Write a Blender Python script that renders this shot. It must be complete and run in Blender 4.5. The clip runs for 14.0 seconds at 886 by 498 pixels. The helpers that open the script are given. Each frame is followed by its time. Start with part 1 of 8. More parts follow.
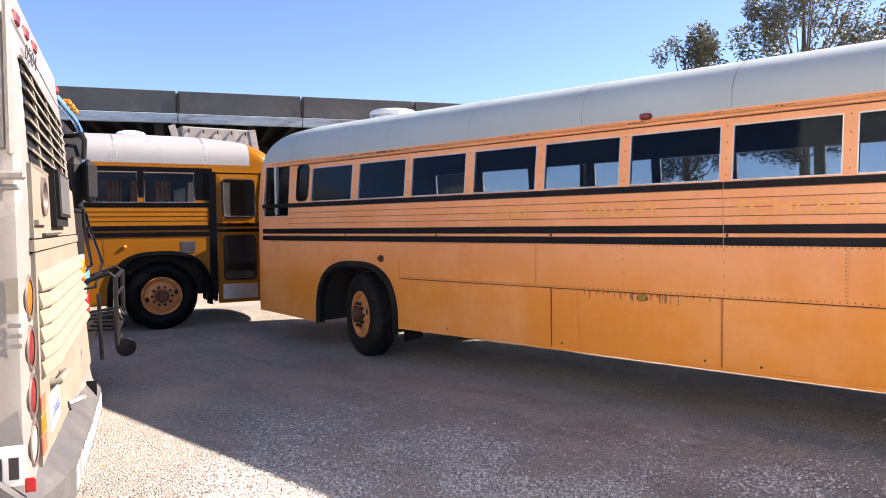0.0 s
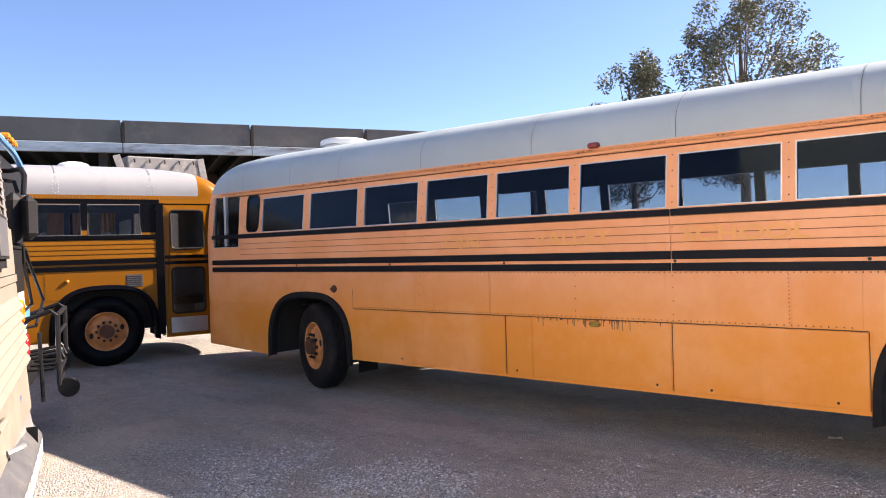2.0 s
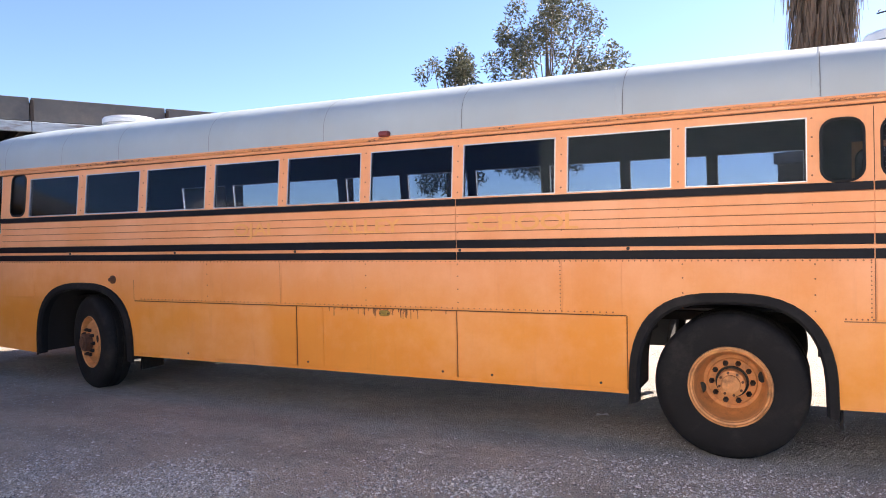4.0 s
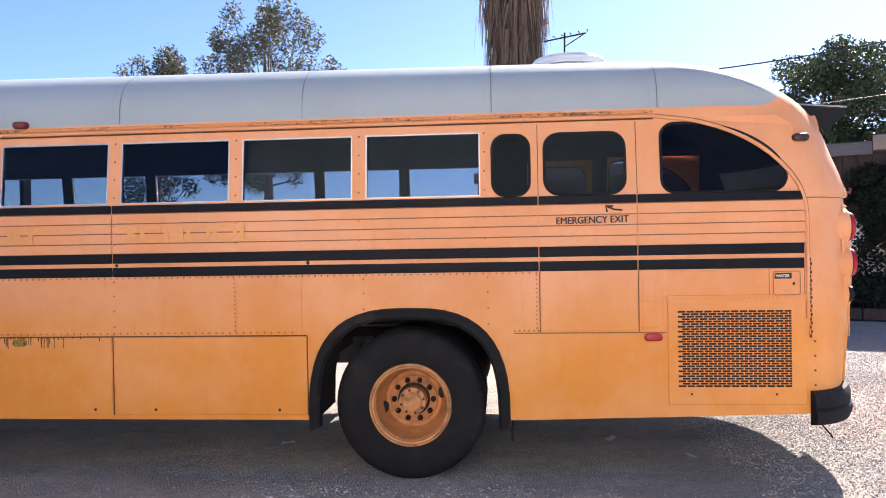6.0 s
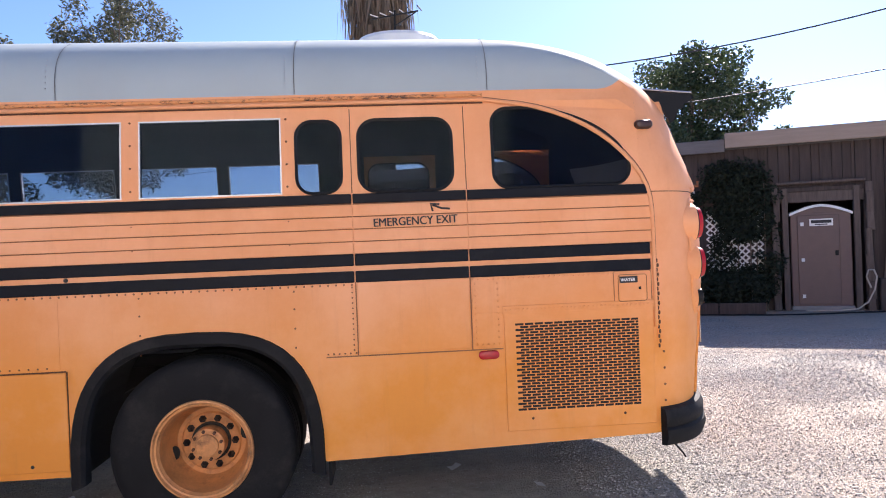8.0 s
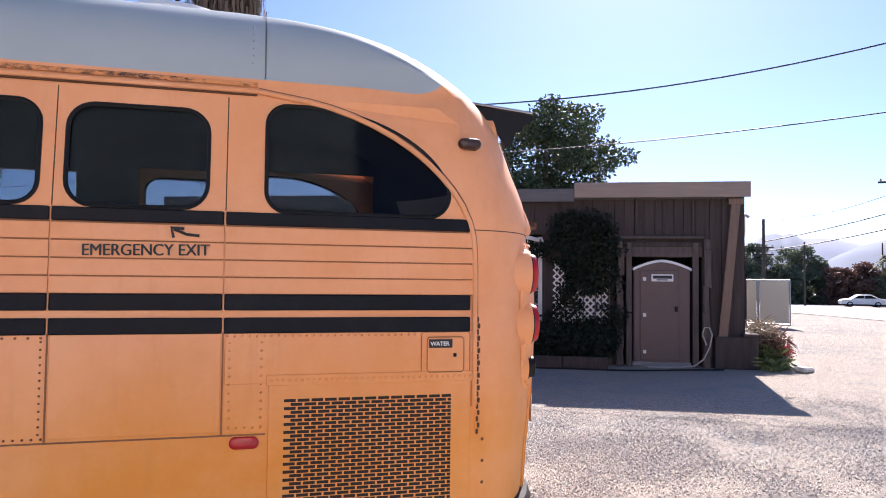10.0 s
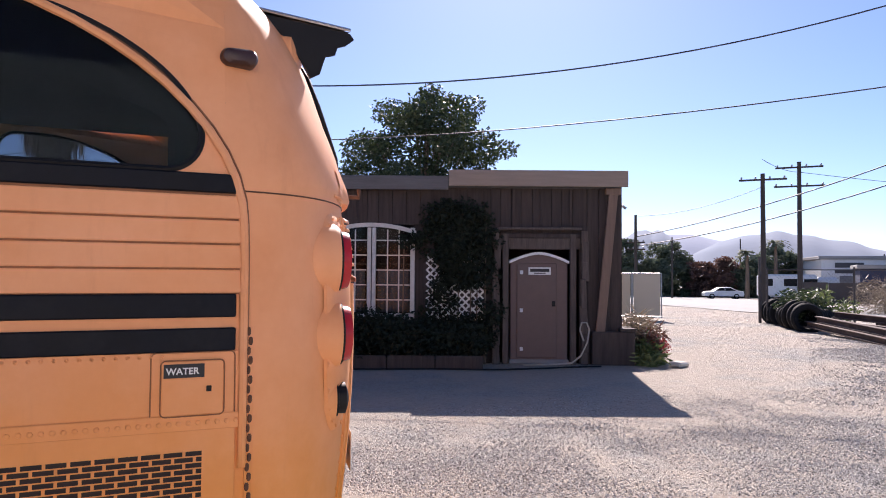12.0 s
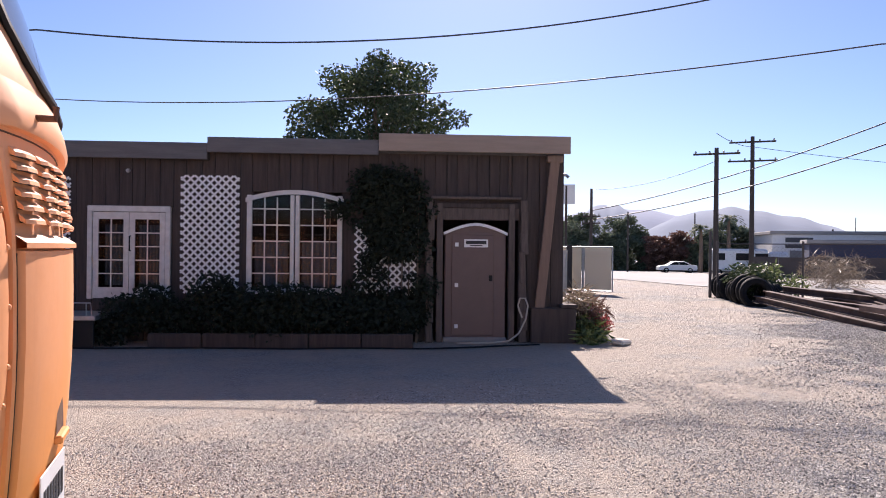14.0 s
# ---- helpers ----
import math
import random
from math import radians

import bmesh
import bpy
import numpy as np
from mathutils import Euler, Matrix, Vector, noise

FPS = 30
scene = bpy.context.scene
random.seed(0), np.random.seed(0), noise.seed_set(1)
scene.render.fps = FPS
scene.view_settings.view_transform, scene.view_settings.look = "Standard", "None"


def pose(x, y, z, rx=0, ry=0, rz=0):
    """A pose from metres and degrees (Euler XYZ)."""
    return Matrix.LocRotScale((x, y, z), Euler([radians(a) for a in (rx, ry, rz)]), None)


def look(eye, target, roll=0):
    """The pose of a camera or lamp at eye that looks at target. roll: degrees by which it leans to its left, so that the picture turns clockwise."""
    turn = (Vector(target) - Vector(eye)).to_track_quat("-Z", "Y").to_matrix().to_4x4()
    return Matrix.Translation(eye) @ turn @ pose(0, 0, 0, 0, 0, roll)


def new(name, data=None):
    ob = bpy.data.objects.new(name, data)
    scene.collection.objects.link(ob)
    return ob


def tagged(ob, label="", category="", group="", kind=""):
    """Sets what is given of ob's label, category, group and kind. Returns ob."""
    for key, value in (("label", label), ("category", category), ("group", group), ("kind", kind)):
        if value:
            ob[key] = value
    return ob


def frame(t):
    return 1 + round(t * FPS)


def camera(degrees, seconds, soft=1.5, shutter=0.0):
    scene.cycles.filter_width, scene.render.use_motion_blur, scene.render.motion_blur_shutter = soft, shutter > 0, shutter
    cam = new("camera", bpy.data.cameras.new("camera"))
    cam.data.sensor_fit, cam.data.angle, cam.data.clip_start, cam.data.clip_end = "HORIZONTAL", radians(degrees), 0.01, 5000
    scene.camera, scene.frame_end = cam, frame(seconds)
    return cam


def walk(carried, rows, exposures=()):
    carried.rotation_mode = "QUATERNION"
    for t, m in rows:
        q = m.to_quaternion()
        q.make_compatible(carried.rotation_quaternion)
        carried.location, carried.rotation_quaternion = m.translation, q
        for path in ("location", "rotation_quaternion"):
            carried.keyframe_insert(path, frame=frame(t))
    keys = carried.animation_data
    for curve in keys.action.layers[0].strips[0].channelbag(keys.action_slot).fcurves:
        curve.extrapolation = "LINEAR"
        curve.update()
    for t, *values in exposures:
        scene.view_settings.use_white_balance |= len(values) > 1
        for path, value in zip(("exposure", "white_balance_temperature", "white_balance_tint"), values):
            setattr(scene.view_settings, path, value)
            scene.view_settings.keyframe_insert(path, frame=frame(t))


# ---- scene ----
cam = camera(62.7, 14.0, soft=1.0)
PATH = [
    (0, (0.986, 0.229, 1.633), (-0.377, 1.662, 1.566), -0.7),
    (0.5, (0.99, 0.263, 1.629), (-0.361, 1.709, 1.587), -0.9),
    (1, (0.985, 0.232, 1.65), (-0.345, 1.697, 1.626), -1.3),
    (1.5, (0.963, 0.219, 1.67), (-0.342, 1.707, 1.659), -1.6),
    (2, (0.98, 0.232, 1.681), (-0.288, 1.752, 1.678), -1.7),
    (4.3, (1.241, 0.527, 1.66), (0.457, 2.344, 1.615), -1.1),
    (4.5, (1.283, 0.555, 1.655), (0.559, 2.397, 1.612), -1.0),
    (5, (1.294, 0.662, 1.654), (0.758, 2.567, 1.613), -0.7),
    (5.5, (1.306, 0.852, 1.654), (0.965, 2.802, 1.623), -0.8),
    (6, (1.381, 1.021, 1.644), (1.217, 2.994, 1.626), -1.0),
    (6.5, (1.5, 1.175, 1.657), (1.479, 3.154, 1.641), -1.4),
    (7, (1.576, 1.362, 1.643), (1.649, 3.34, 1.632), -1.8),
    (7.5, (1.666, 1.589, 1.643), (1.799, 3.564, 1.632), -2.4),
    (8, (1.815, 1.805, 1.649), (1.964, 3.778, 1.63), -2.3),
    (8.5, (1.946, 2.087, 1.62), (2.204, 4.049, 1.595), -1.4),
    (8.7, (1.99, 2.203, 1.632), (2.308, 4.156, 1.628), -1.2),
    (10.8, (2.592, 3.244, 1.677), (3.195, 5.127, 1.769), 1.2),
    (11, (2.645, 3.364, 1.657), (3.278, 5.237, 1.748), 1.1),
    (11.5, (2.803, 3.628, 1.668), (3.531, 5.467, 1.752), 0.6),
    (12, (3.029, 3.826, 1.659), (3.846, 5.627, 1.729), 0.4),
    (12.5, (3.224, 4.041, 1.643), (4.135, 5.796, 1.693), 0.8),
    (13, (3.389, 4.185, 1.664), (4.384, 5.896, 1.711), 0.7),
    (13.5, (3.655, 4.298, 1.66), (4.593, 6.041, 1.696), 0.2),
    (14, (3.91, 4.446, 1.641), (4.824, 6.202, 1.64), 0.6),
]
walk(cam, [(t, look(eye, target, roll)) for t, eye, target, roll in PATH],
     exposures=[(0, 2.18, 7000, 20), (2.2, 2.20, 7000, 20), (4.5, 2.36, 6600, 20), (6, 2.10, 6400, 20), (8.7, 1.90, 6200, 21), (11, 1.48, 6250, 23), (14, 1.32, 6500, 24)])

from mathutils.geometry import tessellate_polygon

# ---- world and sun ----
SUN = Vector((0.50, 0.866, 0.0)).normalized()
SUN_EL = radians(36.6)
world = bpy.data.worlds.new("sky")
scene.world = world
world.use_nodes = True
wn = world.node_tree
wn.nodes.clear()
sky = wn.nodes.new("ShaderNodeTexSky")
sky.sky_type = "NISHITA"
sky.sun_disc = False
sky.sun_elevation = SUN_EL
sky.sun_rotation = math.atan2(SUN.x, SUN.y)
sky.altitude = 700.0
sky.air_density, sky.dust_density, sky.ozone_density = 0.8, 0.55, 5.5
wbg = wn.nodes.new("ShaderNodeBackground")
wbg.inputs["Strength"].default_value = 0.060
wout = wn.nodes.new("ShaderNodeOutputWorld")
wn.links.new(sky.outputs[0], wbg.inputs["Color"])
wn.links.new(wbg.outputs[0], wout.inputs["Surface"])
sun_data = bpy.data.lights.new("sun", "SUN")
sun_data.energy, sun_data.angle, sun_data.color = 3.85, radians(0.5), (1.0, 0.92, 0.80)
sun = new("sun", sun_data)
sun_dir = Vector((SUN.x * math.cos(SUN_EL), SUN.y * math.cos(SUN_EL), math.sin(SUN_EL)))
sun.matrix_world = look(sun_dir * 100, (0, 0, 0))


# ---- materials ----
def shader(name, rough=0.6, metal=0.0, spec=0.5):
    m = bpy.data.materials.new(name)
    m.use_nodes = True
    t = m.node_tree
    b = t.nodes["Principled BSDF"]
    b.inputs["Roughness"].default_value = rough
    b.inputs["Metallic"].default_value = metal
    b.inputs["Specular IOR Level"].default_value = spec
    return m, t, b


def node(t, kind, **values):
    n = t.nodes.new(kind)
    for k, v in values.items():
        n.inputs[k].default_value = v
    return n


def coords(t, scale=(1, 1, 1)):
    c = t.nodes.new("ShaderNodeTexCoord")
    m = t.nodes.new("ShaderNodeMapping")
    m.inputs["Scale"].default_value = scale
    t.links.new(c.outputs["Object"], m.inputs["Vector"])
    return m.outputs[0]


def noise_tex(t, vec, scale, detail=4.0, rough=0.6):
    n = node(t, "ShaderNodeTexNoise", Scale=scale, Detail=detail, Roughness=rough)
    t.links.new(vec, n.inputs["Vector"])
    return n.outputs["Fac"]


def ramp(t, fac, stops):
    r = t.nodes.new("ShaderNodeValToRGB")
    e = r.color_ramp.elements
    while len(e) < len(stops):
        e.new(0.5)
    for el, (p, c) in zip(e, stops):
        el.position = p
        el.color = (*c, 1)
    t.links.new(fac, r.inputs["Fac"])
    return r.outputs["Color"]


def mix(t, fac, a, b, mode="MIX"):
    n = t.nodes.new("ShaderNodeMix")
    n.data_type, n.blend_type = "RGBA", mode
    for socket, v in ((n.inputs[0], fac), (n.inputs[6], a), (n.inputs[7], b)):
        if isinstance(v, (int, float)):
            socket.default_value = v
        elif isinstance(v, tuple):
            socket.default_value = (*v, 1)
        else:
            t.links.new(v, socket)
    return n.outputs[2]


def maths(t, op, a, b=0.0, c=0.0):
    n = t.nodes.new("ShaderNodeMath")
    n.operation = op
    for socket, v in zip(n.inputs, (a, b, c)):
        if isinstance(v, (int, float)):
            socket.default_value = v
        else:
            t.links.new(v, socket)
    return n.outputs[0]


def bump(t, b, height, strength=0.3, distance=0.01):
    n = node(t, "ShaderNodeBump", Strength=strength, Distance=distance)
    t.links.new(height, n.inputs["Height"])
    t.links.new(n.outputs[0], b.inputs["Normal"])


def plain(name, colour, rough=0.6, metal=0.0, vary=0.15, scale=6.0, fine=60.0, relief=0.1, dist=0.004, stretch=(1, 1, 1), dirt=None, spec=0.5):
    """A base colour with a coarse and a fine variation, a little relief and, if given, dirt patches."""
    m, t, b = shader(name, rough, metal, spec)
    v = coords(t, stretch)
    big, small = noise_tex(t, v, scale), noise_tex(t, v, fine, 3.0)
    lo = tuple(c * (1 - vary) for c in colour)
    hi = tuple(min(1.0, c * (1 + vary)) for c in colour)
    col = ramp(t, big, [(0.3, lo), (0.7, hi)])
    col = mix(t, 0.25, col, ramp(t, small, [(0.3, lo), (0.7, hi)]))
    if dirt:
        mask = ramp(t, noise_tex(t, v, scale * 0.7, 8.0, 0.7), [(0.52, (0, 0, 0)), (0.72, (1, 1, 1))])
        col = mix(t, mask, col, dirt)
    t.links.new(col, b.inputs["Base Color"])
    r = maths(t, "MULTIPLY_ADD", big, 0.25, rough - 0.12)
    t.links.new(r, b.inputs["Roughness"])
    bump(t, b, small, relief, dist)
    return m


def glass_mat(name, tint, rough=0.01, ior=1.45, sheen=(1, 1, 1)):
    m, t, b = shader(name, rough)
    b.inputs["Base Color"].default_value = (*tint, 1)
    b.inputs["Transmission Weight"].default_value = 1.0
    b.inputs["Specular Tint"].default_value = (*sheen, 1)
    b.inputs["IOR"].default_value = ior
    return m


def leaf_mat(name, dark, light, rough=0.5):
    m, t, b = shader(name, rough)
    g = t.nodes.new("ShaderNodeNewGeometry")
    col = ramp(t, g.outputs["Random Per Island"], [(0.0, dark), (1.0, light)])
    t.links.new(col, b.inputs["Base Color"])
    tr = t.nodes.new("ShaderNodeBsdfTranslucent")
    t.links.new(col, tr.inputs["Color"])
    mx = t.nodes.new("ShaderNodeMixShader")
    mx.inputs[0].default_value = 0.25
    t.links.new(b.outputs[0], mx.inputs[1])
    t.links.new(tr.outputs[0], mx.inputs[2])
    t.links.new(mx.outputs[0], t.nodes["Material Output"].inputs["Surface"])
    return m


def bus_paint(name, fresh, faded, white, white_at=2.53, white_from=-20.0, white_to=3.3, rough=0.42, chalk=0.05, low=None, spec=0.5):
    """Old coach paint: sun-bleached patches, rain streaks and a white roof that ends in a rounded tip at the back."""
    m, t, b = shader(name, rough, spec=spec)
    c = t.nodes.new("ShaderNodeTexCoord")
    sep = t.nodes.new("ShaderNodeSeparateXYZ")
    t.links.new(c.outputs["Object"], sep.inputs[0])
    vec = c.outputs["Object"]
    big = noise_tex(t, vec, 0.9, 5.0)
    mid = noise_tex(t, coords(t, (1, 1, 0.6)), 3.2, 7.0, 0.65)
    fine = noise_tex(t, vec, 45.0, 4.0)
    bleach = maths(t, "MULTIPLY_ADD", big, 1.1, -0.05)
    bleach = maths(t, "ADD", bleach, maths(t, "MULTIPLY_ADD", mid, 0.5, -0.25))
    orange = ramp(t, bleach, [(0.1, fresh), (0.9, faded)])
    if low:
        rise = maths(t, "MULTIPLY_ADD", sep.outputs["Z"], 1.7, -1.5)
        rise = maths(t, "ADD", rise, maths(t, "MULTIPLY_ADD", mid, 0.7, -0.35))
        above = ramp(t, rise, [(0.0, (0, 0, 0)), (1.0, (1, 1, 1))])
        orange = mix(t, above, ramp(t, bleach, [(0.1, low[0]), (0.9, low[1])]), orange)
    orange = mix(t, maths(t, "MULTIPLY", fine, 0.18), orange, tuple(0.7 * k for k in fresh))
    patch = ramp(t, noise_tex(t, vec, 1.1, 8.0, 0.66), [(0.46, (0, 0, 0)), (0.66, (1, 1, 1))])
    orange = mix(t, maths(t, "MULTIPLY", patch, 0.30), orange, tuple(min(1.0, 1.12 * k + chalk) for k in faded))
    chips = ramp(t, noise_tex(t, vec, 16.0, 8.0, 0.75), [(0.70, (0, 0, 0)), (0.76, (1, 1, 1))])
    orange = mix(t, maths(t, "MULTIPLY", chips, 0.35), orange, (0.30, 0.13, 0.06))
    stain = ramp(t, noise_tex(t, coords(t, (6, 6, 0.5)), 2.2, 6.0, 0.7), [(0.56, (0, 0, 0)), (0.76, (1, 1, 1))])
    orange = mix(t, maths(t, "MULTIPLY", stain, 0.16), orange, tuple(0.55 * k for k in fresh))
    roof = ramp(t, big, [(0.3, tuple(0.86 * k for k in white)), (0.7, white)])
    roof = mix(t, maths(t, "MULTIPLY", ramp(t, mid, [(0.5, (0, 0, 0)), (0.8, (1, 1, 1))]), 0.18), roof, (0.42, 0.38, 0.32))
    over = maths(t, "SUBTRACT", sep.outputs["X"], white_to - 0.25)
    over = maths(t, "MAXIMUM", over, 0.0)
    edge = maths(t, "MULTIPLY_ADD", maths(t, "POWER", maths(t, "MULTIPLY", over, 4.0), 3.0), 0.12, white_at)
    mask = maths(t, "GREATER_THAN", sep.outputs["Z"], edge)
    mask = maths(t, "MULTIPLY", mask, maths(t, "GREATER_THAN", sep.outputs["X"], white_from))
    t.links.new(mix(t, mask, orange, roof), b.inputs["Base Color"])
    t.links.new(maths(t, "MULTIPLY_ADD", mid, 0.35, rough - 0.15), b.inputs["Roughness"])
    bump(t, b, maths(t, "ADD", noise_tex(t, vec, 2.5, 2.0), maths(t, "MULTIPLY", fine, 0.04)), 0.12, 0.02)
    return m


M_ORANGE = bus_paint("faded_orange_paint", (0.79, 0.300, 0.092), (0.87, 0.432, 0.232), (0.378, 0.446, 0.470), rough=0.58, low=((0.79, 0.258, 0.014), (0.87, 0.355, 0.052)))
M_SKIRT = M_ORANGE
def gutter_mat():
    """Orange paint eaten by a ragged line of rust and old sealant."""
    m, t, b = shader("rusty_gutter", 0.75)
    rough = noise_tex(t, coords(t, (1.0, 1.0, 2.5)), 26.0, 6.0, 0.75)
    where = noise_tex(t, coords(t), 1.3, 3.0)
    fac = ramp(t, maths(t, "ADD", maths(t, "MULTIPLY", rough, 0.6), maths(t, "MULTIPLY", where, 0.4)), [(0.50, (0, 0, 0)), (0.60, (1, 1, 1))])
    t.links.new(mix(t, fac, (0.72, 0.29, 0.10), (0.055, 0.028, 0.02)), b.inputs["Base Color"])
    bump(t, b, rough, 0.5, 0.004)
    return m


M_GUTTER = gutter_mat()
M_YELLOW = bus_paint("deep_yellow_paint", (0.245, 0.088, 0.002), (0.275, 0.102, 0.003), (0.30, 0.305, 0.315), 2.56, -7.80, 30, 0.30, 0.0, spec=0.16)
M_INSIDE = plain("bus_lining", (0.075, 0.084, 0.098), 0.7)
M_BLACK = plain("black_paint", (0.005, 0.0068, 0.012), 0.5, vary=0.3, dirt=(0.012, 0.0135, 0.018), spec=0.15)
M_GLOSSBLACK = plain("glossy_black_paint", (0.0035, 0.0035, 0.005), 0.3, vary=0.3, spec=0.06)
M_RUBBER = plain("rubber", (0.012, 0.012, 0.013), 0.75, vary=0.35, scale=4, fine=90, relief=0.25, dirt=(0.032, 0.030, 0.028), spec=0.2)
M_GASKET = plain("gasket", (0.008, 0.008, 0.009), 0.55, vary=0.2, spec=0.25)
M_DISC = plain("grimy_rim_paint", (0.56, 0.235, 0.075), 0.55, vary=0.25, scale=9, dirt=(0.24, 0.10, 0.04))
M_NUT = plain("dark_rusty_nut", (0.026, 0.015, 0.012), 0.8, vary=0.4, scale=30)
M_RIM = plain("rim_paint", (0.62, 0.28, 0.10), 0.55, vary=0.3, scale=9, dirt=(0.16, 0.07, 0.03))
M_RUST = plain("rusty_steel", (0.11, 0.05, 0.028), 0.85, vary=0.5, scale=18)
M_DARK = plain("underbody", (0.02, 0.019, 0.018), 0.9, vary=0.3)
M_ALU = plain("aluminium", (0.52, 0.53, 0.54), 0.4, 0.8, vary=0.1)
M_GLASS = glass_mat("bus_glass", (0.39, 0.44, 0.50), 0.01, 1.19, (0.55, 0.76, 1.0))
M_GLASS_DARK = glass_mat("tinted_glass", (0.38, 0.41, 0.44), 0.01, 1.17, (0.55, 0.76, 1.0))
M_CLEARGLASS = glass_mat("clear_glass", (0.82, 0.85, 0.87), 0.01, 1.2)
M_REARGLASS = plain("dark_rear_glass", (0.03, 0.03, 0.032), 0.06, vary=0.1, relief=0.0, spec=0.8)
M_HOUSE_GLASS = glass_mat("house_glass", (0.6, 0.64, 0.66), 0.015, 1.2)
M_RED = plain("red_lens", (0.42, 0.015, 0.02), 0.2, vary=0.2)
M_DIMRED = plain("dull_red_lens", (0.16, 0.02, 0.02), 0.4, vary=0.3)
M_BROWNLENS = plain("dead_brown_lens", (0.045, 0.018, 0.016), 0.4, vary=0.3)
M_LATCH = plain("corroded_yellow", (0.30, 0.20, 0.03), 0.6, vary=0.35, scale=30, dirt=(0.10, 0.06, 0.02))
M_STICKER = plain("faded_sticker", (0.6, 0.12, 0.06), 0.5, vary=0.25, scale=9)
M_AMBER = plain("amber_lens", (0.7, 0.2, 0.01), 0.25, vary=0.2)
M_LENS = plain("clear_lens", (0.55, 0.55, 0.5), 0.2, vary=0.1)
M_WHITE = plain("white_paint", (0.72, 0.72, 0.71), 0.4, vary=0.06, dirt=(0.62, 0.6, 0.56))
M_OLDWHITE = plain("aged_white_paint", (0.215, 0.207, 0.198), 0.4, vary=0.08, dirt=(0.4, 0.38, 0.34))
M_BEIGE = plain("cream_paint", (0.225, 0.205, 0.165), 0.45, vary=0.08, dirt=(0.28, 0.25, 0.19))
M_GREY = plain("grey_plastic", (0.20, 0.20, 0.20), 0.55, vary=0.15)
M_BUMPER = plain("grey_rubber", (0.075, 0.076, 0.08), 0.6, vary=0.2, dirt=(0.13, 0.125, 0.115))
M_BLUE = plain("blue_paint", (0.10, 0.28, 0.55), 0.4, vary=0.1)
M_DEEPBLUE = plain("deep_blue_print", (0.025, 0.06, 0.22), 0.4, vary=0.1)
M_DARKGREY = plain("dark_grey_plastic", (0.055, 0.055, 0.058), 0.5, vary=0.2)
M_LAMPRIM = plain("brown_lamp_rim", (0.10, 0.075, 0.065), 0.5, vary=0.2)
M_DIMAMBER = plain("dull_amber_lens", (0.30, 0.10, 0.015), 0.3, vary=0.3)
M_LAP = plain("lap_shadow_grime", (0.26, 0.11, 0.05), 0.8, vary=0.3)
M_STEEL = plain("galvanised", (0.42, 0.42, 0.42), 0.45, 0.7, vary=0.2)
M_FENCE = plain("dull_fence_steel", (0.10, 0.085, 0.08), 0.7, 0.2, vary=0.3)
M_YLETTER = plain("faded_yellow_letters", (0.80, 0.385, 0.12), 0.55, vary=0.12)
M_BOARD = plain("barn_boards", (0.055, 0.041, 0.036), 0.85, vary=0.5, scale=3, fine=40, relief=0.5, stretch=(6, 6, 0.4))
M_SLAB = plain("weathered_slab", (0.105, 0.082, 0.07), 0.9, vary=0.45, scale=5, fine=50, relief=0.5, stretch=(5, 5, 0.5))
M_FASCIA = plain("fascia_boards", (0.13, 0.125, 0.125), 0.85, vary=0.25, scale=4, fine=40, relief=0.3, stretch=(0.4, 4, 4))
M_FASCIA2 = plain("tan_fascia", (0.30, 0.235, 0.19), 0.85, vary=0.15, scale=4, fine=40, stretch=(0.4, 4, 4))
M_LATTICE = plain("lattice_paint", (0.80, 0.80, 0.78), 0.6, vary=0.08)
M_FRAME = plain("window_frame_paint", (0.62, 0.59, 0.55), 0.6, vary=0.15, scale=10)
M_TOILET = plain("brown_plastic", (0.13, 0.085, 0.075), 0.55, vary=0.1)
M_ROOFING = plain("roof_felt", (0.10, 0.10, 0.10), 0.9, vary=0.3)
M_SHED = plain("shed_steel", (0.085, 0.09, 0.09), 0.6, 0.2, vary=0.25, scale=1.2, dirt=(0.15, 0.145, 0.13))
M_SHEDBLUE = plain("peeling_blue_paint", (0.30, 0.38, 0.44), 0.7, vary=0.35, scale=3, fine=25, dirt=(0.12, 0.075, 0.05), stretch=(0.6, 3, 3))
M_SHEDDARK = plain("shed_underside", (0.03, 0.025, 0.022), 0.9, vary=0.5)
M_LEAF = leaf_mat("tree_leaves", (0.025, 0.045, 0.018), (0.075, 0.10, 0.04))
M_EUC = leaf_mat("eucalyptus_leaves", (0.045, 0.055, 0.03), (0.14, 0.14, 0.085))
M_IVY = leaf_mat("ivy_leaves", (0.010, 0.017, 0.009), (0.024, 0.034, 0.018), 0.85)
M_GRASSY = leaf_mat("garden_leaves", (0.06, 0.10, 0.03), (0.26, 0.30, 0.11))
# Paler leaves for far trees: the haze is put into their colour.
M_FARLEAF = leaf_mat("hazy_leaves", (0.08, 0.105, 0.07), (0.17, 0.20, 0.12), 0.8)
M_RUSSET = leaf_mat("russet_leaves", (0.12, 0.06, 0.045), (0.2, 0.11, 0.08))
M_FLOWER = leaf_mat("red_flowers", (0.35, 0.03, 0.04), (0.6, 0.12, 0.1))
M_DRY = leaf_mat("dry_stalks", (0.17, 0.13, 0.09), (0.34, 0.27, 0.19))
M_BARK = plain("bark", (0.16, 0.12, 0.09), 0.9, vary=0.4, scale=3, fine=30, relief=0.6, stretch=(3, 3, 0.6))
M_THATCH = leaf_mat("dead_palm_fronds", (0.10, 0.075, 0.05), (0.27, 0.20, 0.135), 0.8)
M_POLE = plain("pole_wood", (0.055, 0.045, 0.04), 0.9, vary=0.3, stretch=(3, 3, 0.3))
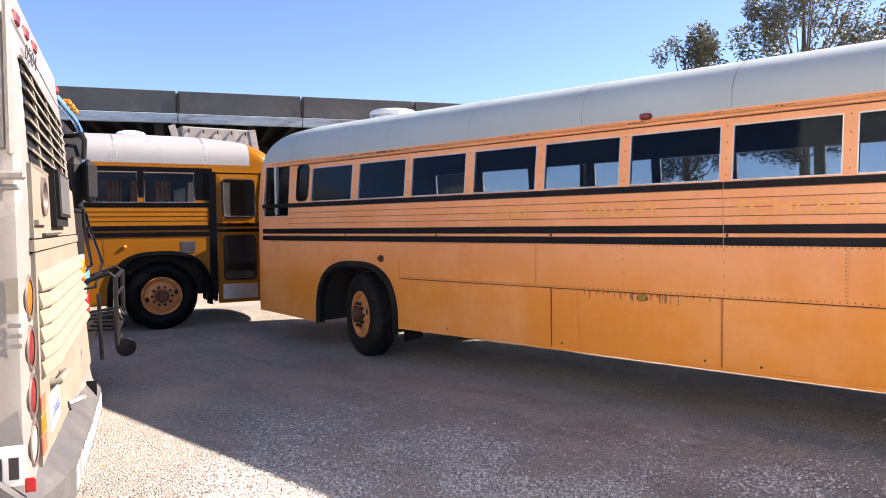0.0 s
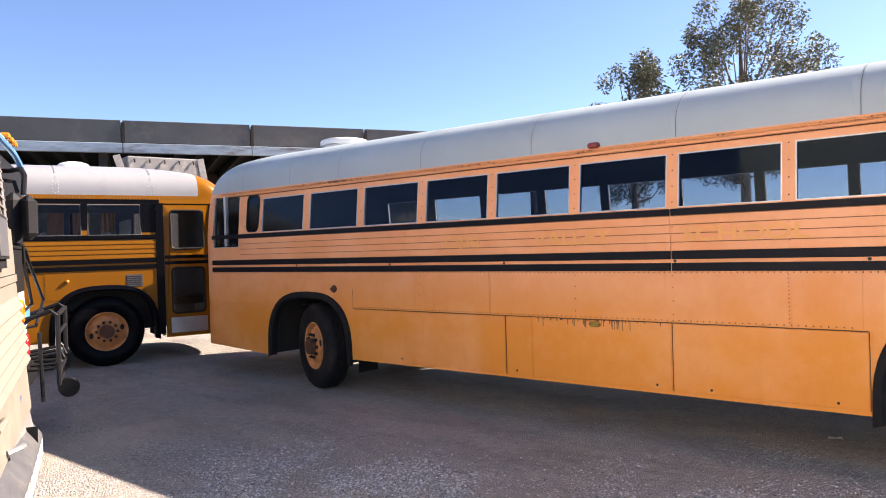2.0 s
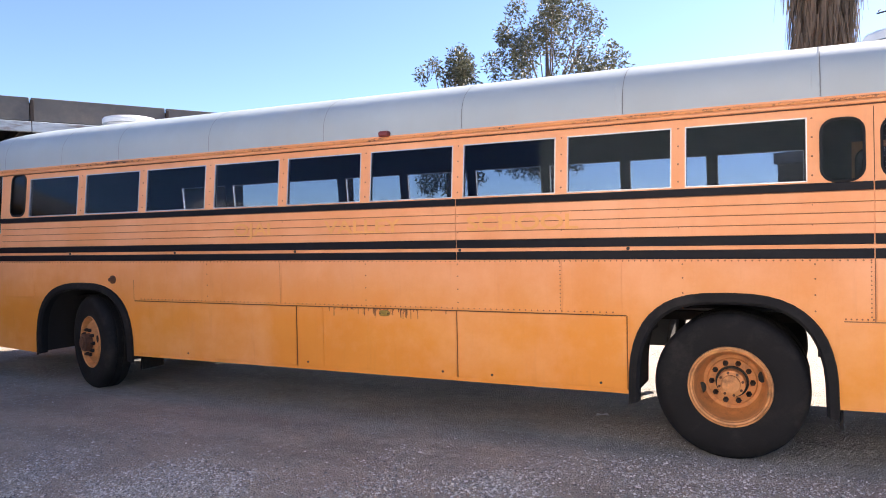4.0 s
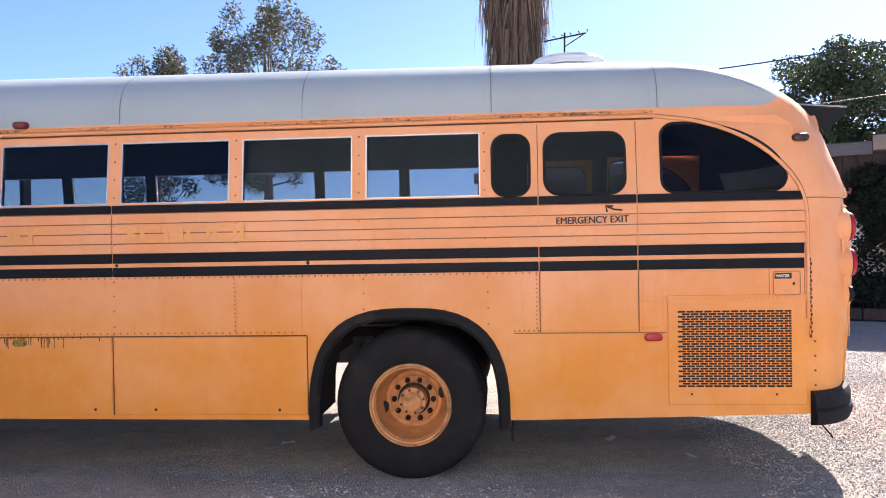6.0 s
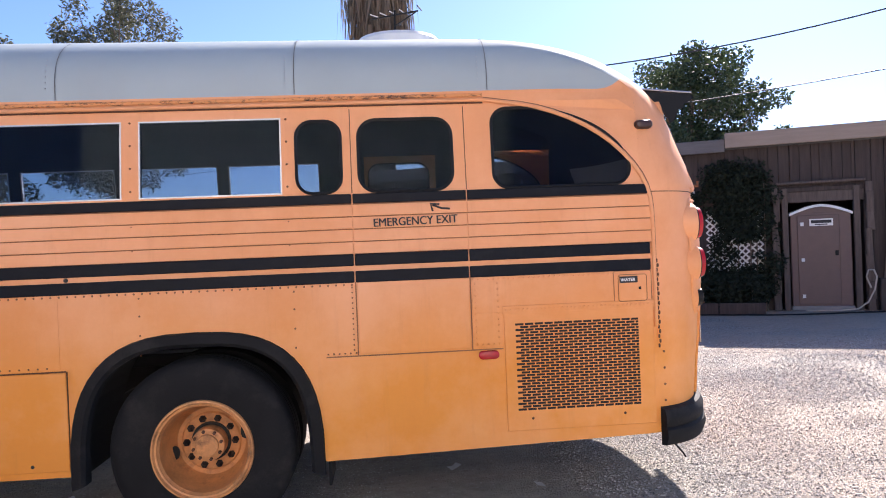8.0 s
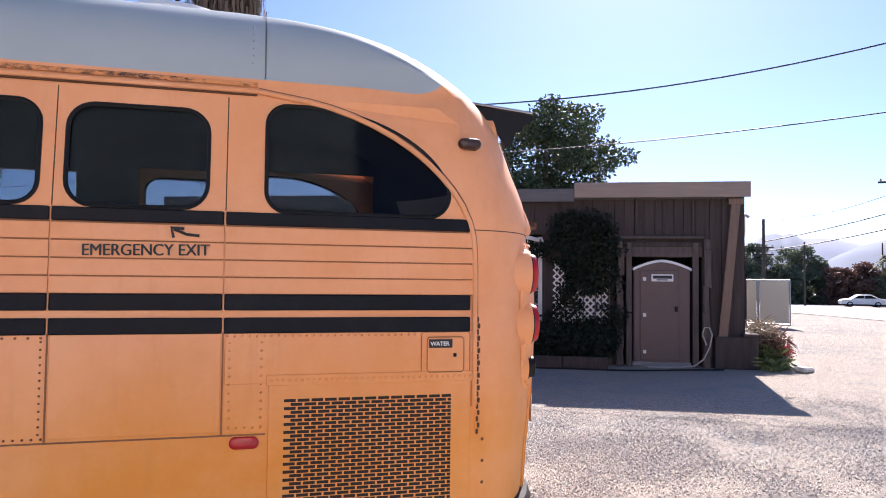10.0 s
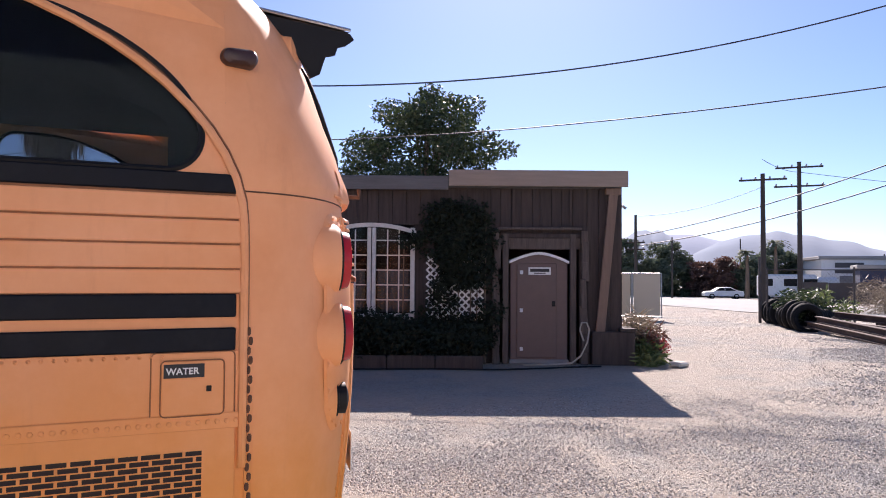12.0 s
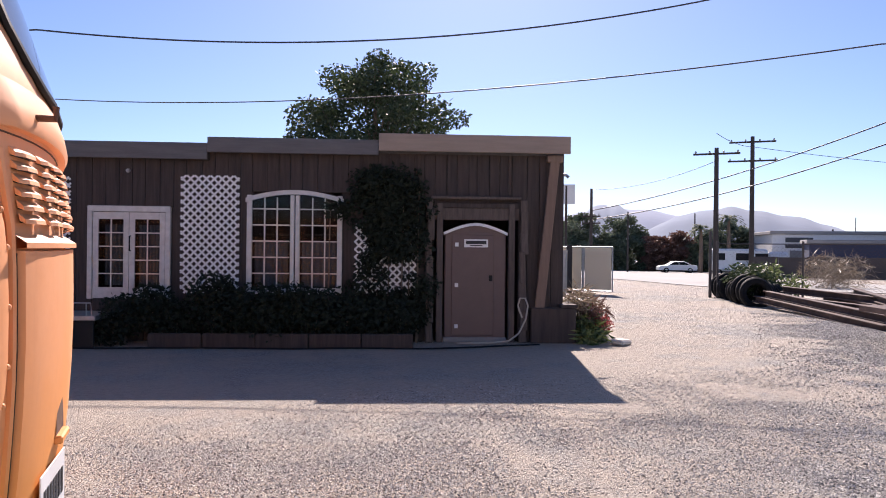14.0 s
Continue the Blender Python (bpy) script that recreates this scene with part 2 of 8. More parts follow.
M_WIRE = plain("cable", (0.05, 0.05, 0.055), 0.6)
M_ROAD = plain("asphalt", (0.34, 0.33, 0.31), 0.9, vary=0.12, scale=0.5, fine=80)
M_TIMBER = plain("rusty_beams", (0.082, 0.050, 0.044), 0.85, vary=0.4, scale=3, dirt=(0.15, 0.098, 0.085))
M_CONC = plain("pale_screen", (0.58, 0.53, 0.45), 0.85, vary=0.12)
M_MESH = leaf_mat("pale_screen_mesh", (0.60, 0.55, 0.46), (0.62, 0.57, 0.48), 0.8)
M_SIGN = plain("sign_white", (0.75, 0.75, 0.73), 0.5, vary=0.05)
M_CURTAIN = plain("faded_curtain", (0.15, 0.15, 0.16), 0.9, vary=0.2)
M_HOSE = plain("pale_hose", (0.42, 0.38, 0.32), 0.5, vary=0.1)
M_PLANK = plain("brown_plank", (0.20, 0.135, 0.10), 0.8, vary=0.2, scale=4, fine=50, relief=0.3, stretch=(5, 5, 0.5))
M_BOUNCE = plain("cream_bounce_wall", (0.80, 0.75, 0.665), 0.9, vary=0.06, scale=1.5, fine=40, relief=0.3)
M_SEAM = plain("dark_panel_joint", (0.11, 0.045, 0.02), 0.85, vary=0.3)
M_TAN = plain("tan_lining", (0.46, 0.27, 0.13), 0.7, vary=0.15)
M_PALELINING = plain("pale_lining", (0.46, 0.45, 0.42), 0.7, vary=0.1)
M_INK = plain("dark_ink", (0.02, 0.02, 0.022), 0.6)


def ground_mat():
    m, t, b = shader("gravel_ground", 0.9)
    v = coords(t)
    big = noise_tex(t, v, 0.22, 6.0, 0.6)
    mid = noise_tex(t, v, 1.3, 6.0, 0.65)
    vo = node(t, "ShaderNodeTexVoronoi", Scale=70.0)
    t.links.new(v, vo.inputs["Vector"])
    vo2 = node(t, "ShaderNodeTexVoronoi", Scale=160.0)
    t.links.new(v, vo2.inputs["Vector"])
    bw = t.nodes.new("ShaderNodeRGBToBW")
    t.links.new(vo.outputs["Color"], bw.inputs[0])
    stones = ramp(t, bw.outputs[0], [(0.1, (0.16, 0.15, 0.135)), (0.5, (0.36, 0.34, 0.307)), (0.9, (0.56, 0.54, 0.50))])
    dirt = ramp(t, noise_tex(t, v, 12.0, 6.0, 0.7), [(0.3, (0.39, 0.325, 0.262)), (0.7, (0.56, 0.488, 0.405))])
    share = ramp(t, maths(t, "ADD", maths(t, "MULTIPLY", big, 0.6), maths(t, "MULTIPLY", mid, 0.4)), [(0.49, (0, 0, 0)), (0.60, (1, 1, 1))])
    col = mix(t, share, dirt, stones)
    place = t.nodes.new("ShaderNodeSeparateXYZ")
    t.links.new(v, place.inputs[0])
    # Mask by distance from the coach; its soil is lightened to offset shade.
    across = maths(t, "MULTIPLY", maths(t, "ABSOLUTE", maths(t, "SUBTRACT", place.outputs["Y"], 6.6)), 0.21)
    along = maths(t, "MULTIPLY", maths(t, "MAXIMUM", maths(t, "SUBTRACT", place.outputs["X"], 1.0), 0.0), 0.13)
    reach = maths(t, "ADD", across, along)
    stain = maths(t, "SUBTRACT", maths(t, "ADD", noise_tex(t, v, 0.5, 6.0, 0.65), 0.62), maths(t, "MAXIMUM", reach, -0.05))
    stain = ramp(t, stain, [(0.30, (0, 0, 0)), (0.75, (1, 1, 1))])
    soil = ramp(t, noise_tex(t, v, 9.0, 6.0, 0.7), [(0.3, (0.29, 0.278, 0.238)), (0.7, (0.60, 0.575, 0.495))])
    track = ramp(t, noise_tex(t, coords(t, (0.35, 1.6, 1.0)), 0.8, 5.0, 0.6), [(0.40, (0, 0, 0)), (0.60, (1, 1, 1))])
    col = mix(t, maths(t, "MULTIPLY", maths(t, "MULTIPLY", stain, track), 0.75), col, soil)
    # Darker noise patches inside that zone.
    dark_soil = ramp(t, noise_tex(t, coords(t, (0.6, 1.3, 1.0)), 1.2, 9.0, 0.72), [(0.44, (0, 0, 0)), (0.60, (1, 1, 1))])
    col = mix(t, maths(t, "MULTIPLY", maths(t, "MULTIPLY", stain, dark_soil), 0.30), col, (0.12, 0.10, 0.075))
    scuff = ramp(t, noise_tex(t, coords(t, (0.5, 2.2, 1.0)), 1.6, 8.0, 0.75), [(0.60, (0, 0, 0)), (0.70, (1, 1, 1))])
    col = mix(t, maths(t, "MULTIPLY", scuff, 0.35), col, (0.50, 0.45, 0.38))
    specks = ramp(t, noise_tex(t, v, 120.0, 3.0, 0.8), [(0.38, (1, 1, 1)), (0.45, (0, 0, 0))])
    col = mix(t, maths(t, "MULTIPLY", specks, 0.6), col, (0.13, 0.115, 0.10))
    t.links.new(col, b.inputs["Base Color"])
    h = maths(t, "ADD", maths(t, "MULTIPLY", vo.outputs["Distance"], -1.6), maths(t, "MULTIPLY", vo2.outputs["Distance"], -0.5))
    grain = noise_tex(t, v, 210.0, 4.0, 0.7)
    bump(t, b, maths(t, "ADD", maths(t, "ADD", h, maths(t, "MULTIPLY", grain, 0.6)), mid), 0.85, 0.018)
    return m


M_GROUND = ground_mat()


def stone_mat(name, tones, tone=(0.96, 0.91)):
    m, t, b = shader(name, 0.9)
    g = t.nodes.new("ShaderNodeNewGeometry")
    col = ramp(t, g.outputs["Random Per Island"], [(p, (k, k * tone[0], k * tone[1])) for p, k in zip((0.0, 0.5, 0.9, 1.0), tones)])
    t.links.new(col, b.inputs["Base Color"])
    return m


M_STONE = stone_mat("crushed_stone", (0.13, 0.42, 0.62, 0.80), (0.945, 0.865))
# Greyer copy of the gravel, lightened to offset the coach's shade.
M_LIFTEDSTONE = stone_mat("grey_chippings_lifted", (0.15, 0.48, 0.70, 0.84), (0.975, 0.925))


# ---- mesh helpers ----
def finish(bm, name, mats, parent=None, label="", smooth=False, edge=0.6):
    me = bpy.data.meshes.new(name)
    bmesh.ops.recalc_face_normals(bm, faces=bm.faces)
    bm.to_mesh(me)
    bm.free()
    for m in (mats if isinstance(mats, (list, tuple)) else [mats]):
        me.materials.append(m)
    if smooth:
        for p in me.polygons:
            p.use_smooth = True
        me.set_sharp_from_angle(angle=edge)
    ob = new(name, me)
    if parent is not None:
        ob.parent = parent
    if label:
        tagged(ob, label)
    return ob


def part(name, bm, material, parent, label="", smooth=False):
    return finish(bm, name, material, parent, label, smooth)


def thing(name, label, category, at=(0, 0, 0), turn=0.0, group="", kind=""):
    ob = new(name)
    ob.matrix_world = pose(*at, 0, 0, turn)
    return tagged(ob, label, category, group, kind)


def box(bm, lo, hi, bevel=0.0, m=None):
    """A box from corner lo to corner hi, with its edges bevelled."""
    lo, hi = Vector(lo), Vector(hi)
    mat = Matrix.Translation((lo + hi) / 2) @ Matrix.Diagonal((*(abs(a) for a in (hi - lo)), 1))
    if m is not None:
        mat = m @ mat
    r = bmesh.ops.create_cube(bm, size=1.0, matrix=mat)
    if bevel > 0:
        es = {e for v in r["verts"] for e in v.link_edges}
        bmesh.ops.bevel(bm, geom=list(es), offset=bevel, segments=1, affect="EDGES")
    return bm


def boxed(lo, hi, bevel=0.0, m=None):
    return box(bmesh.new(), lo, hi, bevel, m)


def tube(bm, pts, radii, sides=8, cap=True):
    """A round bar along a line of points."""
    pts = [Vector(p) for p in pts]
    if isinstance(radii, (int, float)):
        radii = [radii] * len(pts)
    rings = []
    for i, p in enumerate(pts):
        d = (pts[min(i + 1, len(pts) - 1)] - pts[max(i - 1, 0)]).normalized()
        u = d.orthogonal().normalized() if i == 0 else (rings_u - d * rings_u.dot(d)).normalized()
        rings_u = u
        w = d.cross(u)
        rings.append([bm.verts.new(p + radii[i] * (math.cos(a) * u + math.sin(a) * w)) for a in (2 * math.pi * k / sides for k in range(sides))])
    for a, b in zip(rings, rings[1:]):
        for k in range(sides):
            bm.faces.new((a[k], a[(k + 1) % sides], b[(k + 1) % sides], b[k]))
    if cap:
        bm.faces.new(rings[0][::-1])
        bm.faces.new(rings[-1])
    return bm


def lathe(bm, profile, n=32, m=None):
    """Turns a line of (radius, height) round the z axis."""
    m = m or Matrix.Identity(4)
    rings = []
    for r, h in profile:
        if r < 1e-6:
            rings.append([bm.verts.new(m @ Vector((0, 0, h)))])
        else:
            rings.append([bm.verts.new(m @ Vector((r * math.cos(2 * math.pi * k / n), r * math.sin(2 * math.pi * k / n), h))) for k in range(n)])
    for a, b in zip(rings, rings[1:]):
        for k in range(n):
            j = (k + 1) % n
            if len(a) == 1 and len(b) == 1:
                continue
            if len(a) == 1:
                bm.faces.new((a[0], b[k], b[j]))
            elif len(b) == 1:
                bm.faces.new((a[k], a[j], b[0]))
            else:
                bm.faces.new((a[k], a[j], b[j], b[k]))
    return bm


def holed_plate(outer, holes, place):
    """A flat plate with holes, both as lists of (u, v); place() turns them into points."""
    bm = bmesh.new()
    loops = [[Vector((u, v, 0)) for u, v in outer]] + [[Vector((u, v, 0)) for u, v in h] for h in holes]
    flat = [p for loop in loops for p in loop]
    vs = [bm.verts.new(place(p.x, p.y)) for p in flat]
    for tri in tessellate_polygon(loops):
        try:
            bm.faces.new([vs[i] for i in tri])
        except ValueError:
            pass
    return bm


def rounded(u0, v0, u1, v1, r, n=6):
    """A rectangle with rounded corners, as a list of points."""
    out = []
    for cu, cv, a0 in ((u1 - r, v0 + r, -90), (u1 - r, v1 - r, 0), (u0 + r, v1 - r, 90), (u0 + r, v0 + r, 180)):
        for k in range(n + 1):
            a = radians(a0 + 90 * k / n)
            out.append((cu + r * math.cos(a), cv + r * math.sin(a)))
    return out


def closed_tube(bm, pts, r, sides=6):
    pts = [Vector(p) for p in pts]
    n = len(pts)
    rings = []
    axis = (pts[n // 3] - pts[0]).cross(pts[2 * n // 3] - pts[0]).normalized()
    for i, p in enumerate(pts):
        d = (pts[(i + 1) % n] - pts[i - 1]).normalized()
        w = d.cross(axis)
        rings.append([bm.verts.new(p + r * (math.cos(a) * axis + math.sin(a) * w)) for a in (2 * math.pi * k / sides for k in range(sides))])
    for i in range(n):
        a, b = rings[i], rings[(i + 1) % n]
        for k in range(sides):
            bm.faces.new((a[k], a[(k + 1) % sides], b[(k + 1) % sides], b[k]))
    return bm


def lettering(name, text, size, m, material, parent, label="", weight=0.0):
    cu = bpy.data.curves.new(name, "FONT")
    cu.body, cu.size, cu.extrude, cu.offset = text, size, 0.0008, weight
    tmp = bpy.data.objects.new(name, cu)
    scene.collection.objects.link(tmp)
    bpy.context.view_layer.update()
    me = bpy.data.meshes.new_from_object(tmp.evaluated_get(bpy.context.evaluated_depsgraph_get()))
    bpy.data.objects.remove(tmp)
    me.materials.clear()
    me.materials.append(material)
    ob = new(name, me)
    ob.parent = parent
    ob.matrix_local = m
    if label:
        tagged(ob, label)
    return ob


# ---- ground ----
def ground_z(x, y):
    """The yard is level; past it the land falls gently towards the road."""
    rise = 0.11 * min(1.0, max(0.0, (-7.0 - x) / 1.8))
    return rise - 0.0135 * max(0.0, (0.72 * x + 0.69 * y) - 24.0)


def build_ground():
    xs = sorted({*(-12 + k for k in range(40)), *(s * d for d in (40, 55, 75, 100, 140, 200, 300, 500, 900, 1500, 2500, 4000) for s in (-1, 1)), -30, -22, -17, 33})
    bm = bmesh.new()
    grid = [[bm.verts.new((x, y, ground_z(x, y))) for y in xs] for x in xs]
    for i in range(len(xs) - 1):
        for j in range(len(xs) - 1):
            bm.faces.new((grid[i][j], grid[i + 1][j], grid[i + 1][j + 1], grid[i][j + 1]))
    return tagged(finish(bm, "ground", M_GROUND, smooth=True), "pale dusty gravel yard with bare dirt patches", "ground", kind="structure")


build_ground()
# Unseen wall, added as a warm reflector to fill the coach's shaded side.
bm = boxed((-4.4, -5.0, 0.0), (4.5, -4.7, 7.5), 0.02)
tagged(finish(bm, "bounce_wall", M_BOUNCE), "unseen cream wall added to bounce sunlight onto the coach", "wall", kind="structure")

# ---- school coaches ----
TOP = 3.05


def interp(z, table):
    for (z0, a), (z1, b) in zip(table, table[1:]):
        if z <= z1:
            k = max(0.0, (z - z0) / (z1 - z0))
            return a + (b - a) * k
    return table[-1][1]


def glide(z, table):
    """As interp, but rounded: a cubic through the table that never overshoots."""
    n = len(table)
    h = [table[i + 1][0] - table[i][0] for i in range(n - 1)]
    d = [(table[i + 1][1] - table[i][1]) / h[i] for i in range(n - 1)]
    if z <= table[0][0]:
        return table[0][1]
    for i in range(n - 1):
        if z <= table[i + 1][0]:
            m0 = 0.0 if i == 0 or d[i - 1] * d[i] <= 0 else 2 * d[i - 1] * d[i] / (d[i - 1] + d[i])
            m1 = d[i] if i == n - 2 else (0.0 if d[i] * d[i + 1] <= 0 else 2 * d[i] * d[i + 1] / (d[i] + d[i + 1]))
            t = (z - table[i][0]) / h[i]
            return ((1 + 2 * t) * (1 - t) ** 2 * table[i][1] + t * (1 - t) ** 2 * h[i] * m0
                    + t * t * (3 - 2 * t) * table[i + 1][1] + t * t * (t - 1) * h[i] * m1)
    return table[-1][1]


def half_width(z):
    if z < 1.95:
        return 1.22
    if z < 2.55:
        return 1.22 - 0.06 * (z - 1.95) / 0.6
    t = min(1.0, (z - 2.55) / (TOP - 2.55))
    return 1.16 * max(0.0, 1 - t ** 2.8) ** (1 / 2.8)


REAR = [(0.3, 3.85), (0.8, 3.875), (1.1, 3.905), (1.4, 3.918), (1.64, 3.915), (1.9, 3.885), (1.95, 3.90), (2.07, 3.875), (2.2, 3.83), (2.4, 3.76), (2.55, 3.67), (2.7, 3.50), (2.82, 3.31), (2.92, 3.05), (2.98, 2.72), (3.02, 2.3), (TOP, 1.4)]
FRONT = [(0.3, -8.52), (2.2, -8.52), (2.45, -8.48), (2.6, -8.4), (2.75, -8.26), (2.9, -8.0), (2.97, -7.6), (3.02, -7.1), (TOP, -5.5)]
SIDE_A, SIDE_B = -8.05, 3.38


def roof_rake(x, z):
    """The roof falls a little towards the back."""
    return -0.009 * (x + 3.0) * max(0.0, z - 2.5) / 0.55


def bulge(z):
    """How square the tail is in plan: fuller below the belt, rounder above it."""
    return interp(z, [(0.0, 2.5), (1.9, 2.5), (2.2, 2.35), (2.5, 2.25), (9.0, 2.2)])


def side_y(x, z):
    """Half the width at x: straight along the side, rounded off towards the tail."""
    hw, xr = half_width(z), glide(z, REAR)
    b = min(SIDE_B, xr - 0.6)
    if x <= b:
        return hw
    n = bulge(z)
    return hw * max(0.0, 1 - min(1.0, (x - b) / (xr - b)) ** n) ** (1 / n)


def shell_point(x, side, z):
    """A point of the side wall."""
    return Vector((x, side * side_y(x, z), z + roof_rake(x, z)))


def ring(z, stations, n=14):
    hw, xr, xf = half_width(z), glide(z, REAR), glide(z, FRONT)
    a = SIDE_A if z < 2.5 else max(SIDE_A, xf + 0.42)
    b = min(SIDE_B, xr - 0.6)
    ease = min(1.0, max(0.0, (z - 2.5) / 0.32))
    end = SIDE_B + (b - SIDE_B) * ease * ease * (3 - 2 * ease)
    sc = [a + (x - SIDE_A) * (end - a) / (SIDE_B - SIDE_A) for x in stations]
    pts = [(x, -side_y(x, z)) for x in sc]
    t0 = math.asin(min(1.0, max(0.0, (end - b) / (xr - b)) ** (bulge(z) / 2)))
    for k in range(1, 2 * n):
        t = t0 + (math.pi - 2 * t0) * k / (2 * n)
        c, s = math.cos(t), math.sin(t)
        e = 2 / bulge(z)
        pts.append((b + (xr - b) * s ** e, -hw * (abs(c) ** e) * (1 if c > 0 else -1)))
    pts += [(x, side_y(x, z)) for x in reversed(sc)]
    for k in range(1, 2 * n):
        t = math.pi * k / (2 * n)
        c, s = math.cos(t), math.sin(t)
        pts.append((a + (xf - a) * s ** 0.8, hw * (abs(c) ** 0.8) * (1 if c > 0 else -1)))
    return pts


def hem(x, z, base):
    """The skirt's lower edge rises towards both ends."""
    if z > base:
        return z
    return z + (0.05 * min(1.0, (x - 1.45) / 2.0) if x > 1.45 else 0.06 * min(1.0, (-6.8 - x) / 1.2) - 0.05 * (x < -6.8) if x < -6.8 else 0.0)


def coach_shell(root, left, right, mats, base=0.42):
    """The painted body: contour rings with the openings (x0, z0, x1, z1) left out of either side."""
    st = {SIDE_A, SIDE_B}
    zs = {base, 1.02, 1.9, 1.955, 2.55, 0.8, 1.44, 2.08, 2.14, 2.2, 2.26, 2.32, 2.38, 2.44, 2.5, 2.585, 2.62, 2.66, 2.7, 2.735, 2.77, 2.80, 2.83, 2.86, 2.89, 2.92, 2.95, 2.975, 3.0, 3.015, 3.028, 3.038, 3.045, TOP - 0.001}
    for x0, z0, x1, z1 in left + right:
        st |= {x0, x1}
        zs |= {z0, z1}
    st = sorted(st)
    extra = []
    for p, q in zip(st, st[1:]):
        k = int((q - p) / 0.6)
        extra += [p + (q - p) * i / (k + 1) for i in range(1, k + 1)]
    st = sorted(st + extra)
    zs = sorted(z for z in zs if z >= base)
    bm = bmesh.new()
    n = 14
    rings = [[bm.verts.new((x, y, hem(x, z, base) + roof_rake(x, z))) for x, y in ring(z, st, n)] for z in zs]
    total, ns = len(rings[0]), len(st)
    right_start = ns + 2 * n - 1
    for j in range(len(zs) - 1):
        zm = (zs[j] + zs[j + 1]) / 2
        for i in range(total):
            gap = False
            if i < ns - 1:
                xm = (st[i] + st[i + 1]) / 2
                gap = any(x0 < xm < x1 and z0 < zm < z1 for x0, z0, x1, z1 in left)
            elif right_start <= i < right_start + ns - 1:
                k = i - right_start
                xm = (st[ns - 1 - k] + st[ns - 2 - k]) / 2
                gap = any(x0 < xm < x1 and z0 < zm < z1 for x0, z0, x1, z1 in right)
            if gap:
                continue
            f = bm.faces.new((rings[j][i], rings[j][(i + 1) % total], rings[j + 1][(i + 1) % total], rings[j + 1][i]))
            f.material_index = 1 if zm < 1.02 else 0
    bm.faces.new(rings[-1])
    ob = finish(bm, "body_shell", [*mats, M_INSIDE], root, smooth=True, edge=0.5)
    so = ob.modifiers.new("thickness", "SOLIDIFY")
    so.thickness, so.offset, so.material_offset, so.use_rim = 0.035, -1.0, 2, False
    return ob


def side_strip(name, x0, x1, z0, z1, side, depth, mat, root, bevel=0.004, label=""):
    """A strip that lies on the side wall, proud of it by depth."""
    y = half_width((z0 + z1) / 2)
    a, b = (-y - depth, -y + 0.004) if side < 0 else (y - 0.004, y + depth)
    return part(name, boxed((x0, a, z0), (x1, b, z1), bevel), mat, root, label)


def sash_window(root, x0, z0, x1, z1, side, glass, trim=None):
    """A rectangular window with an aluminium frame."""
    lean = half_width(z0) - half_width(z1)

    def pt(x, z, d):
        return Vector((x, side * (half_width(z0) - lean * (z - z0) / (z1 - z0) + d), z))

    win = bmesh.new()
    w = 0.008
    for u0, v0, u1, v1 in ((x0, z1 - w, x1, z1), (x0, z0, x1, z0 + w), (x0, z0 + w, x0 + w, z1 - w), (x1 - w, z0 + w, x1, z1 - w)):
        corners = [(u0, v0), (u1, v0), (u1, v1), (u0, v1)]
        front = [win.verts.new(pt(u, v, 0.004)) for u, v in corners]
        back = [win.verts.new(pt(u, v, -0.03)) for u, v in corners]
        win.faces.new(front)
        win.faces.new(back[::-1])
        for k in range(4):
            win.faces.new((front[k], front[(k + 1) % 4], back[(k + 1) % 4], back[k]))
    frame_ob = part("window_frame", win, trim or M_ALU, root)
    gl = bmesh.new()
    corners = [(x0 + w, z0 + w), (x1 - w, z0 + w), (x1 - w, z1 - w), (x0 + w, z1 - w)]
    front = [gl.verts.new(pt(u, v, -0.010)) for u, v in corners]
    back = [gl.verts.new(pt(u, v, -0.014)) for u, v in corners]
    gl.faces.new(front)
    gl.faces.new(back[::-1])
    for k in range(4):
        gl.faces.new((front[k], front[(k + 1) % 4], back[(k + 1) % 4], back[k]))
    pane = part("pane", gl, glass, frame_ob)
    pane.visible_shadow = False


def shaped_window(root, rect, outline, side, glass, mats, margin=0.02):
    """A window of any outline in a rectangular opening: filler panel, rubber gasket and pane."""
    x0, z0, x1, z1 = rect

    def at(d):
        return lambda x, z: Vector((x, side * (side_y(x, z) + d), z))

    rim = [(x0 + (x1 - x0) * k / 8, z0) for k in range(8)] + [(x1, z0 + (z1 - z0) * k / 8) for k in range(8)]
    rim += [(x1 - (x1 - x0) * k / 8, z1) for k in range(8)] + [(x0, z1 - (z1 - z0) * k / 8) for k in range(8)]
    part("window_panel", holed_plate(rim, [outline], at(0.0)), mats, root)
    bm = closed_tube(bmesh.new(), [at(0.0)(x, z) for x, z in outline], 0.010, 6)
    gasket = part("window_gasket", bm, M_GASKET, root, smooth=True)
    gl = bmesh.new()
    f = [gl.verts.new(at(-0.008)(x, z)) for x, z in outline]
    k = [gl.verts.new(at(-0.012)(x, z)) for x, z in outline]
    gl.faces.new(f)
    gl.faces.new(k[::-1])
    for i in range(len(f)):
        gl.faces.new((f[i], f[(i + 1) % len(f)], k[(i + 1) % len(f)], k[i]))
    pane = part("pane", gl, glass, gasket)
    pane.visible_shadow = False


def arch_outline(x0, x1, base, top, r):
    """The wheel opening: legs that lean in and a rounded top."""
    mid = (x0 + x1) / 2
    half = (x1 - x0) / 2
    pts = []
    for k in range(25):
        a = math.pi * k / 24
        c, s = math.cos(a), math.sin(a)
        pts.append((mid - half * math.copysign(abs(c) ** 0.72, c), base + (top - base) * s ** 0.72))
    return pts


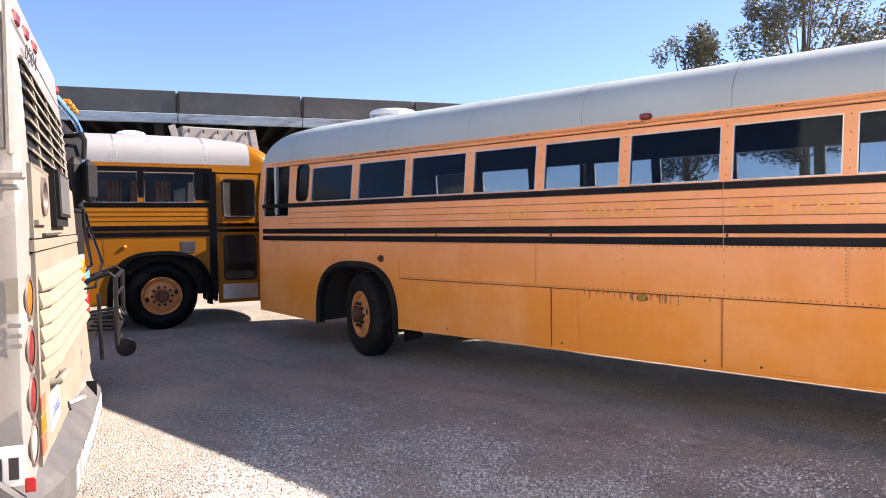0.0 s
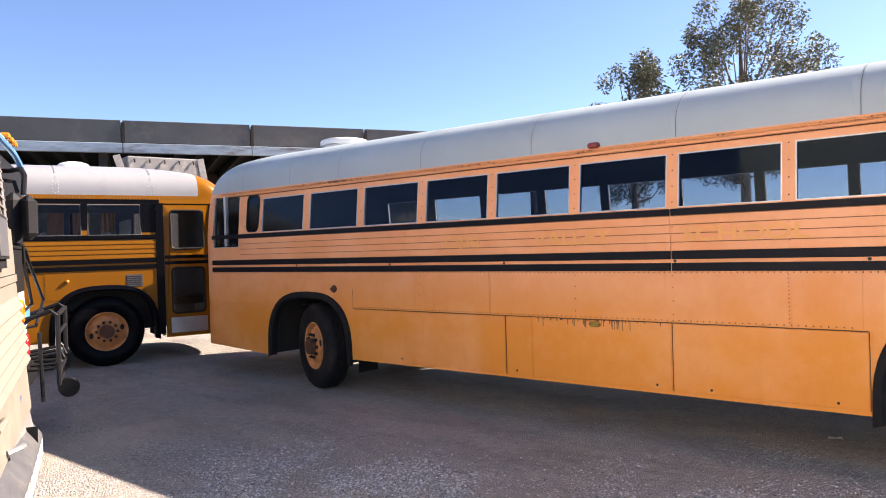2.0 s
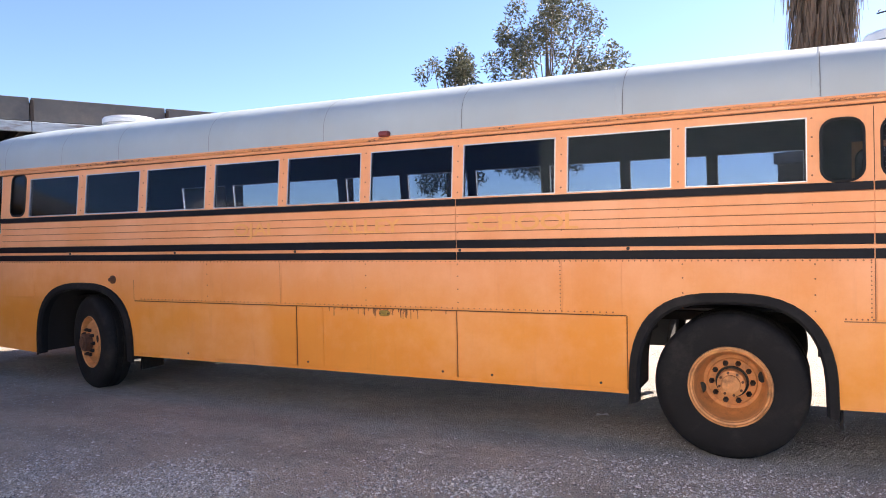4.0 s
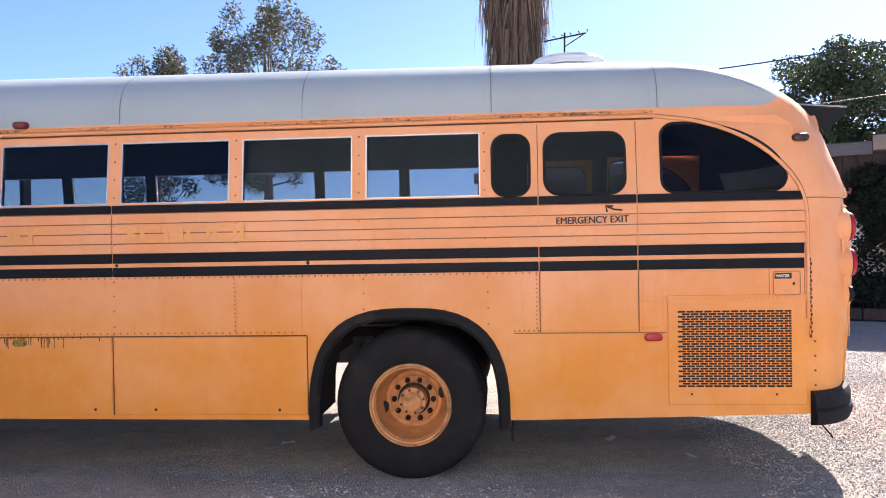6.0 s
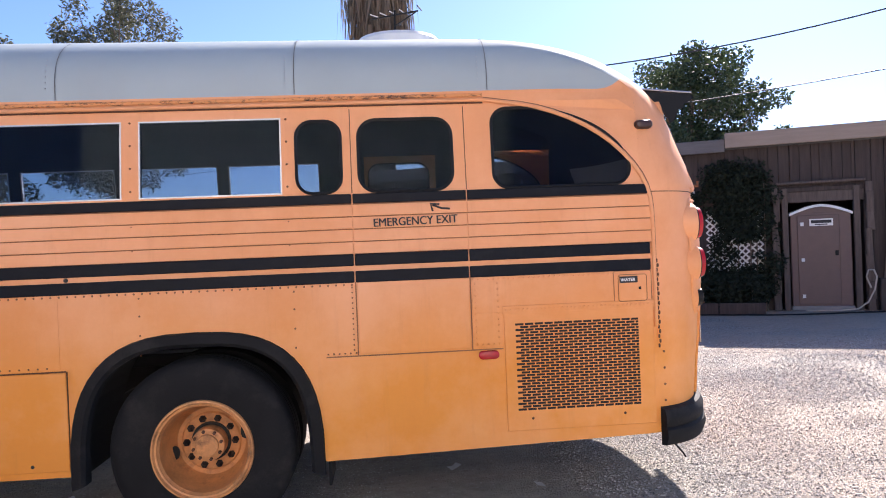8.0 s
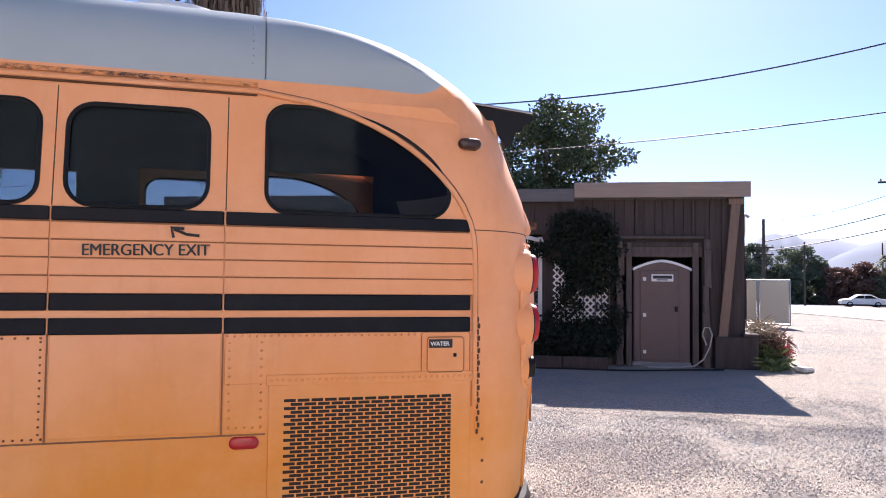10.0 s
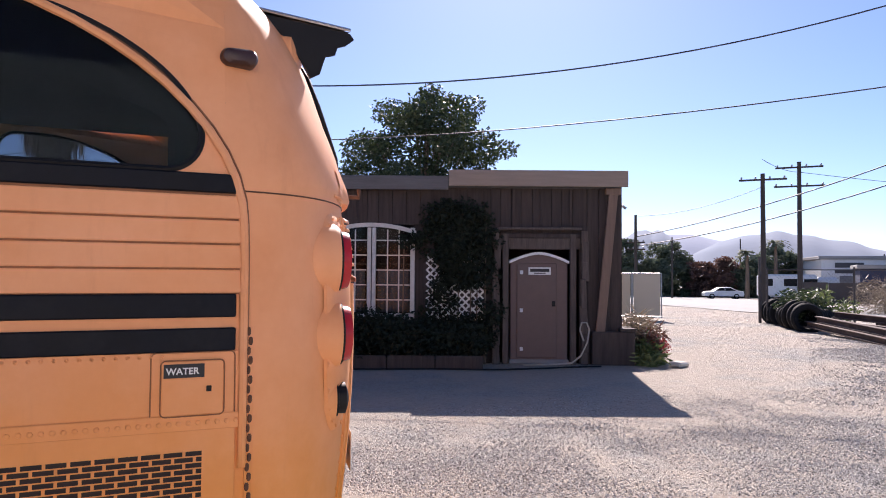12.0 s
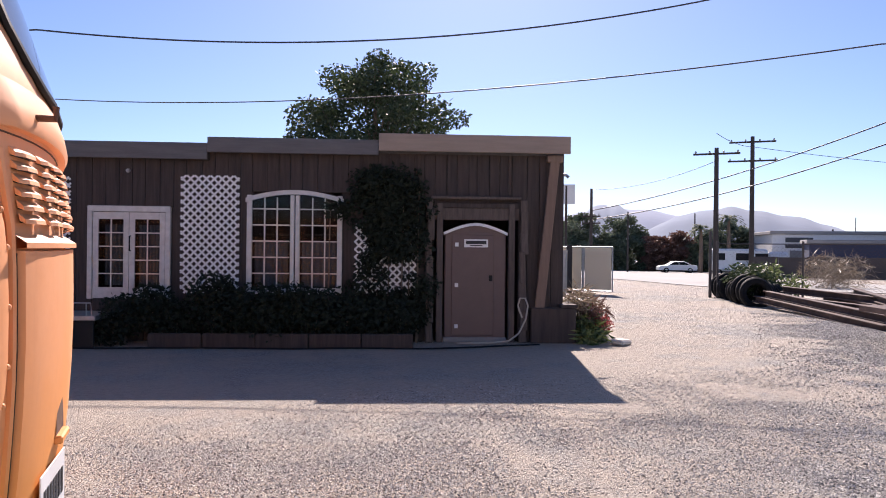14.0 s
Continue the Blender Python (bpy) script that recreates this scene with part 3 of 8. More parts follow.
def wheel_arch(root, x0, x1, side, base, top, mat, reach=0.0, flare=None):
    out = arch_outline(x0, x1, base, top, 0.3)
    xa, xb, zt = x0 - 0.04, x1 + 0.04, 1.435
    proud = lambda x, z: Vector((x, side * (half_width(1.0) + 0.003), z))
    y = half_width(1.0)
    def cross(p, q):
        return p[0] + (q[0] - p[0]) * (1.02 - p[1]) / (q[1] - p[1])
    i0 = next(i for i, p in enumerate(out) if p[1] > 1.02)
    i1 = len(out) - 1 - next(i for i, p in enumerate(reversed(out)) if p[1] > 1.02)
    xl, xh = cross(out[i0 - 1], out[i0]), cross(out[i1], out[i1 + 1])
    flat = lambda x, z: Vector((x, side * y, z))
    part("arch_panel", holed_plate([(xa, base), *out[:i0], (xl, 1.02), (xa, 1.02)], [], flat), mat[1], root)
    part("arch_panel", holed_plate([(xb, base), (xb, 1.02), (xh, 1.02), *out[i1 + 1:]], [], flat), mat[1], root)
    part("arch_panel", holed_plate([(xa, 1.02), (xl, 1.02), *out[i0:i1 + 1], (xh, 1.02), (xb + reach, 1.02), (xb + reach, zt), (xa, zt)], [], proud), mat[0], root)
    bm = bmesh.new()
    rows = []
    mid = (x0 + x1) / 2
    for x, z in [(x0, base - 0.07)] + out + [(x1, base - 0.07)]:
        k = 0.07
        d = Vector((x - mid, z - (base + 0.15)))
        d.normalize()
        rows.append([bm.verts.new(p) for p in (
            (x + d.x * 0.012, side * (y + 0.002), z + d.y * 0.012), (x + d.x * 0.006, side * (y + 0.03), z + d.y * 0.006),
            (x - d.x * 0.05, side * (y + 0.04), z - d.y * 0.05), (x - d.x * k, side * (y + 0.02), z - d.y * k),
            (x - d.x * k, side * (y - 0.06), z - d.y * k))])
    for a, b in zip(rows, rows[1:]):
        for i in range(4):
            bm.faces.new((a[i], a[i + 1], b[i + 1], b[i]))
    part("arch_rubber", bm, flare or M_RUBBER, root, "black rubber wheel-arch flare", True)
    bm = bmesh.new()
    rows = []
    for x, z in [(x0, base - 0.04)] + out + [(x1, base - 0.04)]:
        rows.append([bm.verts.new((x, side * (y - d), z)) for d in (0.0, 0.75)])
    for a, b in zip(rows, rows[1:]):
        bm.faces.new((a[0], a[1], b[1], b[0]))
    part("wheel_well", bm, M_DARK, root)


def make_wheel(root, at, side, dish, turn=0.0, rim_mat=None, r=0.525, tyre=None):
    """Tyre, rim, hub and nuts; dish: how deep the rim lies."""
    rim_mat = rim_mat or M_RIM
    wheel = part("wheel", lathe(bmesh.new(), [(0.28, 0.0), (0.31, 0.012), (0.37, 0.020), (0.44, 0.022), (0.492, 0.010), (r - 0.012, -0.012), (r, -0.04), (r, -0.075), (r - 0.009, -0.08), (r - 0.009, -0.09), (r, -0.095),
                                              (r, -0.14), (r - 0.009, -0.145), (r - 0.009, -0.155), (r, -0.16), (r, -0.22), (r - 0.02, -0.25), (0.47, -0.27), (0.28, -0.26)], 64), tyre or M_RUBBER, root, "worn black truck tyre", True)
    wheel.matrix_local = pose(*at, 90 if side < 0 else -90, 0, 0) if not turn else pose(*at) @ pose(0, 0, 0, 0, 0, turn) @ pose(0, 0, 0, 90 if side < 0 else -90, 0, 0)
    d = -dish
    if dish > 0:
        prof = [(0.290, 0.002), (0.286, 0.020), (0.276, 0.024), (0.268, 0.008), (0.258, 0.006), (0.252, -0.012), (0.247, -0.02), (0.232, d + 0.055), (0.200, d - 0.004), (0.176, d - 0.006), (0.166, d + 0.004), (0.10, d + 0.004), (0.0, d + 0.004)]
    else:
        prof = [(0.292, 0.006), (0.286, 0.014), (0.274, 0.008), (0.262, -0.03), (0.248, -0.05), (0.22, -0.02), (0.17, 0.012), (0.12, 0.015), (0.0, 0.015)]
    cut = 6 if dish > 0 else 5
    part("rim", lathe(bmesh.new(), prof[:cut + 1], 48), rim_mat, wheel, smooth=True)
    part("rim_disc", lathe(bmesh.new(), prof[cut:], 48), M_DISC if rim_mat is M_RIM else rim_mat, wheel, smooth=True)
    face = d if dish > 0 else 0.015
    hubh = face + (0.12 if dish > 0 else 0.09)
    if dish > 0:
        part("hub_seat", lathe(bmesh.new(), [(0.118, face), (0.114, face + 0.014), (0.0, face + 0.014)], 28), M_DARK, wheel)
    part("hub", lathe(bmesh.new(), [(0.100, face), (0.099, hubh - 0.05), (0.096, hubh - 0.02), (0.066, hubh - 0.014), (0.063, hubh), (0.0, hubh + 0.004)], 24), rim_mat if dish > 0 else M_RUST, wheel, smooth=True)
    for k in range(10):
        a = 2 * math.pi * k / 10
        m = pose(0.142 * math.cos(a), 0.142 * math.sin(a), face)
        part("lug_nut", lathe(bmesh.new(), [(0.021, 0), (0.021, 0.022), (0.012, 0.03), (0.008, 0.045), (0, 0.045)], 6, m), M_NUT, wheel)
    for k in range(8):
        if dish > 0:
            a = 2 * math.pi * (k + 0.3) / 8
            m = pose(0.082 * math.cos(a), 0.082 * math.sin(a), hubh - 0.018)
            part("hub_bolt", lathe(bmesh.new(), [(0.010, 0), (0.010, 0.014), (0, 0.014)], 6, m), M_RUST, wheel)
    for k in range(2):
        a = math.pi * k + 0.25
        m = pose(0.212 * math.cos(a), 0.212 * math.sin(a), (d + 0.030) if dish > 0 else 0.004)
        part("hand_hole", lathe(bmesh.new(), [(0.028, 0), (0.028, 0.004), (0.0, 0.004)], 14, m @ Matrix.Diagonal((1, 1.5, 1, 1))), M_GASKET, wheel)
    return wheel


def cap(name, x0, z0, x1, z1, side, depth, mat, root, label=""):
    """A rounded pill-shaped lens or lamp on the side wall."""
    r, cx, cz = (z1 - z0) / 2, (x0 + x1) / 2, (z0 + z1) / 2
    bm = bmesh.new()
    loops = []
    for f, d in ((1.0, -0.012), (1.0, depth * 0.55), (0.86, depth * 0.85), (0.55, depth)):
        loops.append([bm.verts.new((cx + (x - cx) * f, side * (side_y(cx, cz) + d), cz + (z - cz) * f)) for x, z in rounded(x0, z0, x1, z1, r * 0.98)])
    n = len(loops[0])
    for p, q in zip(loops, loops[1:]):
        for k in range(n):
            bm.faces.new((p[k], p[(k + 1) % n], q[(k + 1) % n], q[k]))
    bm.faces.new(loops[-1])
    return part(name, bm, mat, root, label, True)


def wall_line(name, x, z0, z1, r, mat, root):
    """A thin upright joint that follows the lean of the side wall."""
    return part(name, tube(bmesh.new(), [shell_point(x, -1, z) + Vector((0, 0.0015, 0)) for z in frange(z0, z1, 0.1)], r, 5), mat, root)


def rivets(root, spots, side, mat, r=0.0085):
    """A row of rivet heads on the side wall at (x, z)."""
    bm = bmesh.new()
    for x, z in spots:
        y = half_width(z)
        c = [bm.verts.new((x + r * math.cos(a), side * (y + 0.002), z + r * math.sin(a))) for a in (math.pi * k / 3 for k in range(6))]
        top = bm.verts.new((x, side * (y + 0.011), z))
        for k in range(6):
            bm.faces.new((c[k], c[(k + 1) % 6], top))
    ob = part("riveting", bm, mat, root, smooth=True)
    return tagged(ob, kind="stuff")


def frange(a, b, step):
    n = max(1, int(round((b - a) / step)))
    return [a + (b - a) * k / n for k in range(n + 1)]


def rub_rails(root, side, x0, x1, mat, cuts=()):
    xs = [x0, *cuts, x1]
    for a, b in zip(xs, xs[1:]):
        for z0, z1 in ((1.89, 1.945), (1.533, 1.600), (1.437, 1.503)):
            side_strip("rub_rail", a + 0.004, b - 0.004, z0, z1, side, 0.012, mat, root, 0.004)


def siding(root, side, x0, x1, mat, cuts=()):
    xs = [x0, *cuts, x1]
    for a, b in zip(xs, xs[1:]):
        for k in range(4):
            z0 = 1.60 + 0.0715 * k
            bm = bmesh.new()
            y = half_width(1.7)
            prof = [(0.0, z0 + 0.002), (0.010, z0 + 0.0035), (0.0105, z0 + 0.008), (0.005, z0 + 0.0665), (0.0, z0 + 0.0705)]
            ends = [[bm.verts.new((x, side * (y + d), z)) for d, z in prof] for x in (a + 0.003, b - 0.003)]
            for i in range(4):
                bm.faces.new((ends[0][i], ends[0][i + 1], ends[1][i + 1], ends[1][i]))
            for e in ends:
                bm.faces.new(e)
            part("siding_board", bm, mat, root)
        # Dark backing paints the shade line under each lapped board.
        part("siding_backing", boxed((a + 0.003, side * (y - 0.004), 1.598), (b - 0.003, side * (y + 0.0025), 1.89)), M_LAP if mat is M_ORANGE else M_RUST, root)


WINDOWS = [(a, 1.955, b, 2.397) for a, b in ((-6.90, -6.07), (-5.945, -5.11), (-5.00, -4.18), (-4.06, -3.257), (-3.155, -2.341), (-2.24, -1.432), (-1.335, -0.54), (-0.445, 0.34), (0.435, 1.229))]
ARCH_REAR, ARCH_FRONT = (-0.02, 0.42, 1.44, 1.235), (-6.83, 0.42, -5.21, 1.235)


def arc_quarter(x0, z0, x1, z1):
    """The outline of the rear quarter window: square at the front, swept down in an arc at the back."""
    a, b, r = x1 - x0 - 0.19, z1 - z0 - 0.10, 0.09
    cx, cz = x1 - a, z0 + 0.10
    pts = [(x1 - 0.10 + 0.10 * math.sin(radians(k)), cz - 0.10 * math.cos(radians(k))) for k in range(0, 90, 10)]
    for k in range(31):
        t = radians(90 * k / 30)
        pts.append((cx + a * max(0.0, math.cos(t)) ** 1.11, cz + b * math.sin(t) ** 1.11))
    pts += [(x0 + r - r * math.sin(radians(k)), z1 - r + r * math.cos(radians(k))) for k in range(0, 91, 10)]
    pts += [(x0 + r - r * math.cos(radians(k)), z0 + r - r * math.sin(radians(k))) for k in range(0, 91, 10)]
    return pts


def orange_coach():
    root = thing("school_bus", "long sun-faded orange school coach with white roof, parked on gravel", "bus", (0, 7.22, 0))
    paints = [M_ORANGE, M_SKIRT]
    small, exitw, quarter = (1.28, 1.93, 1.60, 2.44), (1.63, 1.93, 2.27, 2.44), (2.42, 1.93, 3.32, 2.46)
    little, driver = (-7.27, 1.93, -6.95, 2.48), (-8.02, 1.77, -7.42, 2.48)
    left = WINDOWS + [small, exitw, quarter, little, driver, ARCH_REAR, ARCH_FRONT]
    right = WINDOWS + [exitw, quarter, ARCH_REAR, ARCH_FRONT]
    coach_shell(root, left, right, paints)
    for side in (-1, 1):
        for w in WINDOWS:
            sash_window(root, *w, side, M_GLASS)
        for (x0, z0, x1, z1) in (ARCH_REAR, ARCH_FRONT):
            wheel_arch(root, x0 + 0.04, x1 - 0.04, side, 0.42, 1.185, paints, 0.17 if x0 > -1 else 0.0)
    shaped_window(root, small, rounded(1.312, 1.954, 1.566, 2.372, 0.09), -1, M_GLASS_DARK, M_ORANGE)
    shaped_window(root, exitw, rounded(1.666, 1.954, 2.207, 2.372, 0.10), -1, M_GLASS_DARK, M_ORANGE)
    shaped_window(root, quarter, arc_quarter(2.445, 1.95, 3.255, 2.42), -1, M_GLASS_DARK, M_ORANGE)
    shaped_window(root, exitw, rounded(1.666, 1.954, 2.207, 2.372, 0.10), 1, M_GLASS_DARK, M_ORANGE)
    shaped_window(root, quarter, arc_quarter(2.445, 1.95, 3.255, 2.42), 1, M_GLASS_DARK, M_ORANGE)
    shaped_window(root, little, rounded(-7.24, 1.97, -6.98, 2.455, 0.08), -1, M_GLASS, M_ORANGE)
    sash_window(root, *driver, -1, M_GLASS)
    part("window_bar", boxed((-7.74, -1.225, 1.79), (-7.70, -1.17, 2.47), 0.003), M_ALU, root)
    rub_rails(root, -1, SIDE_A, 3.36, M_BLACK, (-1.40, 1.62, 2.28))
    siding(root, -1, -7.40, 3.375, M_ORANGE, (-1.40, 1.62, 2.28))
    # drip rail above the windows, swept down round the rear quarter window
    pts = [shell_point(x, -1, 2.475) + Vector((0, -0.004, 0)) for x in frange(-7.9, 2.4, 0.5)]
    for k in range(1, 15):
        a = radians(90 * k / 14)
        z = 2.462 - 0.66 * (1 - math.cos(a) ** 1.08)
        pts.append(shell_point(2.42 + 0.955 * math.sin(a) ** 1.05, -1, z) + Vector((0, -0.006, 0)))
    pts += [shell_point(3.378, -1, z) + Vector((0, -0.006, 0)) for z in (1.7, 1.5, 1.3, 1.1)]
    part("drip_rail", tube(bmesh.new(), pts, 0.013, 8), M_ORANGE, root, smooth=True)
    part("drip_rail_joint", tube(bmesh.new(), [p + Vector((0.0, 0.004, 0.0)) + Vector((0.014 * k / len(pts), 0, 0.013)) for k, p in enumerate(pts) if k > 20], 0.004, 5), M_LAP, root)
    part("gutter_lip", tube(bmesh.new(), [shell_point(x, -1, 2.457) + Vector((0, -0.006, 0)) for x in frange(-7.8, 2.4, 0.3)], 0.005, 5), M_SEAM, root)
    bm = bmesh.new()
    rows = [[bm.verts.new(shell_point(x, -1, z) + Vector((0, -d, 0))) for z, d in ((2.492, 0.007), (2.495, 0.012), (2.513, 0.012), (2.517, 0.003))] for x in frange(-7.85, 2.40, 0.25)]
    for p, q in zip(rows, rows[1:]):
        for i in range(3):
            bm.faces.new((p[i], p[i + 1], q[i + 1], q[i]))
    part("gutter_seam", bm, M_GUTTER, root, "rust-blotched sealant seam under the roof gutter")
    # roof seams
    for x in (-7.38, -6.37, -5.45, -4.16, -2.76, -1.36, -0.02, 1.31, 2.43):
        bm = bmesh.new()
        line = []
        for k in range(29):
            z = 2.535 + (TOP - 2.54) * math.sin(radians(90 * k / 28))
            line.append(shell_point(x, -1, z) + Vector((0, -0.004, 0.003)))
        for a, b in zip(line, line[1:]):
            f = [bm.verts.new(p) for p in (a, a + Vector((0.005, 0, 0.0)), b + Vector((0.005, 0, 0)), b)]
            bm.faces.new(f)
        bmesh.ops.solidify(bm, geom=bm.faces[:], thickness=0.006)
        part("roof_seam", bm, M_GREY, root)
        rivets(root, [(x - 0.05, 2.60 + 0.034 * k) for k in range(6)], -1, M_STEEL, 0.0036)
    # skirt hatches
    for x0, x1 in ((-5.2, -3.08), (-3.06, -2.77), (-2.75, -1.42), (-1.40, 0.0)):
        side_strip("skirt_hatch", x0, x1, 0.455, 1.005, -1, 0.006, M_SKIRT, root, 0.003)
    for x in (-3.07, -1.41, 0.005):
        side_strip("panel_seam", x - 0.002, x + 0.002, 0.45, 1.01, -1, 0.0075, M_SEAM, root, 0)
    side_strip("panel_seam", -5.2, 0.0, 1.007, 1.014, -1, 0.0078, M_SEAM, root, 0)
    side_strip("panel_lip", -5.2, -1.41, 1.0145, 1.026, -1, 0.010, M_ORANGE, root, 0.003)
    side_strip("panel_seam", 1.44, 2.46, 1.012, 1.018, -1, 0.0055, M_LAP, root, 0)
    for x, z0, z1 in ((1.622, 1.02, 1.44), (2.282, 1.02, 1.44)):
        side_strip("panel_seam", x - 0.003, x + 0.003, z0, z1, -1, 0.0055, M_LAP, root, 0)
    for x in (1.622, 2.282):
        wall_line("panel_seam", x, 1.95, 2.44, 0.0032, M_SEAM, root)
    drip = random.Random(19)
    for k in range(64):
        x = -2.11 + (drip.gauss(0, 0.22) if k < 44 else drip.uniform(-0.62, 0.66))
        w = drip.uniform(0.003, 0.008)
        side_strip("rust_streak", x, x + w, 0.999 - 0.075 * drip.random() ** 2.2, 1.006, -1, 0.0066 + 0.0002 * drip.random(), M_RUST, root, 0)
    latch = cap("hatch_latch", -2.165, 0.945, -2.055, 0.995, -1, 0.018, M_LATCH, root, "corroded yellow latch")
    for x in (-2.15, -2.07):
        side_strip("latch_bolt", x - 0.006, x + 0.006, 0.962, 0.974, -1, 0.022, M_RUST, latch, 0.002)
    for x0, x1 in ((-8.0, -6.84), (-5.2, -3.24), (-3.23, -0.495), (-0.485, -0.03)):
        side_strip("side_panel", x0, x1, 1.215 if x0 in (-0.03,) else 1.02, 1.435, -1, 0.003, M_ORANGE, root, 0.002)
    side_strip("exit_door_panel", 1.63, 2.275, 1.03, 1.437, -1, 0.004, M_SKIRT, root, 0.002)
    side_strip("quarter_panel", 2.29, 3.375, 1.225, 1.437, -1, 0.004, M_ORANGE, root, 0.002)
    side_strip("quarter_panel", 2.29, 2.458, 1.025, 1.2249, -1, 0.004, M_ORANGE, root, 0.0)
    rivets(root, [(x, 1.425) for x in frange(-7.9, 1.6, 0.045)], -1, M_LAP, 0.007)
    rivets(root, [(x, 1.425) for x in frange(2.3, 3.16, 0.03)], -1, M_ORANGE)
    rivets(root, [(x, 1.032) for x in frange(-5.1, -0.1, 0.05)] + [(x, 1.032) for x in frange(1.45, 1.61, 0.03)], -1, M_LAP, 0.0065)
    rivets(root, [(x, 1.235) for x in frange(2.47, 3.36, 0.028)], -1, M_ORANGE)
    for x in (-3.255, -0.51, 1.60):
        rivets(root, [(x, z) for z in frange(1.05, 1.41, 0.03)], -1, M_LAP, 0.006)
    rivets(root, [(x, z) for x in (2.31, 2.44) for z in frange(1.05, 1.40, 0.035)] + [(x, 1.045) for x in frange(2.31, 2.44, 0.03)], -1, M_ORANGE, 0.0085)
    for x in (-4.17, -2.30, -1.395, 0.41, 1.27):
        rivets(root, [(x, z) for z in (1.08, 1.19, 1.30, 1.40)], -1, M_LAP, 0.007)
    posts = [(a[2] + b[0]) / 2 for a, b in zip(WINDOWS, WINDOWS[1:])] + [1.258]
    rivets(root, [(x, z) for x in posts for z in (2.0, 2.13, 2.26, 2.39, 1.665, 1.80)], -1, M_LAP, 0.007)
    for x in (-6.2, -4.6, -3.07, -1.37, 0.02):
        part("rail_bolt", lathe(bmesh.new(), [(0.013, 0), (0.011, 0.006), (0, 0.008)], 10, pose(x, -1.222, 1.518, 90)), M_INK, root)
    # engine grille
    grille = side_strip("grille_panel", 2.47, 3.36, 0.53, 1.225, -1, 0.008, M_SKIRT, root, 0.003)
    rest, made = bmesh.new(), 0
    for r in range(31):
        z = 0.648 + r * 0.0166
        for c in range(13):
            x = 2.535 + c * 0.0575 + (0.028 if r % 2 else 0.0)
            w = min(0.049, 3.268 - x)
            if w < 0.01:
                continue
            if made < 290:
                part("grille_slot", boxed((x, -1.2295, z), (x + w, -1.2215, z + 0.0124)), M_NUT, grille)
            else:
                box(rest, (x, -1.2295, z), (x + w, -1.2215, z + 0.0124))
            made += 1
    tagged(part("grille_slot", rest, M_NUT, grille), kind="stuff")
    for x in (2.62, 3.17):
        part("screw", lathe(bmesh.new(), [(0.008, 0), (0.006, 0.004), (0, 0.005)], 8, pose(x, -1.228, 0.60, 90)), M_RUST, grille)
    side_strip("grille_flange", 2.46, 3.37, 1.215, 1.262, -1, 0.010, M_ORANGE, root, 0.003)
    bm = bmesh.new()
    for x, z in [(x, 1.238) for x in frange(2.48, 3.36, 0.026)]:
        lathe(bm, [(0.008, 0), (0.0065, 0.004), (0, 0.006)], 6, pose(x, -1.2295, z, 90))
    tagged(part("riveting", bm, M_ORANGE, root, smooth=True), kind="stuff")
    # water filler door
    side_strip("filler_frame", 3.130, 3.356, 1.235, 1.436, -1, 0.006, M_ORANGE, root, 0.003)
    door = side_strip("filler_door", 3.155, 3.326, 1.258, 1.414, -1, 0.012, M_ORANGE, root, 0.004)
    side_strip("lock", 3.277, 3.291, 1.325, 1.341, -1, 0.016, M_GASKET, door, 0.001)
    for x0, z0, x1, z1, y in ((3.155, 1.258, 3.326, 1.414, -1.2325), (3.130, 1.235, 3.356, 1.436, -1.2265)):
        part("filler_joint", closed_tube(bmesh.new(), [Vector((x, y, z)) for x, z in rounded(x0, z0, x1, z1, 0.015)], 0.0018, 5), M_LAP, door)
    plate = part("sign_plate", boxed((3.163, -1.236, 1.366), (3.271, -1.232, 1.404)), M_INK, door)
    lettering("sign_lettering", "WATER", 0.0255, pose(3.169, -1.2375, 1.376, 90), M_SIGN, plate, weight=0.0006)
    for dx, dy in ((0.0, 0.0), (0.0028, -0.0012)):
        lettering("exit_lettering", "EMERGENCY EXIT", 0.067, pose(1.735 + dx, -1.2358 + dy, 1.752, 90, 0, 0) @ pose(0, 0, 0, 0, 0, 0.9) @ Matrix.Diagonal((0.90, 1, 1, 1)), M_INK, root, "black emergency exit lettering")
    arrow = bmesh.new()
    tube(arrow, [(2.08, -1.234, 1.865), (2.13, -1.234, 1.845), (2.18, -1.234, 1.84)], 0.006, 6)
    tube(arrow, [(2.08, -1.234, 1.83), (2.07, -1.234, 1.872), (2.12, -1.234, 1.868)], 0.006, 6)
    part("arrow_mark", arrow, M_INK, root)
    for word, x in (("OJAI", -3.80), ("VALLEY", -2.72), ("SCHOOL", -1.30)):
        lettering("faded_lettering", word, 0.165, pose(x, -1.2355, 1.68, 90) @ Matrix.Diagonal((1.42, 1, 1, 1)), M_YLETTER, root, "ghost of old yellow lettering", 0.003)
    # lamps and reflectors
    for x, z, lamp in ((-2.10, 2.545, M_DIMRED), (3.36, 2.30, M_BROWNLENS)):
        cap("marker_lamp", x - 0.055, z - 0.024, x + 0.055, z + 0.028, -1, 0.05, lamp, root, "dull dark red marker lamp")
    part("reflector", lathe(bmesh.new(), [(0.045, 0), (0.045, 0.012), (0.03, 0.02), (0.02, 0.05), (0, 0.055)], 16, pose(-5.52, -1.222, 1.235, 90)), M_RUST, root, "brown side reflector")
    cap("reflector", 2.315, 0.958, 2.435, 1.008, -1, 0.02, M_RED, root, "red oval side reflector")
    for x in (-4.45, -2.95, -1.55, -1.1, -0.2):
        part("screw", lathe(bmesh.new(), [(0.011, 0), (0.008, 0.004), (0, 0.005)], 8, pose(x, -1.226, 0.49, 90)), M_INK, root)
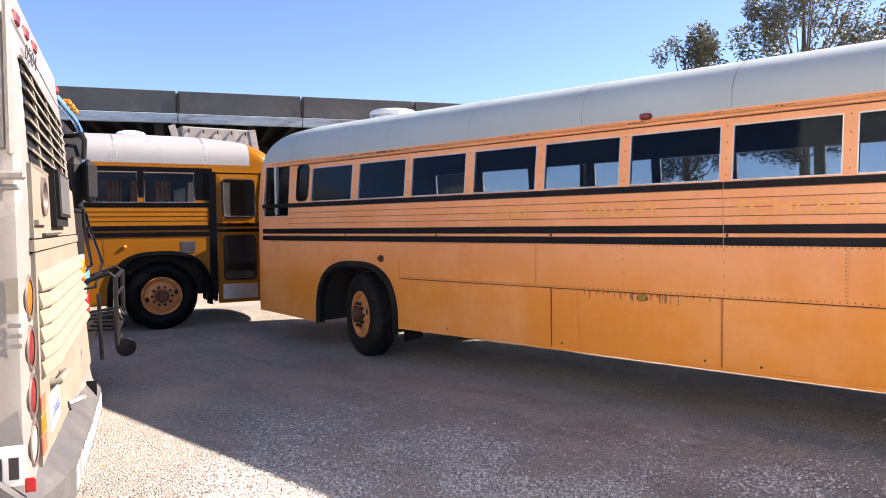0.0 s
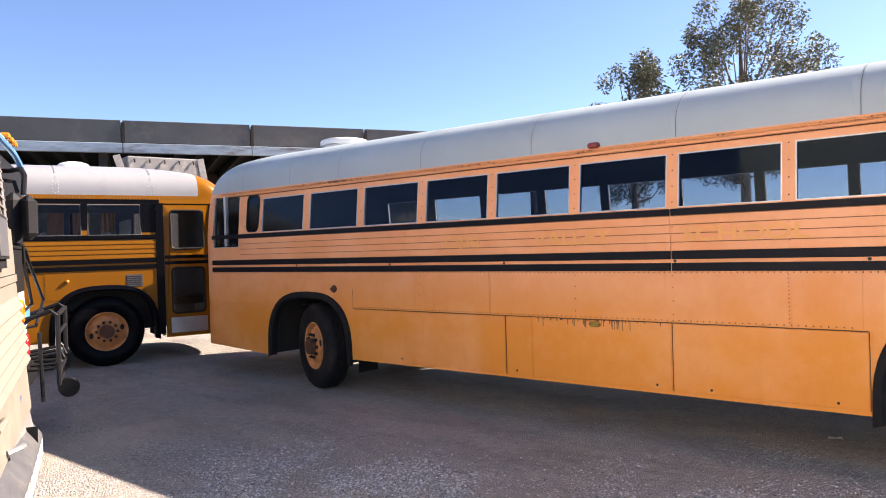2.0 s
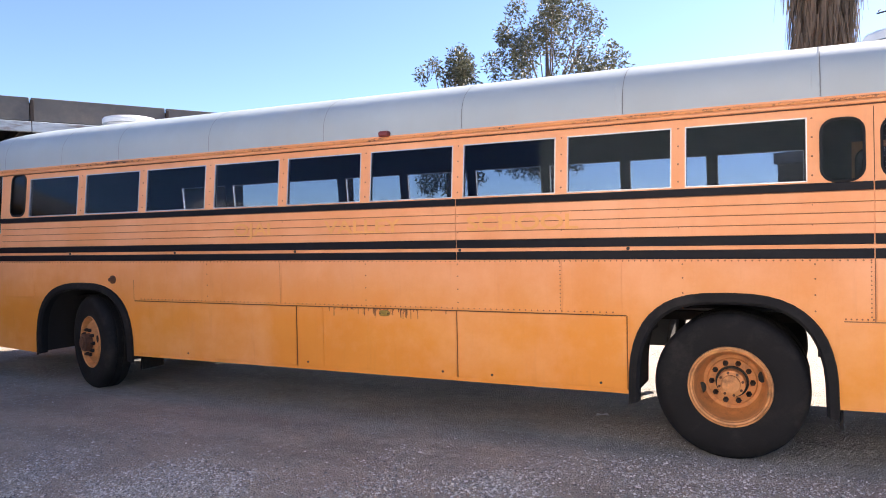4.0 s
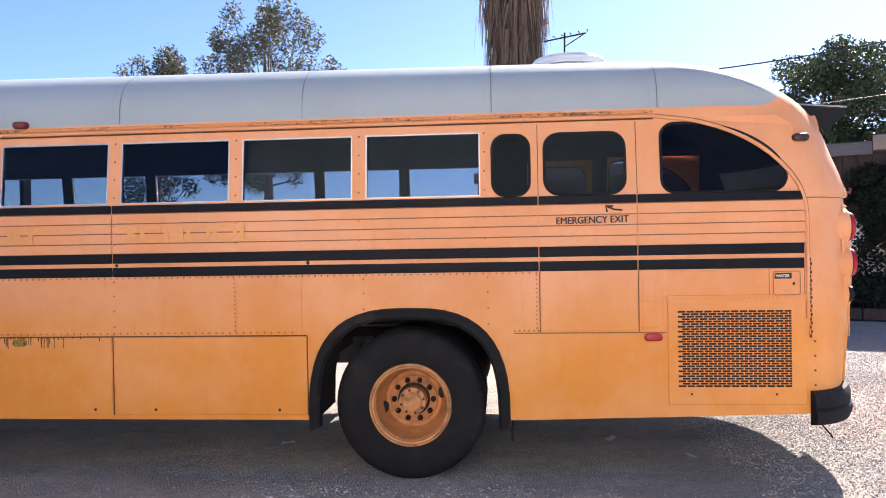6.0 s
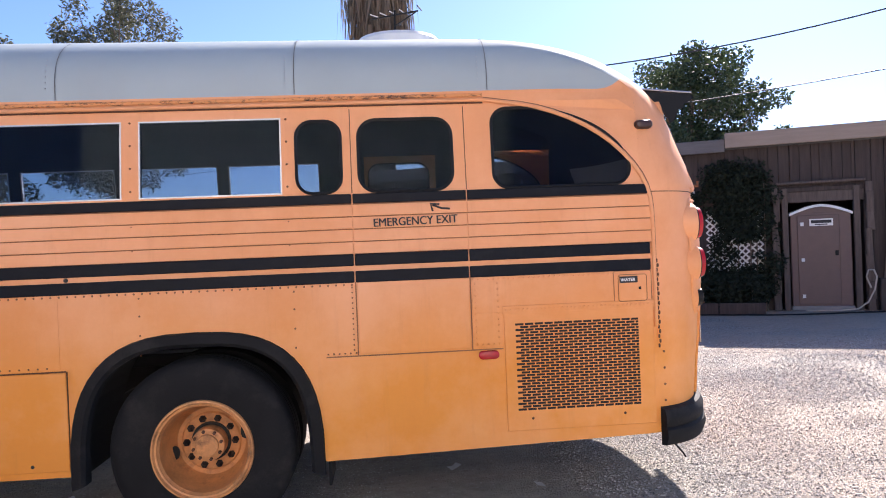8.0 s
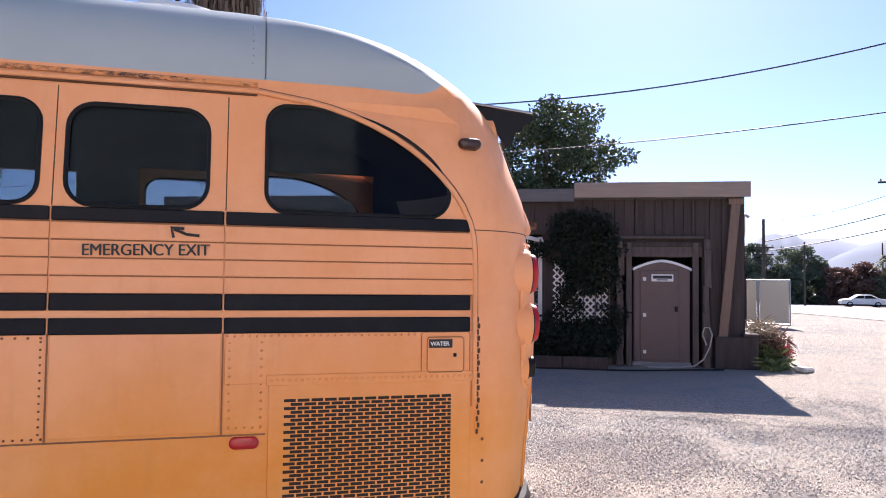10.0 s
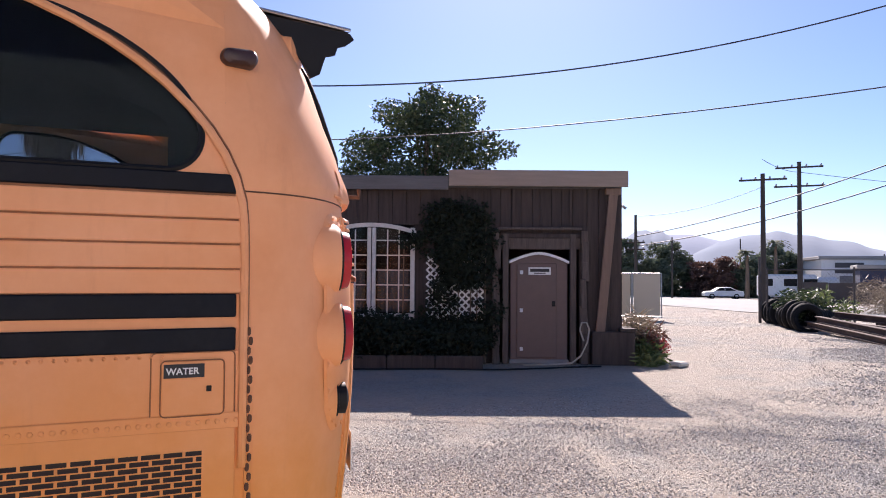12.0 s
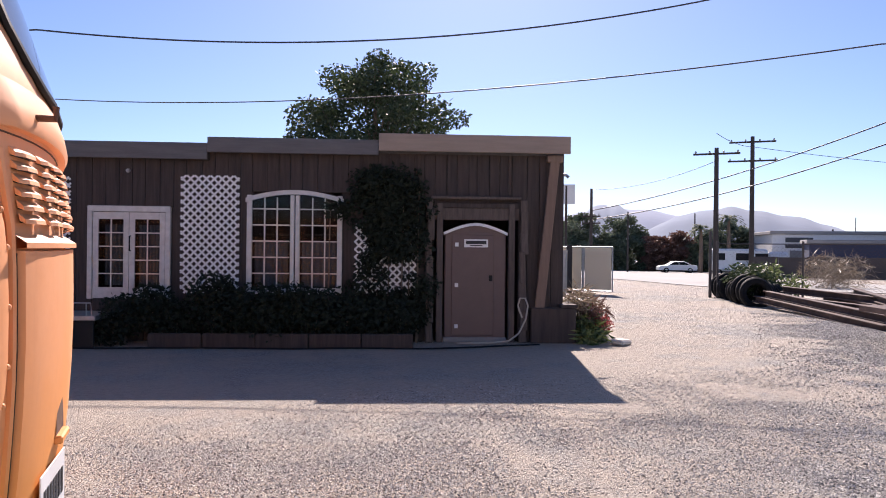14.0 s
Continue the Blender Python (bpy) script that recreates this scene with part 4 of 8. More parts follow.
    # rear corner: lamps in a raised pod, seam, bumper
    def rear_pt(t, z, d=0.0):
        hw, xr = half_width(z), glide(z, REAR)
        b = min(SIDE_B, xr - 0.6)
        s, c = math.sin(radians(t)), math.cos(radians(t))
        e = 2 / bulge(z)
        p = Vector((b + (xr - b) * math.copysign(abs(s) ** e, s), -hw * math.copysign(abs(c) ** e, c), z))
        p.z += roof_rake(p.x, z)
        nrm = Vector((math.copysign(abs(s) ** (2 - e), s) / (xr - b), -math.copysign(abs(c) ** (2 - e), c) / hw, 0)).normalized()
        return p + nrm * d, nrm
    pod = bmesh.new()
    levels = ((1.0, 0.0), (0.97, 0.010), (0.88, 0.016), (0.5, 0.020), (0.0, 0.022))
    loops = []
    for f, d in levels[:-1]:
        loop = []
        for k in range(28):
            a = 2 * math.pi * k / 28
            t = 38.5 + 10.0 * f * math.copysign(abs(math.cos(a)) ** 0.75, math.cos(a))
            z = 1.50 + 0.365 * f * math.copysign(abs(math.sin(a)) ** 0.75, math.sin(a))
            loop.append(pod.verts.new(rear_pt(t, z, d)[0]))
        loops.append(loop)
    for p0, p1 in zip(loops, loops[1:]):
        for k in range(28):
            pod.faces.new((p0[k], p0[(k + 1) % 28], p1[(k + 1) % 28], p1[k]))
    mid = pod.verts.new(rear_pt(38.5, 1.50, 0.022)[0])
    for k in range(28):
        pod.faces.new((loops[-1][k], loops[-1][(k + 1) % 28], mid))
    lamp_pod = part("lamp_pod", pod, M_ORANGE, root, "raised riveted lamp pod", True)
    bm = bmesh.new()
    for k in range(22):
        a = 2 * math.pi * k / 22
        t = 38.5 + 9.4 * math.copysign(abs(math.cos(a)) ** 0.75, math.cos(a))
        z = 1.50 + 0.345 * math.copysign(abs(math.sin(a)) ** 0.75, math.sin(a))
        p, nrm = rear_pt(t, z, 0.012)
        lathe(bm, [(0.008, 0), (0.006, 0.004), (0, 0.006)], 6, Matrix.Translation(p) @ nrm.to_track_quat("Z", "Y").to_matrix().to_4x4())
    tagged(part("riveting", bm, M_ORANGE, lamp_pod), kind="stuff")
    face = Vector((1, -0.10, 0)).normalized()
    for z, mat, r in ((1.705, M_RED, 0.104), (1.46, M_RED, 0.100), (1.245, M_GASKET, 0.058)):
        p, nrm = rear_pt(37.5, z, 0.0)
        back = 0.086 if r > 0.08 else 0.092
        m = Matrix.Translation(p - face * back) @ face.to_track_quat("Z", "Y").to_matrix().to_4x4()
        shape = [(0.0, -0.21), (r * 0.5, -0.195), (r * 0.85, -0.145), (r + 0.010, -0.07), (r + 0.020, 0.01), (r + 0.020, 0.07), (r + 0.012, 0.086), (r + 0.002, 0.082), (r + 0.001, 0.05)]
        bowl = part("lamp_housing", lathe(bmesh.new(), shape, 32, m), M_ORANGE, lamp_pod, smooth=True)
        part("lens_rim", lathe(bmesh.new(), [(r + 0.004, 0.07), (r + 0.005, 0.094), (r - 0.004, 0.096), (r - 0.006, 0.07)], 32, m), M_GASKET, bowl, smooth=True)
        part("lens", lathe(bmesh.new(), [(r - 0.006, 0.07), (r - 0.006, 0.107), (r * 0.90, 0.122), (r * 0.5, 0.131), (0, 0.135)], 32, m), mat, bowl, smooth=True)
    for z, t0, t1 in ((1.90, 4, 88), ):
        bm = bmesh.new()
        tube(bm, [rear_pt(t, z, 0.0015)[0] for t in frange(t0, t1, 6)], 0.0024, 5)
        part("rear_seam", bm, M_RUST, root)
    bm = bmesh.new()
    for k in range(40):
        t = 40 + k * 1.2
        p, nrm = rear_pt(t, 1.925, 0.001)
        lathe(bm, [(0.007, 0), (0.005, 0.004), (0, 0.005)], 6, Matrix.Translation(p) @ nrm.to_track_quat("Z", "Y").to_matrix().to_4x4())
    for k in range(30):
        p, nrm = rear_pt(47, 0.55 + k * 0.045, 0.001)
        lathe(bm, [(0.007, 0), (0.005, 0.004), (0, 0.005)], 6, Matrix.Translation(p) @ nrm.to_track_quat("Z", "Y").to_matrix().to_4x4())
    tagged(part("riveting", bm, M_ORANGE, root), kind="stuff")
    # lining inside the tail: pale overhead, tan on the rear wall
    for z0, z1, mat in ((1.45, 2.10, M_TAN), (2.10, 2.26, M_PALELINING)):
        bm = bmesh.new()
        rows = [[bm.verts.new(rear_pt(t, z, -0.05)[0]) for t in frange(26, 154, 8)] for z in frange(z0, z1, 0.09)]
        for p, q in zip(rows, rows[1:]):
            for i in range(len(p) - 1):
                bm.faces.new((p[i], p[i + 1], q[i + 1], q[i]))
        part("tail_lining", bm, mat, root, smooth=True)
    # engine door at the back with a number plate recess
    bm = bmesh.new()
    cols = [[bm.verts.new(rear_pt(t, z, d)[0]) for t, z, d in ((51.8, zz, -0.004), (52.3, zz, 0.018), (56, zz, 0.021), (60, zz, 0.021), (68, zz, 0.021), (78, zz, 0.021), (90, zz, 0.021), (112, zz, 0.021), (127.7, zz, 0.018), (128.2, zz, -0.004))] for zz in (0.5, 0.65, 0.8, 0.95, 1.1, 1.25, 1.4, 1.5, 1.6, 1.625)]
    for a, b in zip(cols, cols[1:]):
        for i in range(9):
            bm.faces.new((a[i], a[i + 1], b[i + 1], b[i]))
    for edge in (cols[0], cols[-1]):
        low = [bm.verts.new(v.co + Vector((-0.03, 0, 0))) for v in edge]
        for i in range(9):
            bm.faces.new((edge[i], edge[i + 1], low[i + 1], low[i]))
    part("engine_door", bm, M_SKIRT, root, "pale orange rear engine door", True)
    p, nrm = rear_pt(67, 0.99, 0.030)
    m = Matrix.Translation(p) @ nrm.to_track_quat("Z", "Y").to_matrix().to_4x4()
    plate = part("number_plate", boxed((-0.15, -0.075, 0), (0.15, 0.075, 0.004), 0.002, m), M_SIGN, root, "white number plate with dark bars")
    for k in range(7):
        part("plate_mark", boxed((-0.12 + 0.036 * k, -0.04, 0.004), (-0.098 + 0.036 * k, 0.03, 0.006), 0, m), M_INK, plate)
    p, nrm = rear_pt(71, 1.115, 0.018)
    m = Matrix.Translation(p) @ nrm.to_track_quat("Z", "Y").to_matrix().to_4x4()
    # Flat rust-coloured half-disc; the recess has no depth, its shade is painted.
    hood = bmesh.new()
    arc = [(0.062 * math.cos(math.pi * k / 10), 0.105 * math.sin(math.pi * k / 10)) for k in range(11)]
    hood.faces.new([hood.verts.new(m @ Vector((x, y + 0.012, 0.006))) for x, y in arc])
    part("lamp_recess", hood, M_RUST, root)
    part("plate_lamp", boxed((-0.065, -0.012, -0.01), (0.065, 0.010, 0.022), 0.005, m), M_ORANGE, root)
    # dark gaps round the engine door
    for t in (51.5, 128.5):
        part("door_gap", tube(bmesh.new(), [rear_pt(t, z, 0.0)[0] for z in frange(0.5, 1.62, 0.08)], 0.006, 5), M_GASKET, root)
    part("gap_moulding", tube(bmesh.new(), [rear_pt(50.2, z, 0.002)[0] for z in frange(0.6, 1.86, 0.09)], 0.010, 6), M_ORANGE, root, smooth=True)
    # louvred panel over the engine door
    for t0, t1 in ((53.5, 61.5), (64, 70.5), (73, 79.5), (82, 88), (92, 98), (100.5, 107), (109.5, 116), (118.5, 126.5)):
        for r in range(6):
            z = 1.695 + r * 0.0315
            bm = bmesh.new()
            line = []
            for k in range(5):
                tt = t0 + (t1 - t0) * k / 4
                p, nrm = rear_pt(tt, z, 0.002)
                top, _ = rear_pt(tt, z + 0.019, 0.001)
                h = 0.026 if 0 < k < 4 else 0.014
                line.append((p, p + nrm * h + Vector((0, 0, -0.006)), p + nrm * h * 0.9 + Vector((0, 0, 0.004)), top))
            vs = [[bm.verts.new(q) for q in row] for row in line]
            for a, b in zip(vs, vs[1:]):
                for i in (1, 2):
                    bm.faces.new((a[i], a[i + 1], b[i + 1], b[i]))
            bm.faces.new(vs[0])
            bm.faces.new(vs[-1][::-1])
            hood = part("louvre", bm, M_ORANGE, root)
            bm = bmesh.new()
            vs = [[bm.verts.new(q) for q in (row[0] + Vector((0, 0, -0.004)), row[1] * 0.92 + row[0] * 0.08 + Vector((0, 0, 0.001)), row[3] * 0.3 + row[0] * 0.7)] for row in line]
            for a, b in zip(vs, vs[1:]):
                for i in range(3):
                    bm.faces.new((a[i], a[(i + 1) % 3], b[(i + 1) % 3], b[i]))
            part("louvre_gap", bm, M_GASKET, hood)
    # overhanging hem of the upper tail, with a sharp lower edge
    bm = bmesh.new()
    rows = [[bm.verts.new(rear_pt(t, z, d * (1.0 if 50 < t < 130 else 0.15))[0]) for z, d in ((2.03, 0.001), (1.97, 0.010), (1.93, 0.022), (1.912, 0.022), (1.912, -0.01))] for t in frange(44, 136, 2)]
    for a, b in zip(rows, rows[1:]):
        for i in range(4):
            bm.faces.new((a[i], a[i + 1], b[i + 1], b[i]))
    part("belt_ledge", bm, M_ORANGE, root, smooth=True)
    bm = bmesh.new()
    rows = [[bm.verts.new(rear_pt(t, z, d)[0]) for z, d in ((1.665, 0.001), (1.645, 0.030), (1.632, 0.030), (1.630, 0.0))] for t in frange(51, 129, 2)]
    for a, b in zip(rows, rows[1:]):
        for i in range(3):
            bm.faces.new((a[i], a[i + 1], b[i + 1], b[i]))
    part("louvre_sill", bm, M_ORANGE, root, smooth=True)
    # rear window with its moulding
    edge = [(90, 2.045), (76, 2.045), (69, 2.06), (63.5, 2.11), (60.5, 2.19), (59, 2.30), (59.5, 2.40), (62, 2.47), (68, 2.52), (77, 2.54), (90, 2.55)]
    loop = edge + [(180 - t, z) for t, z in edge[-2:0:-1]]
    gasket = part("window_gasket", closed_tube(bmesh.new(), [rear_pt(t, z, 0.010)[0] for t, z in loop], 0.011, 6), M_GASKET, root, smooth=True)
    bm = bmesh.new()
    zs = [2.045 + 0.505 * k / 12 for k in range(13)]

    def left_of(z):
        side = edge[1:-1]
        for (t0, z0), (t1, z1) in zip(side, side[1:]):
            if z0 <= z <= z1:
                return t0 + (t1 - t0) * (z - z0) / (z1 - z0)
        return 76 if z < 2.1 else 77
    g = []
    for z in zs:
        lo = left_of(z)
        g.append([bm.verts.new(rear_pt(lo + (180 - 2 * lo) * i / 16, z, 0.014)[0]) for i in range(17)])
    for a, b in zip(g, g[1:]):
        for i in range(16):
            bm.faces.new((a[i], a[i + 1], b[i + 1], b[i]))
    part("rear_window", bm, M_REARGLASS, gasket, smooth=True)
    part("handle", tube(bmesh.new(), [rear_pt(60, 1.955, 0.0)[0], rear_pt(60, 1.955, 0.055)[0], rear_pt(60, 1.985, 0.06)[0]], 0.009, 6), M_RUST, root)
    bm = bmesh.new()
    for z0, z1, d in ((0.39, 0.62, 0.055),):
        rows = []
        for t in frange(9, 90, 5):
            row = []
            for zz, dd in ((z0, 0.0), (z0 + 0.012, d), (z0 + 0.06, d + 0.018), (z0 + 0.10, d + 0.012), (z0 + 0.115, d - 0.004), (z0 + 0.13, d + 0.006), (z0 + 0.18, d + 0.006), (z1 - 0.012, d - 0.012), (z1, 0.0)):
                p, nrm = rear_pt(t, 0.5, dd)
                row.append(bm.verts.new((p.x, p.y, zz)))
            rows.append(row)
        for a, b in zip(rows, rows[1:]):
            for i in range(8):
                bm.faces.new((a[i], a[i + 1], b[i + 1], b[i]))
        bm.faces.new(rows[0])
    part("rear_bumper", bm, M_RUBBER, root, "black rubber-faced rear bumper", True)
    part("hanging_wire", tube(bmesh.new(), [(3.5, -1.05, 0.45), (3.52, -1.07, 0.36), (3.57, -1.08, 0.30), (3.59, -1.07, 0.27)], 0.006, 5), M_GASKET, root)
    strip = side_strip("hinge", 3.386, 3.408, 0.98, 1.50, -1, 0.003, M_ORANGE, root, 0, "rusty piano hinge")
    for k in range(19):
        part("hinge_knuckle", lathe(bmesh.new(), [(0.004, -0.012), (0.007, -0.006), (0.007, 0.006), (0.004, 0.012)], 6, pose(3.394 + 0.006 * (k % 2), -1.222, 1.49 - k * 0.028)), M_RUST, strip)
    rivets(root, [(3.42, z) for z in frange(0.66, 0.95, 0.09)], -1, M_LAP, 0.008)
    # black bracketed visor at the rear corner of the roof
    bm = bmesh.new()
    tri = [(3.44, 2.565), (3.80, 2.535), (3.815, 2.515), (3.785, 2.49), (3.755, 2.48), (3.745, 2.45), (3.71, 2.44), (3.69, 2.375), (3.655, 2.355), (3.62, 2.42), (3.55, 2.50)]
    for y in (-0.86, -0.845):
        bm.faces.new([bm.verts.new((x, y, z)) for x, z in tri])
    bm.verts.ensure_lookup_table()
    n = len(tri)
    for k in range(n):
        bm.faces.new((bm.verts[k], bm.verts[(k + 1) % n], bm.verts[n + (k + 1) % n], bm.verts[n + k]))
    shelf = [(3.44, -0.86, 2.570), (3.80, -0.86, 2.540), (3.72, -0.60, 2.560), (3.50, -0.60, 2.60)]
    for d in (0.0, 0.012):
        bm.faces.new([bm.verts.new((x, y, z + d)) for x, y, z in shelf])
    visor = part("visor", bm, M_GASKET, root, "black rear visor with cut bracket")
    # Bright metal bar stands in for sunlight on the visor's top edge.
    part("visor_sunlit_edge", tube(bmesh.new(), [(3.45, -0.862, 2.578), (3.80, -0.862, 2.548)], 0.006, 5), M_ALU, visor)
    part("warning_lamp", lathe(bmesh.new(), [(0.06, -0.05), (0.075, 0.03), (0.06, 0.06), (0, 0.075)], 20, pose(3.56, -0.80, 2.44, 0, 80, -30)), M_ORANGE, root, smooth=True)
    # roof hatch and vent
    for x, w in ((1.95, 0.31), (-6.6, 0.33)):
        bm = bmesh.new()
        lathe(bm, [(w - 0.05, -0.12), (w - 0.05, 0.0), (w, 0.0), (w, 0.05), (w - 0.02, 0.075), (w - 0.06, 0.085), (0, 0.09)], 28, pose(x, 0, TOP + 0.07 + roof_rake(x, TOP)))
        part("roof_hatch", bm, M_WHITE, root, "pale raised roof hatch", True)
    ant = bmesh.new()
    tube(ant, [(1.93, 0.18, 3.0), (1.94, 0.18, 3.44)], 0.008, 5)
    tube(ant, [(1.76, 0.18, 3.37), (2.12, 0.18, 3.43)], 0.007, 5)
    tube(ant, [(2.10, 0.18, 3.42), (1.94, 0.18, 3.32)], 0.006, 4)
    aerial = part("aerial", ant, M_GASKET, root, "thin metal television aerial")
    for k in range(6):
        x = 1.72 + k * 0.07
        part("rod", tube(bmesh.new(), [(x + 0.03, -0.10, 3.32 + k * 0.012), (x + 0.09, 0.42, 3.46 + k * 0.010)], 0.006, 4), M_GASKET, aerial)
    # wheels, axle, underfloor
    make_wheel(root, (0.72, -1.20, 0.52), -1, 0.21)
    make_wheel(root, (-6.02, -1.13, 0.52), -1, 0.0, -18)
    make_wheel(root, (0.72, 1.20, 0.52), 1, 0.14)
    make_wheel(root, (-6.02, 1.13, 0.52), 1, 0.0, -18)
    inner = part("inner_tyre", lathe(bmesh.new(), [(0.3, -0.13), (0.5, -0.13), (0.525, -0.1), (0.525, 0.1), (0.5, 0.13), (0.3, 0.13)], 40, pose(0.72, -0.75, 0.52, 90)), M_RUBBER, root)
    under = boxed((-5.0, -1.05, 0.62), (-0.15, 1.05, 0.95), 0.02)
    # Added dark slabs among these block light showing under the body.
    box(under, (-4.9, 0.2, 0.44), (-0.3, 1.1, 0.62), 0.02)
    box(under, (-0.1, -1.15, 1.245), (1.5, 1.15, 1.27))
    box(under, (1.6, -1.0, 0.55), (3.3, 1.0, 0.95), 0.02)
    box(under, (-8.2, -0.44, 0.9), (3.7, 0.44, 0.97))
    box(under, (-6.98, -0.96, 0.58), (-6.94, 0.96, 0.98))
    box(under, (-7.2, -0.80, 0.98), (-5.0, 0.80, 1.01))
    part("chassis", under, M_DARK, root)
    part("axle", tube(bmesh.new(), [(0.72, -1.0, 0.52), (0.72, 1.0, 0.52)], 0.09, 10), M_DARK, root)
    part("floor", boxed((-8.2, -0.44, 0.98), (3.6, 0.44, 1.0)), M_INSIDE, root)
    for side in (-1, 1):
        for k in range(10):
            x = -6.6 + k * 0.92
            bm = boxed((x, side * 0.3, 1.38), (x + 0.45, side * 1.12, 1.46), 0.03)
            box(bm, (x + 0.40, side * 0.3, 1.4), (x + 0.48, side * 1.12, 1.90), 0.03)
            part("seat", bm, M_GREY, root)
    part("mud_flap", boxed((1.42, -1.15, 0.26), (1.435, -0.85, 0.5)), M_RUBBER, root)
    part("mud_flap", boxed((-5.22, -1.15, 0.26), (-5.205, -0.85, 0.5)), M_RUBBER, root)
    return root


orange_coach()


def yellow_coach():
    root = thing("school_bus", "deep yellow-brown school coach with white roof and black trim", "bus", (0, 0, 0))
    door = (-7.98, 0.36, -7.28, 2.40)
    wins = [(-6.95 + 0.80 * k, 1.955, -6.95 + 0.80 * k + 0.72, 2.42) for k in range(9)]
    arch = (-7.21, 0.42, -5.67, 1.255)
    right = wins + [arch, ARCH_REAR, (-7.96, 0.42, -7.26, 2.44)]
    cab = (-8.02, 1.45, -7.25, 2.42)
    left = wins + [ARCH_REAR, arch, cab]
    coach_shell(root, left, right, [M_YELLOW, M_YELLOW])
    for side in (-1, 1):
        for w in wins:
            sash_window(root, *w, side, M_CLEARGLASS, M_GREY)
        for a in (arch, ARCH_REAR):
            wheel_arch(root, a[0] + 0.04, a[2] - 0.04, side, 0.42, 1.205 if a is arch else 1.155, [M_YELLOW, M_YELLOW], flare=M_GLOSSBLACK)
    side_strip("window_band", -7.22, 1.0, 2.425, 2.50, 1, 0.006, M_GLOSSBLACK, root)
    for k in range(8):
        x = -6.95 + 0.80 * k
        side_strip("window_post", x - 0.085, x + 0.005, 1.94, 2.44, 1, 0.016, M_GLOSSBLACK, root)
    side_strip("black_pillar", -7.16, -6.945, 1.94, 2.44, 1, 0.020, M_GLOSSBLACK, root)
    side_strip("black_post", -7.26, -7.15, 0.42, 2.44, 1, 0.016, M_GLOSSBLACK, root)
    side_strip("window_band", -7.16, 1.0, 1.895, 1.957, 1, 0.014, M_GLOSSBLACK, root)
    rub_rails(root, 1, -7.2, 3.3, M_GLOSSBLACK)
    siding(root, 1, -7.14, 3.3, M_YELLOW)
    vent = side_strip("vent", -6.95, -6.72, 1.17, 1.36, 1, 0.004, M_DARKGREY, root, label="dark vent with thin slats")
    for k in range(6):
        side_strip("vent_slat", -6.94, -6.73, 1.18 + 0.03 * k, 1.195 + 0.03 * k, 1, 0.010, M_DARKGREY, vent or root, 0.002)
    # entrance door
    d = part("entrance_door", holed_plate([(-7.95, 0.36), (-7.27, 0.36), (-7.27, 2.42), (-7.95, 2.42)],
             [rounded(-7.86, 0.72, -7.36, 1.44, 0.06), rounded(-7.86, 1.72, -7.36, 2.34, 0.06)], lambda x, z: Vector((x, half_width(z) - 0.01, z))), M_YELLOW, root, "yellow folding entrance door with black-rimmed panes")
    for z0, z1 in ((0.72, 1.44), (1.72, 2.34)):
        part("pane_gasket", closed_tube(bmesh.new(), [Vector((x, half_width(z) - 0.008, z)) for x, z in rounded(-7.85, z0 + 0.01, -7.37, z1 - 0.01, 0.06)], 0.018, 6), M_GASKET, d, smooth=True)
        gl = part("pane", boxed((-7.86, 1.185, z0), (-7.36, 1.19, z1)), M_CLEARGLASS, d)
        gl.visible_shadow = False
    sash_window(root, *cab, -1, M_CLEARGLASS)
    side_strip("door_jamb", -8.0, -7.945, 0.42, 2.44, 1, 0.012, M_GLOSSBLACK, root)
    part("kick_plate", boxed((-7.88, 1.212, 0.42), (-7.34, 1.222, 0.66), 0.004), M_STEEL, d)
    for z in (1.49, 1.58):
        part("door_rail", boxed((-7.95, 1.21, z), (-7.27, 1.225, z + 0.05), 0.004), M_GLOSSBLACK, d)
    part("marker_lamp", lathe(bmesh.new(), [(0.028, 0), (0.026, 0.02), (0, 0.036)], 14, pose(-5.95, 1.222, 1.29, -90)), M_AMBER, root)
    make_wheel(root, (-6.45, 1.16, 0.52), 1, 0.0, tyre=M_GLOSSBLACK)
    make_wheel(root, (-6.45, -1.16, 0.52), -1, 0.0)
    make_wheel(root, (0.72, 1.20, 0.52), 1, 0.14)
    make_wheel(root, (0.72, -1.20, 0.52), -1, 0.14)
    under = boxed((-8.0, -1.0, 0.85), (3.6, 1.0, 0.98))
    # Dark blocks added so that the front arches read as deep shade.
    box(under, (-7.2, -0.9, 0.5), (-5.7, 0.9, 0.85))
    box(under, (-7.2, -0.98, 0.98), (-5.7, 0.98, 1.16))
    part("chassis", under, M_DARK, root)
    part("step_well", boxed((-7.9, 0.35, 0.45), (-7.25, 0.38, 1.5)), M_INSIDE, root)
    part("driver_partition", boxed((-7.62, -0.35, 1.3), (-7.25, -0.32, 2.4), 0.01), M_PALELINING, root)
    part("roof_vent", lathe(bmesh.new(), [(0.25, -0.05), (0.24, 0.04), (0.19, 0.09), (0.1, 0.115), (0, 0.12)], 24, pose(-6.17, 0.30, TOP - 0.02) @ Matrix.Diagonal((1, 0.7, 1, 1))), M_WHITE, root, smooth=True)
    for x in (-7.12, -5.85, -4.58, -3.3, -2.0, 0.0):
        bm = bmesh.new()
        line = [shell_point(x, 1, z) + Vector((0, 0.002, 0.001)) for z in (2.57, 2.7, 2.8, 2.88, 2.93, 2.97, 3.0, 3.02, 3.035, 3.045)]
        for a, b in zip(line, line[1:]):
            bm.faces.new([bm.verts.new(p) for p in (a, a + Vector((0.014, 0, 0)), b + Vector((0.014, 0, 0)), b)])
        bmesh.ops.solidify(bm, geom=bm.faces[:], thickness=0.006)
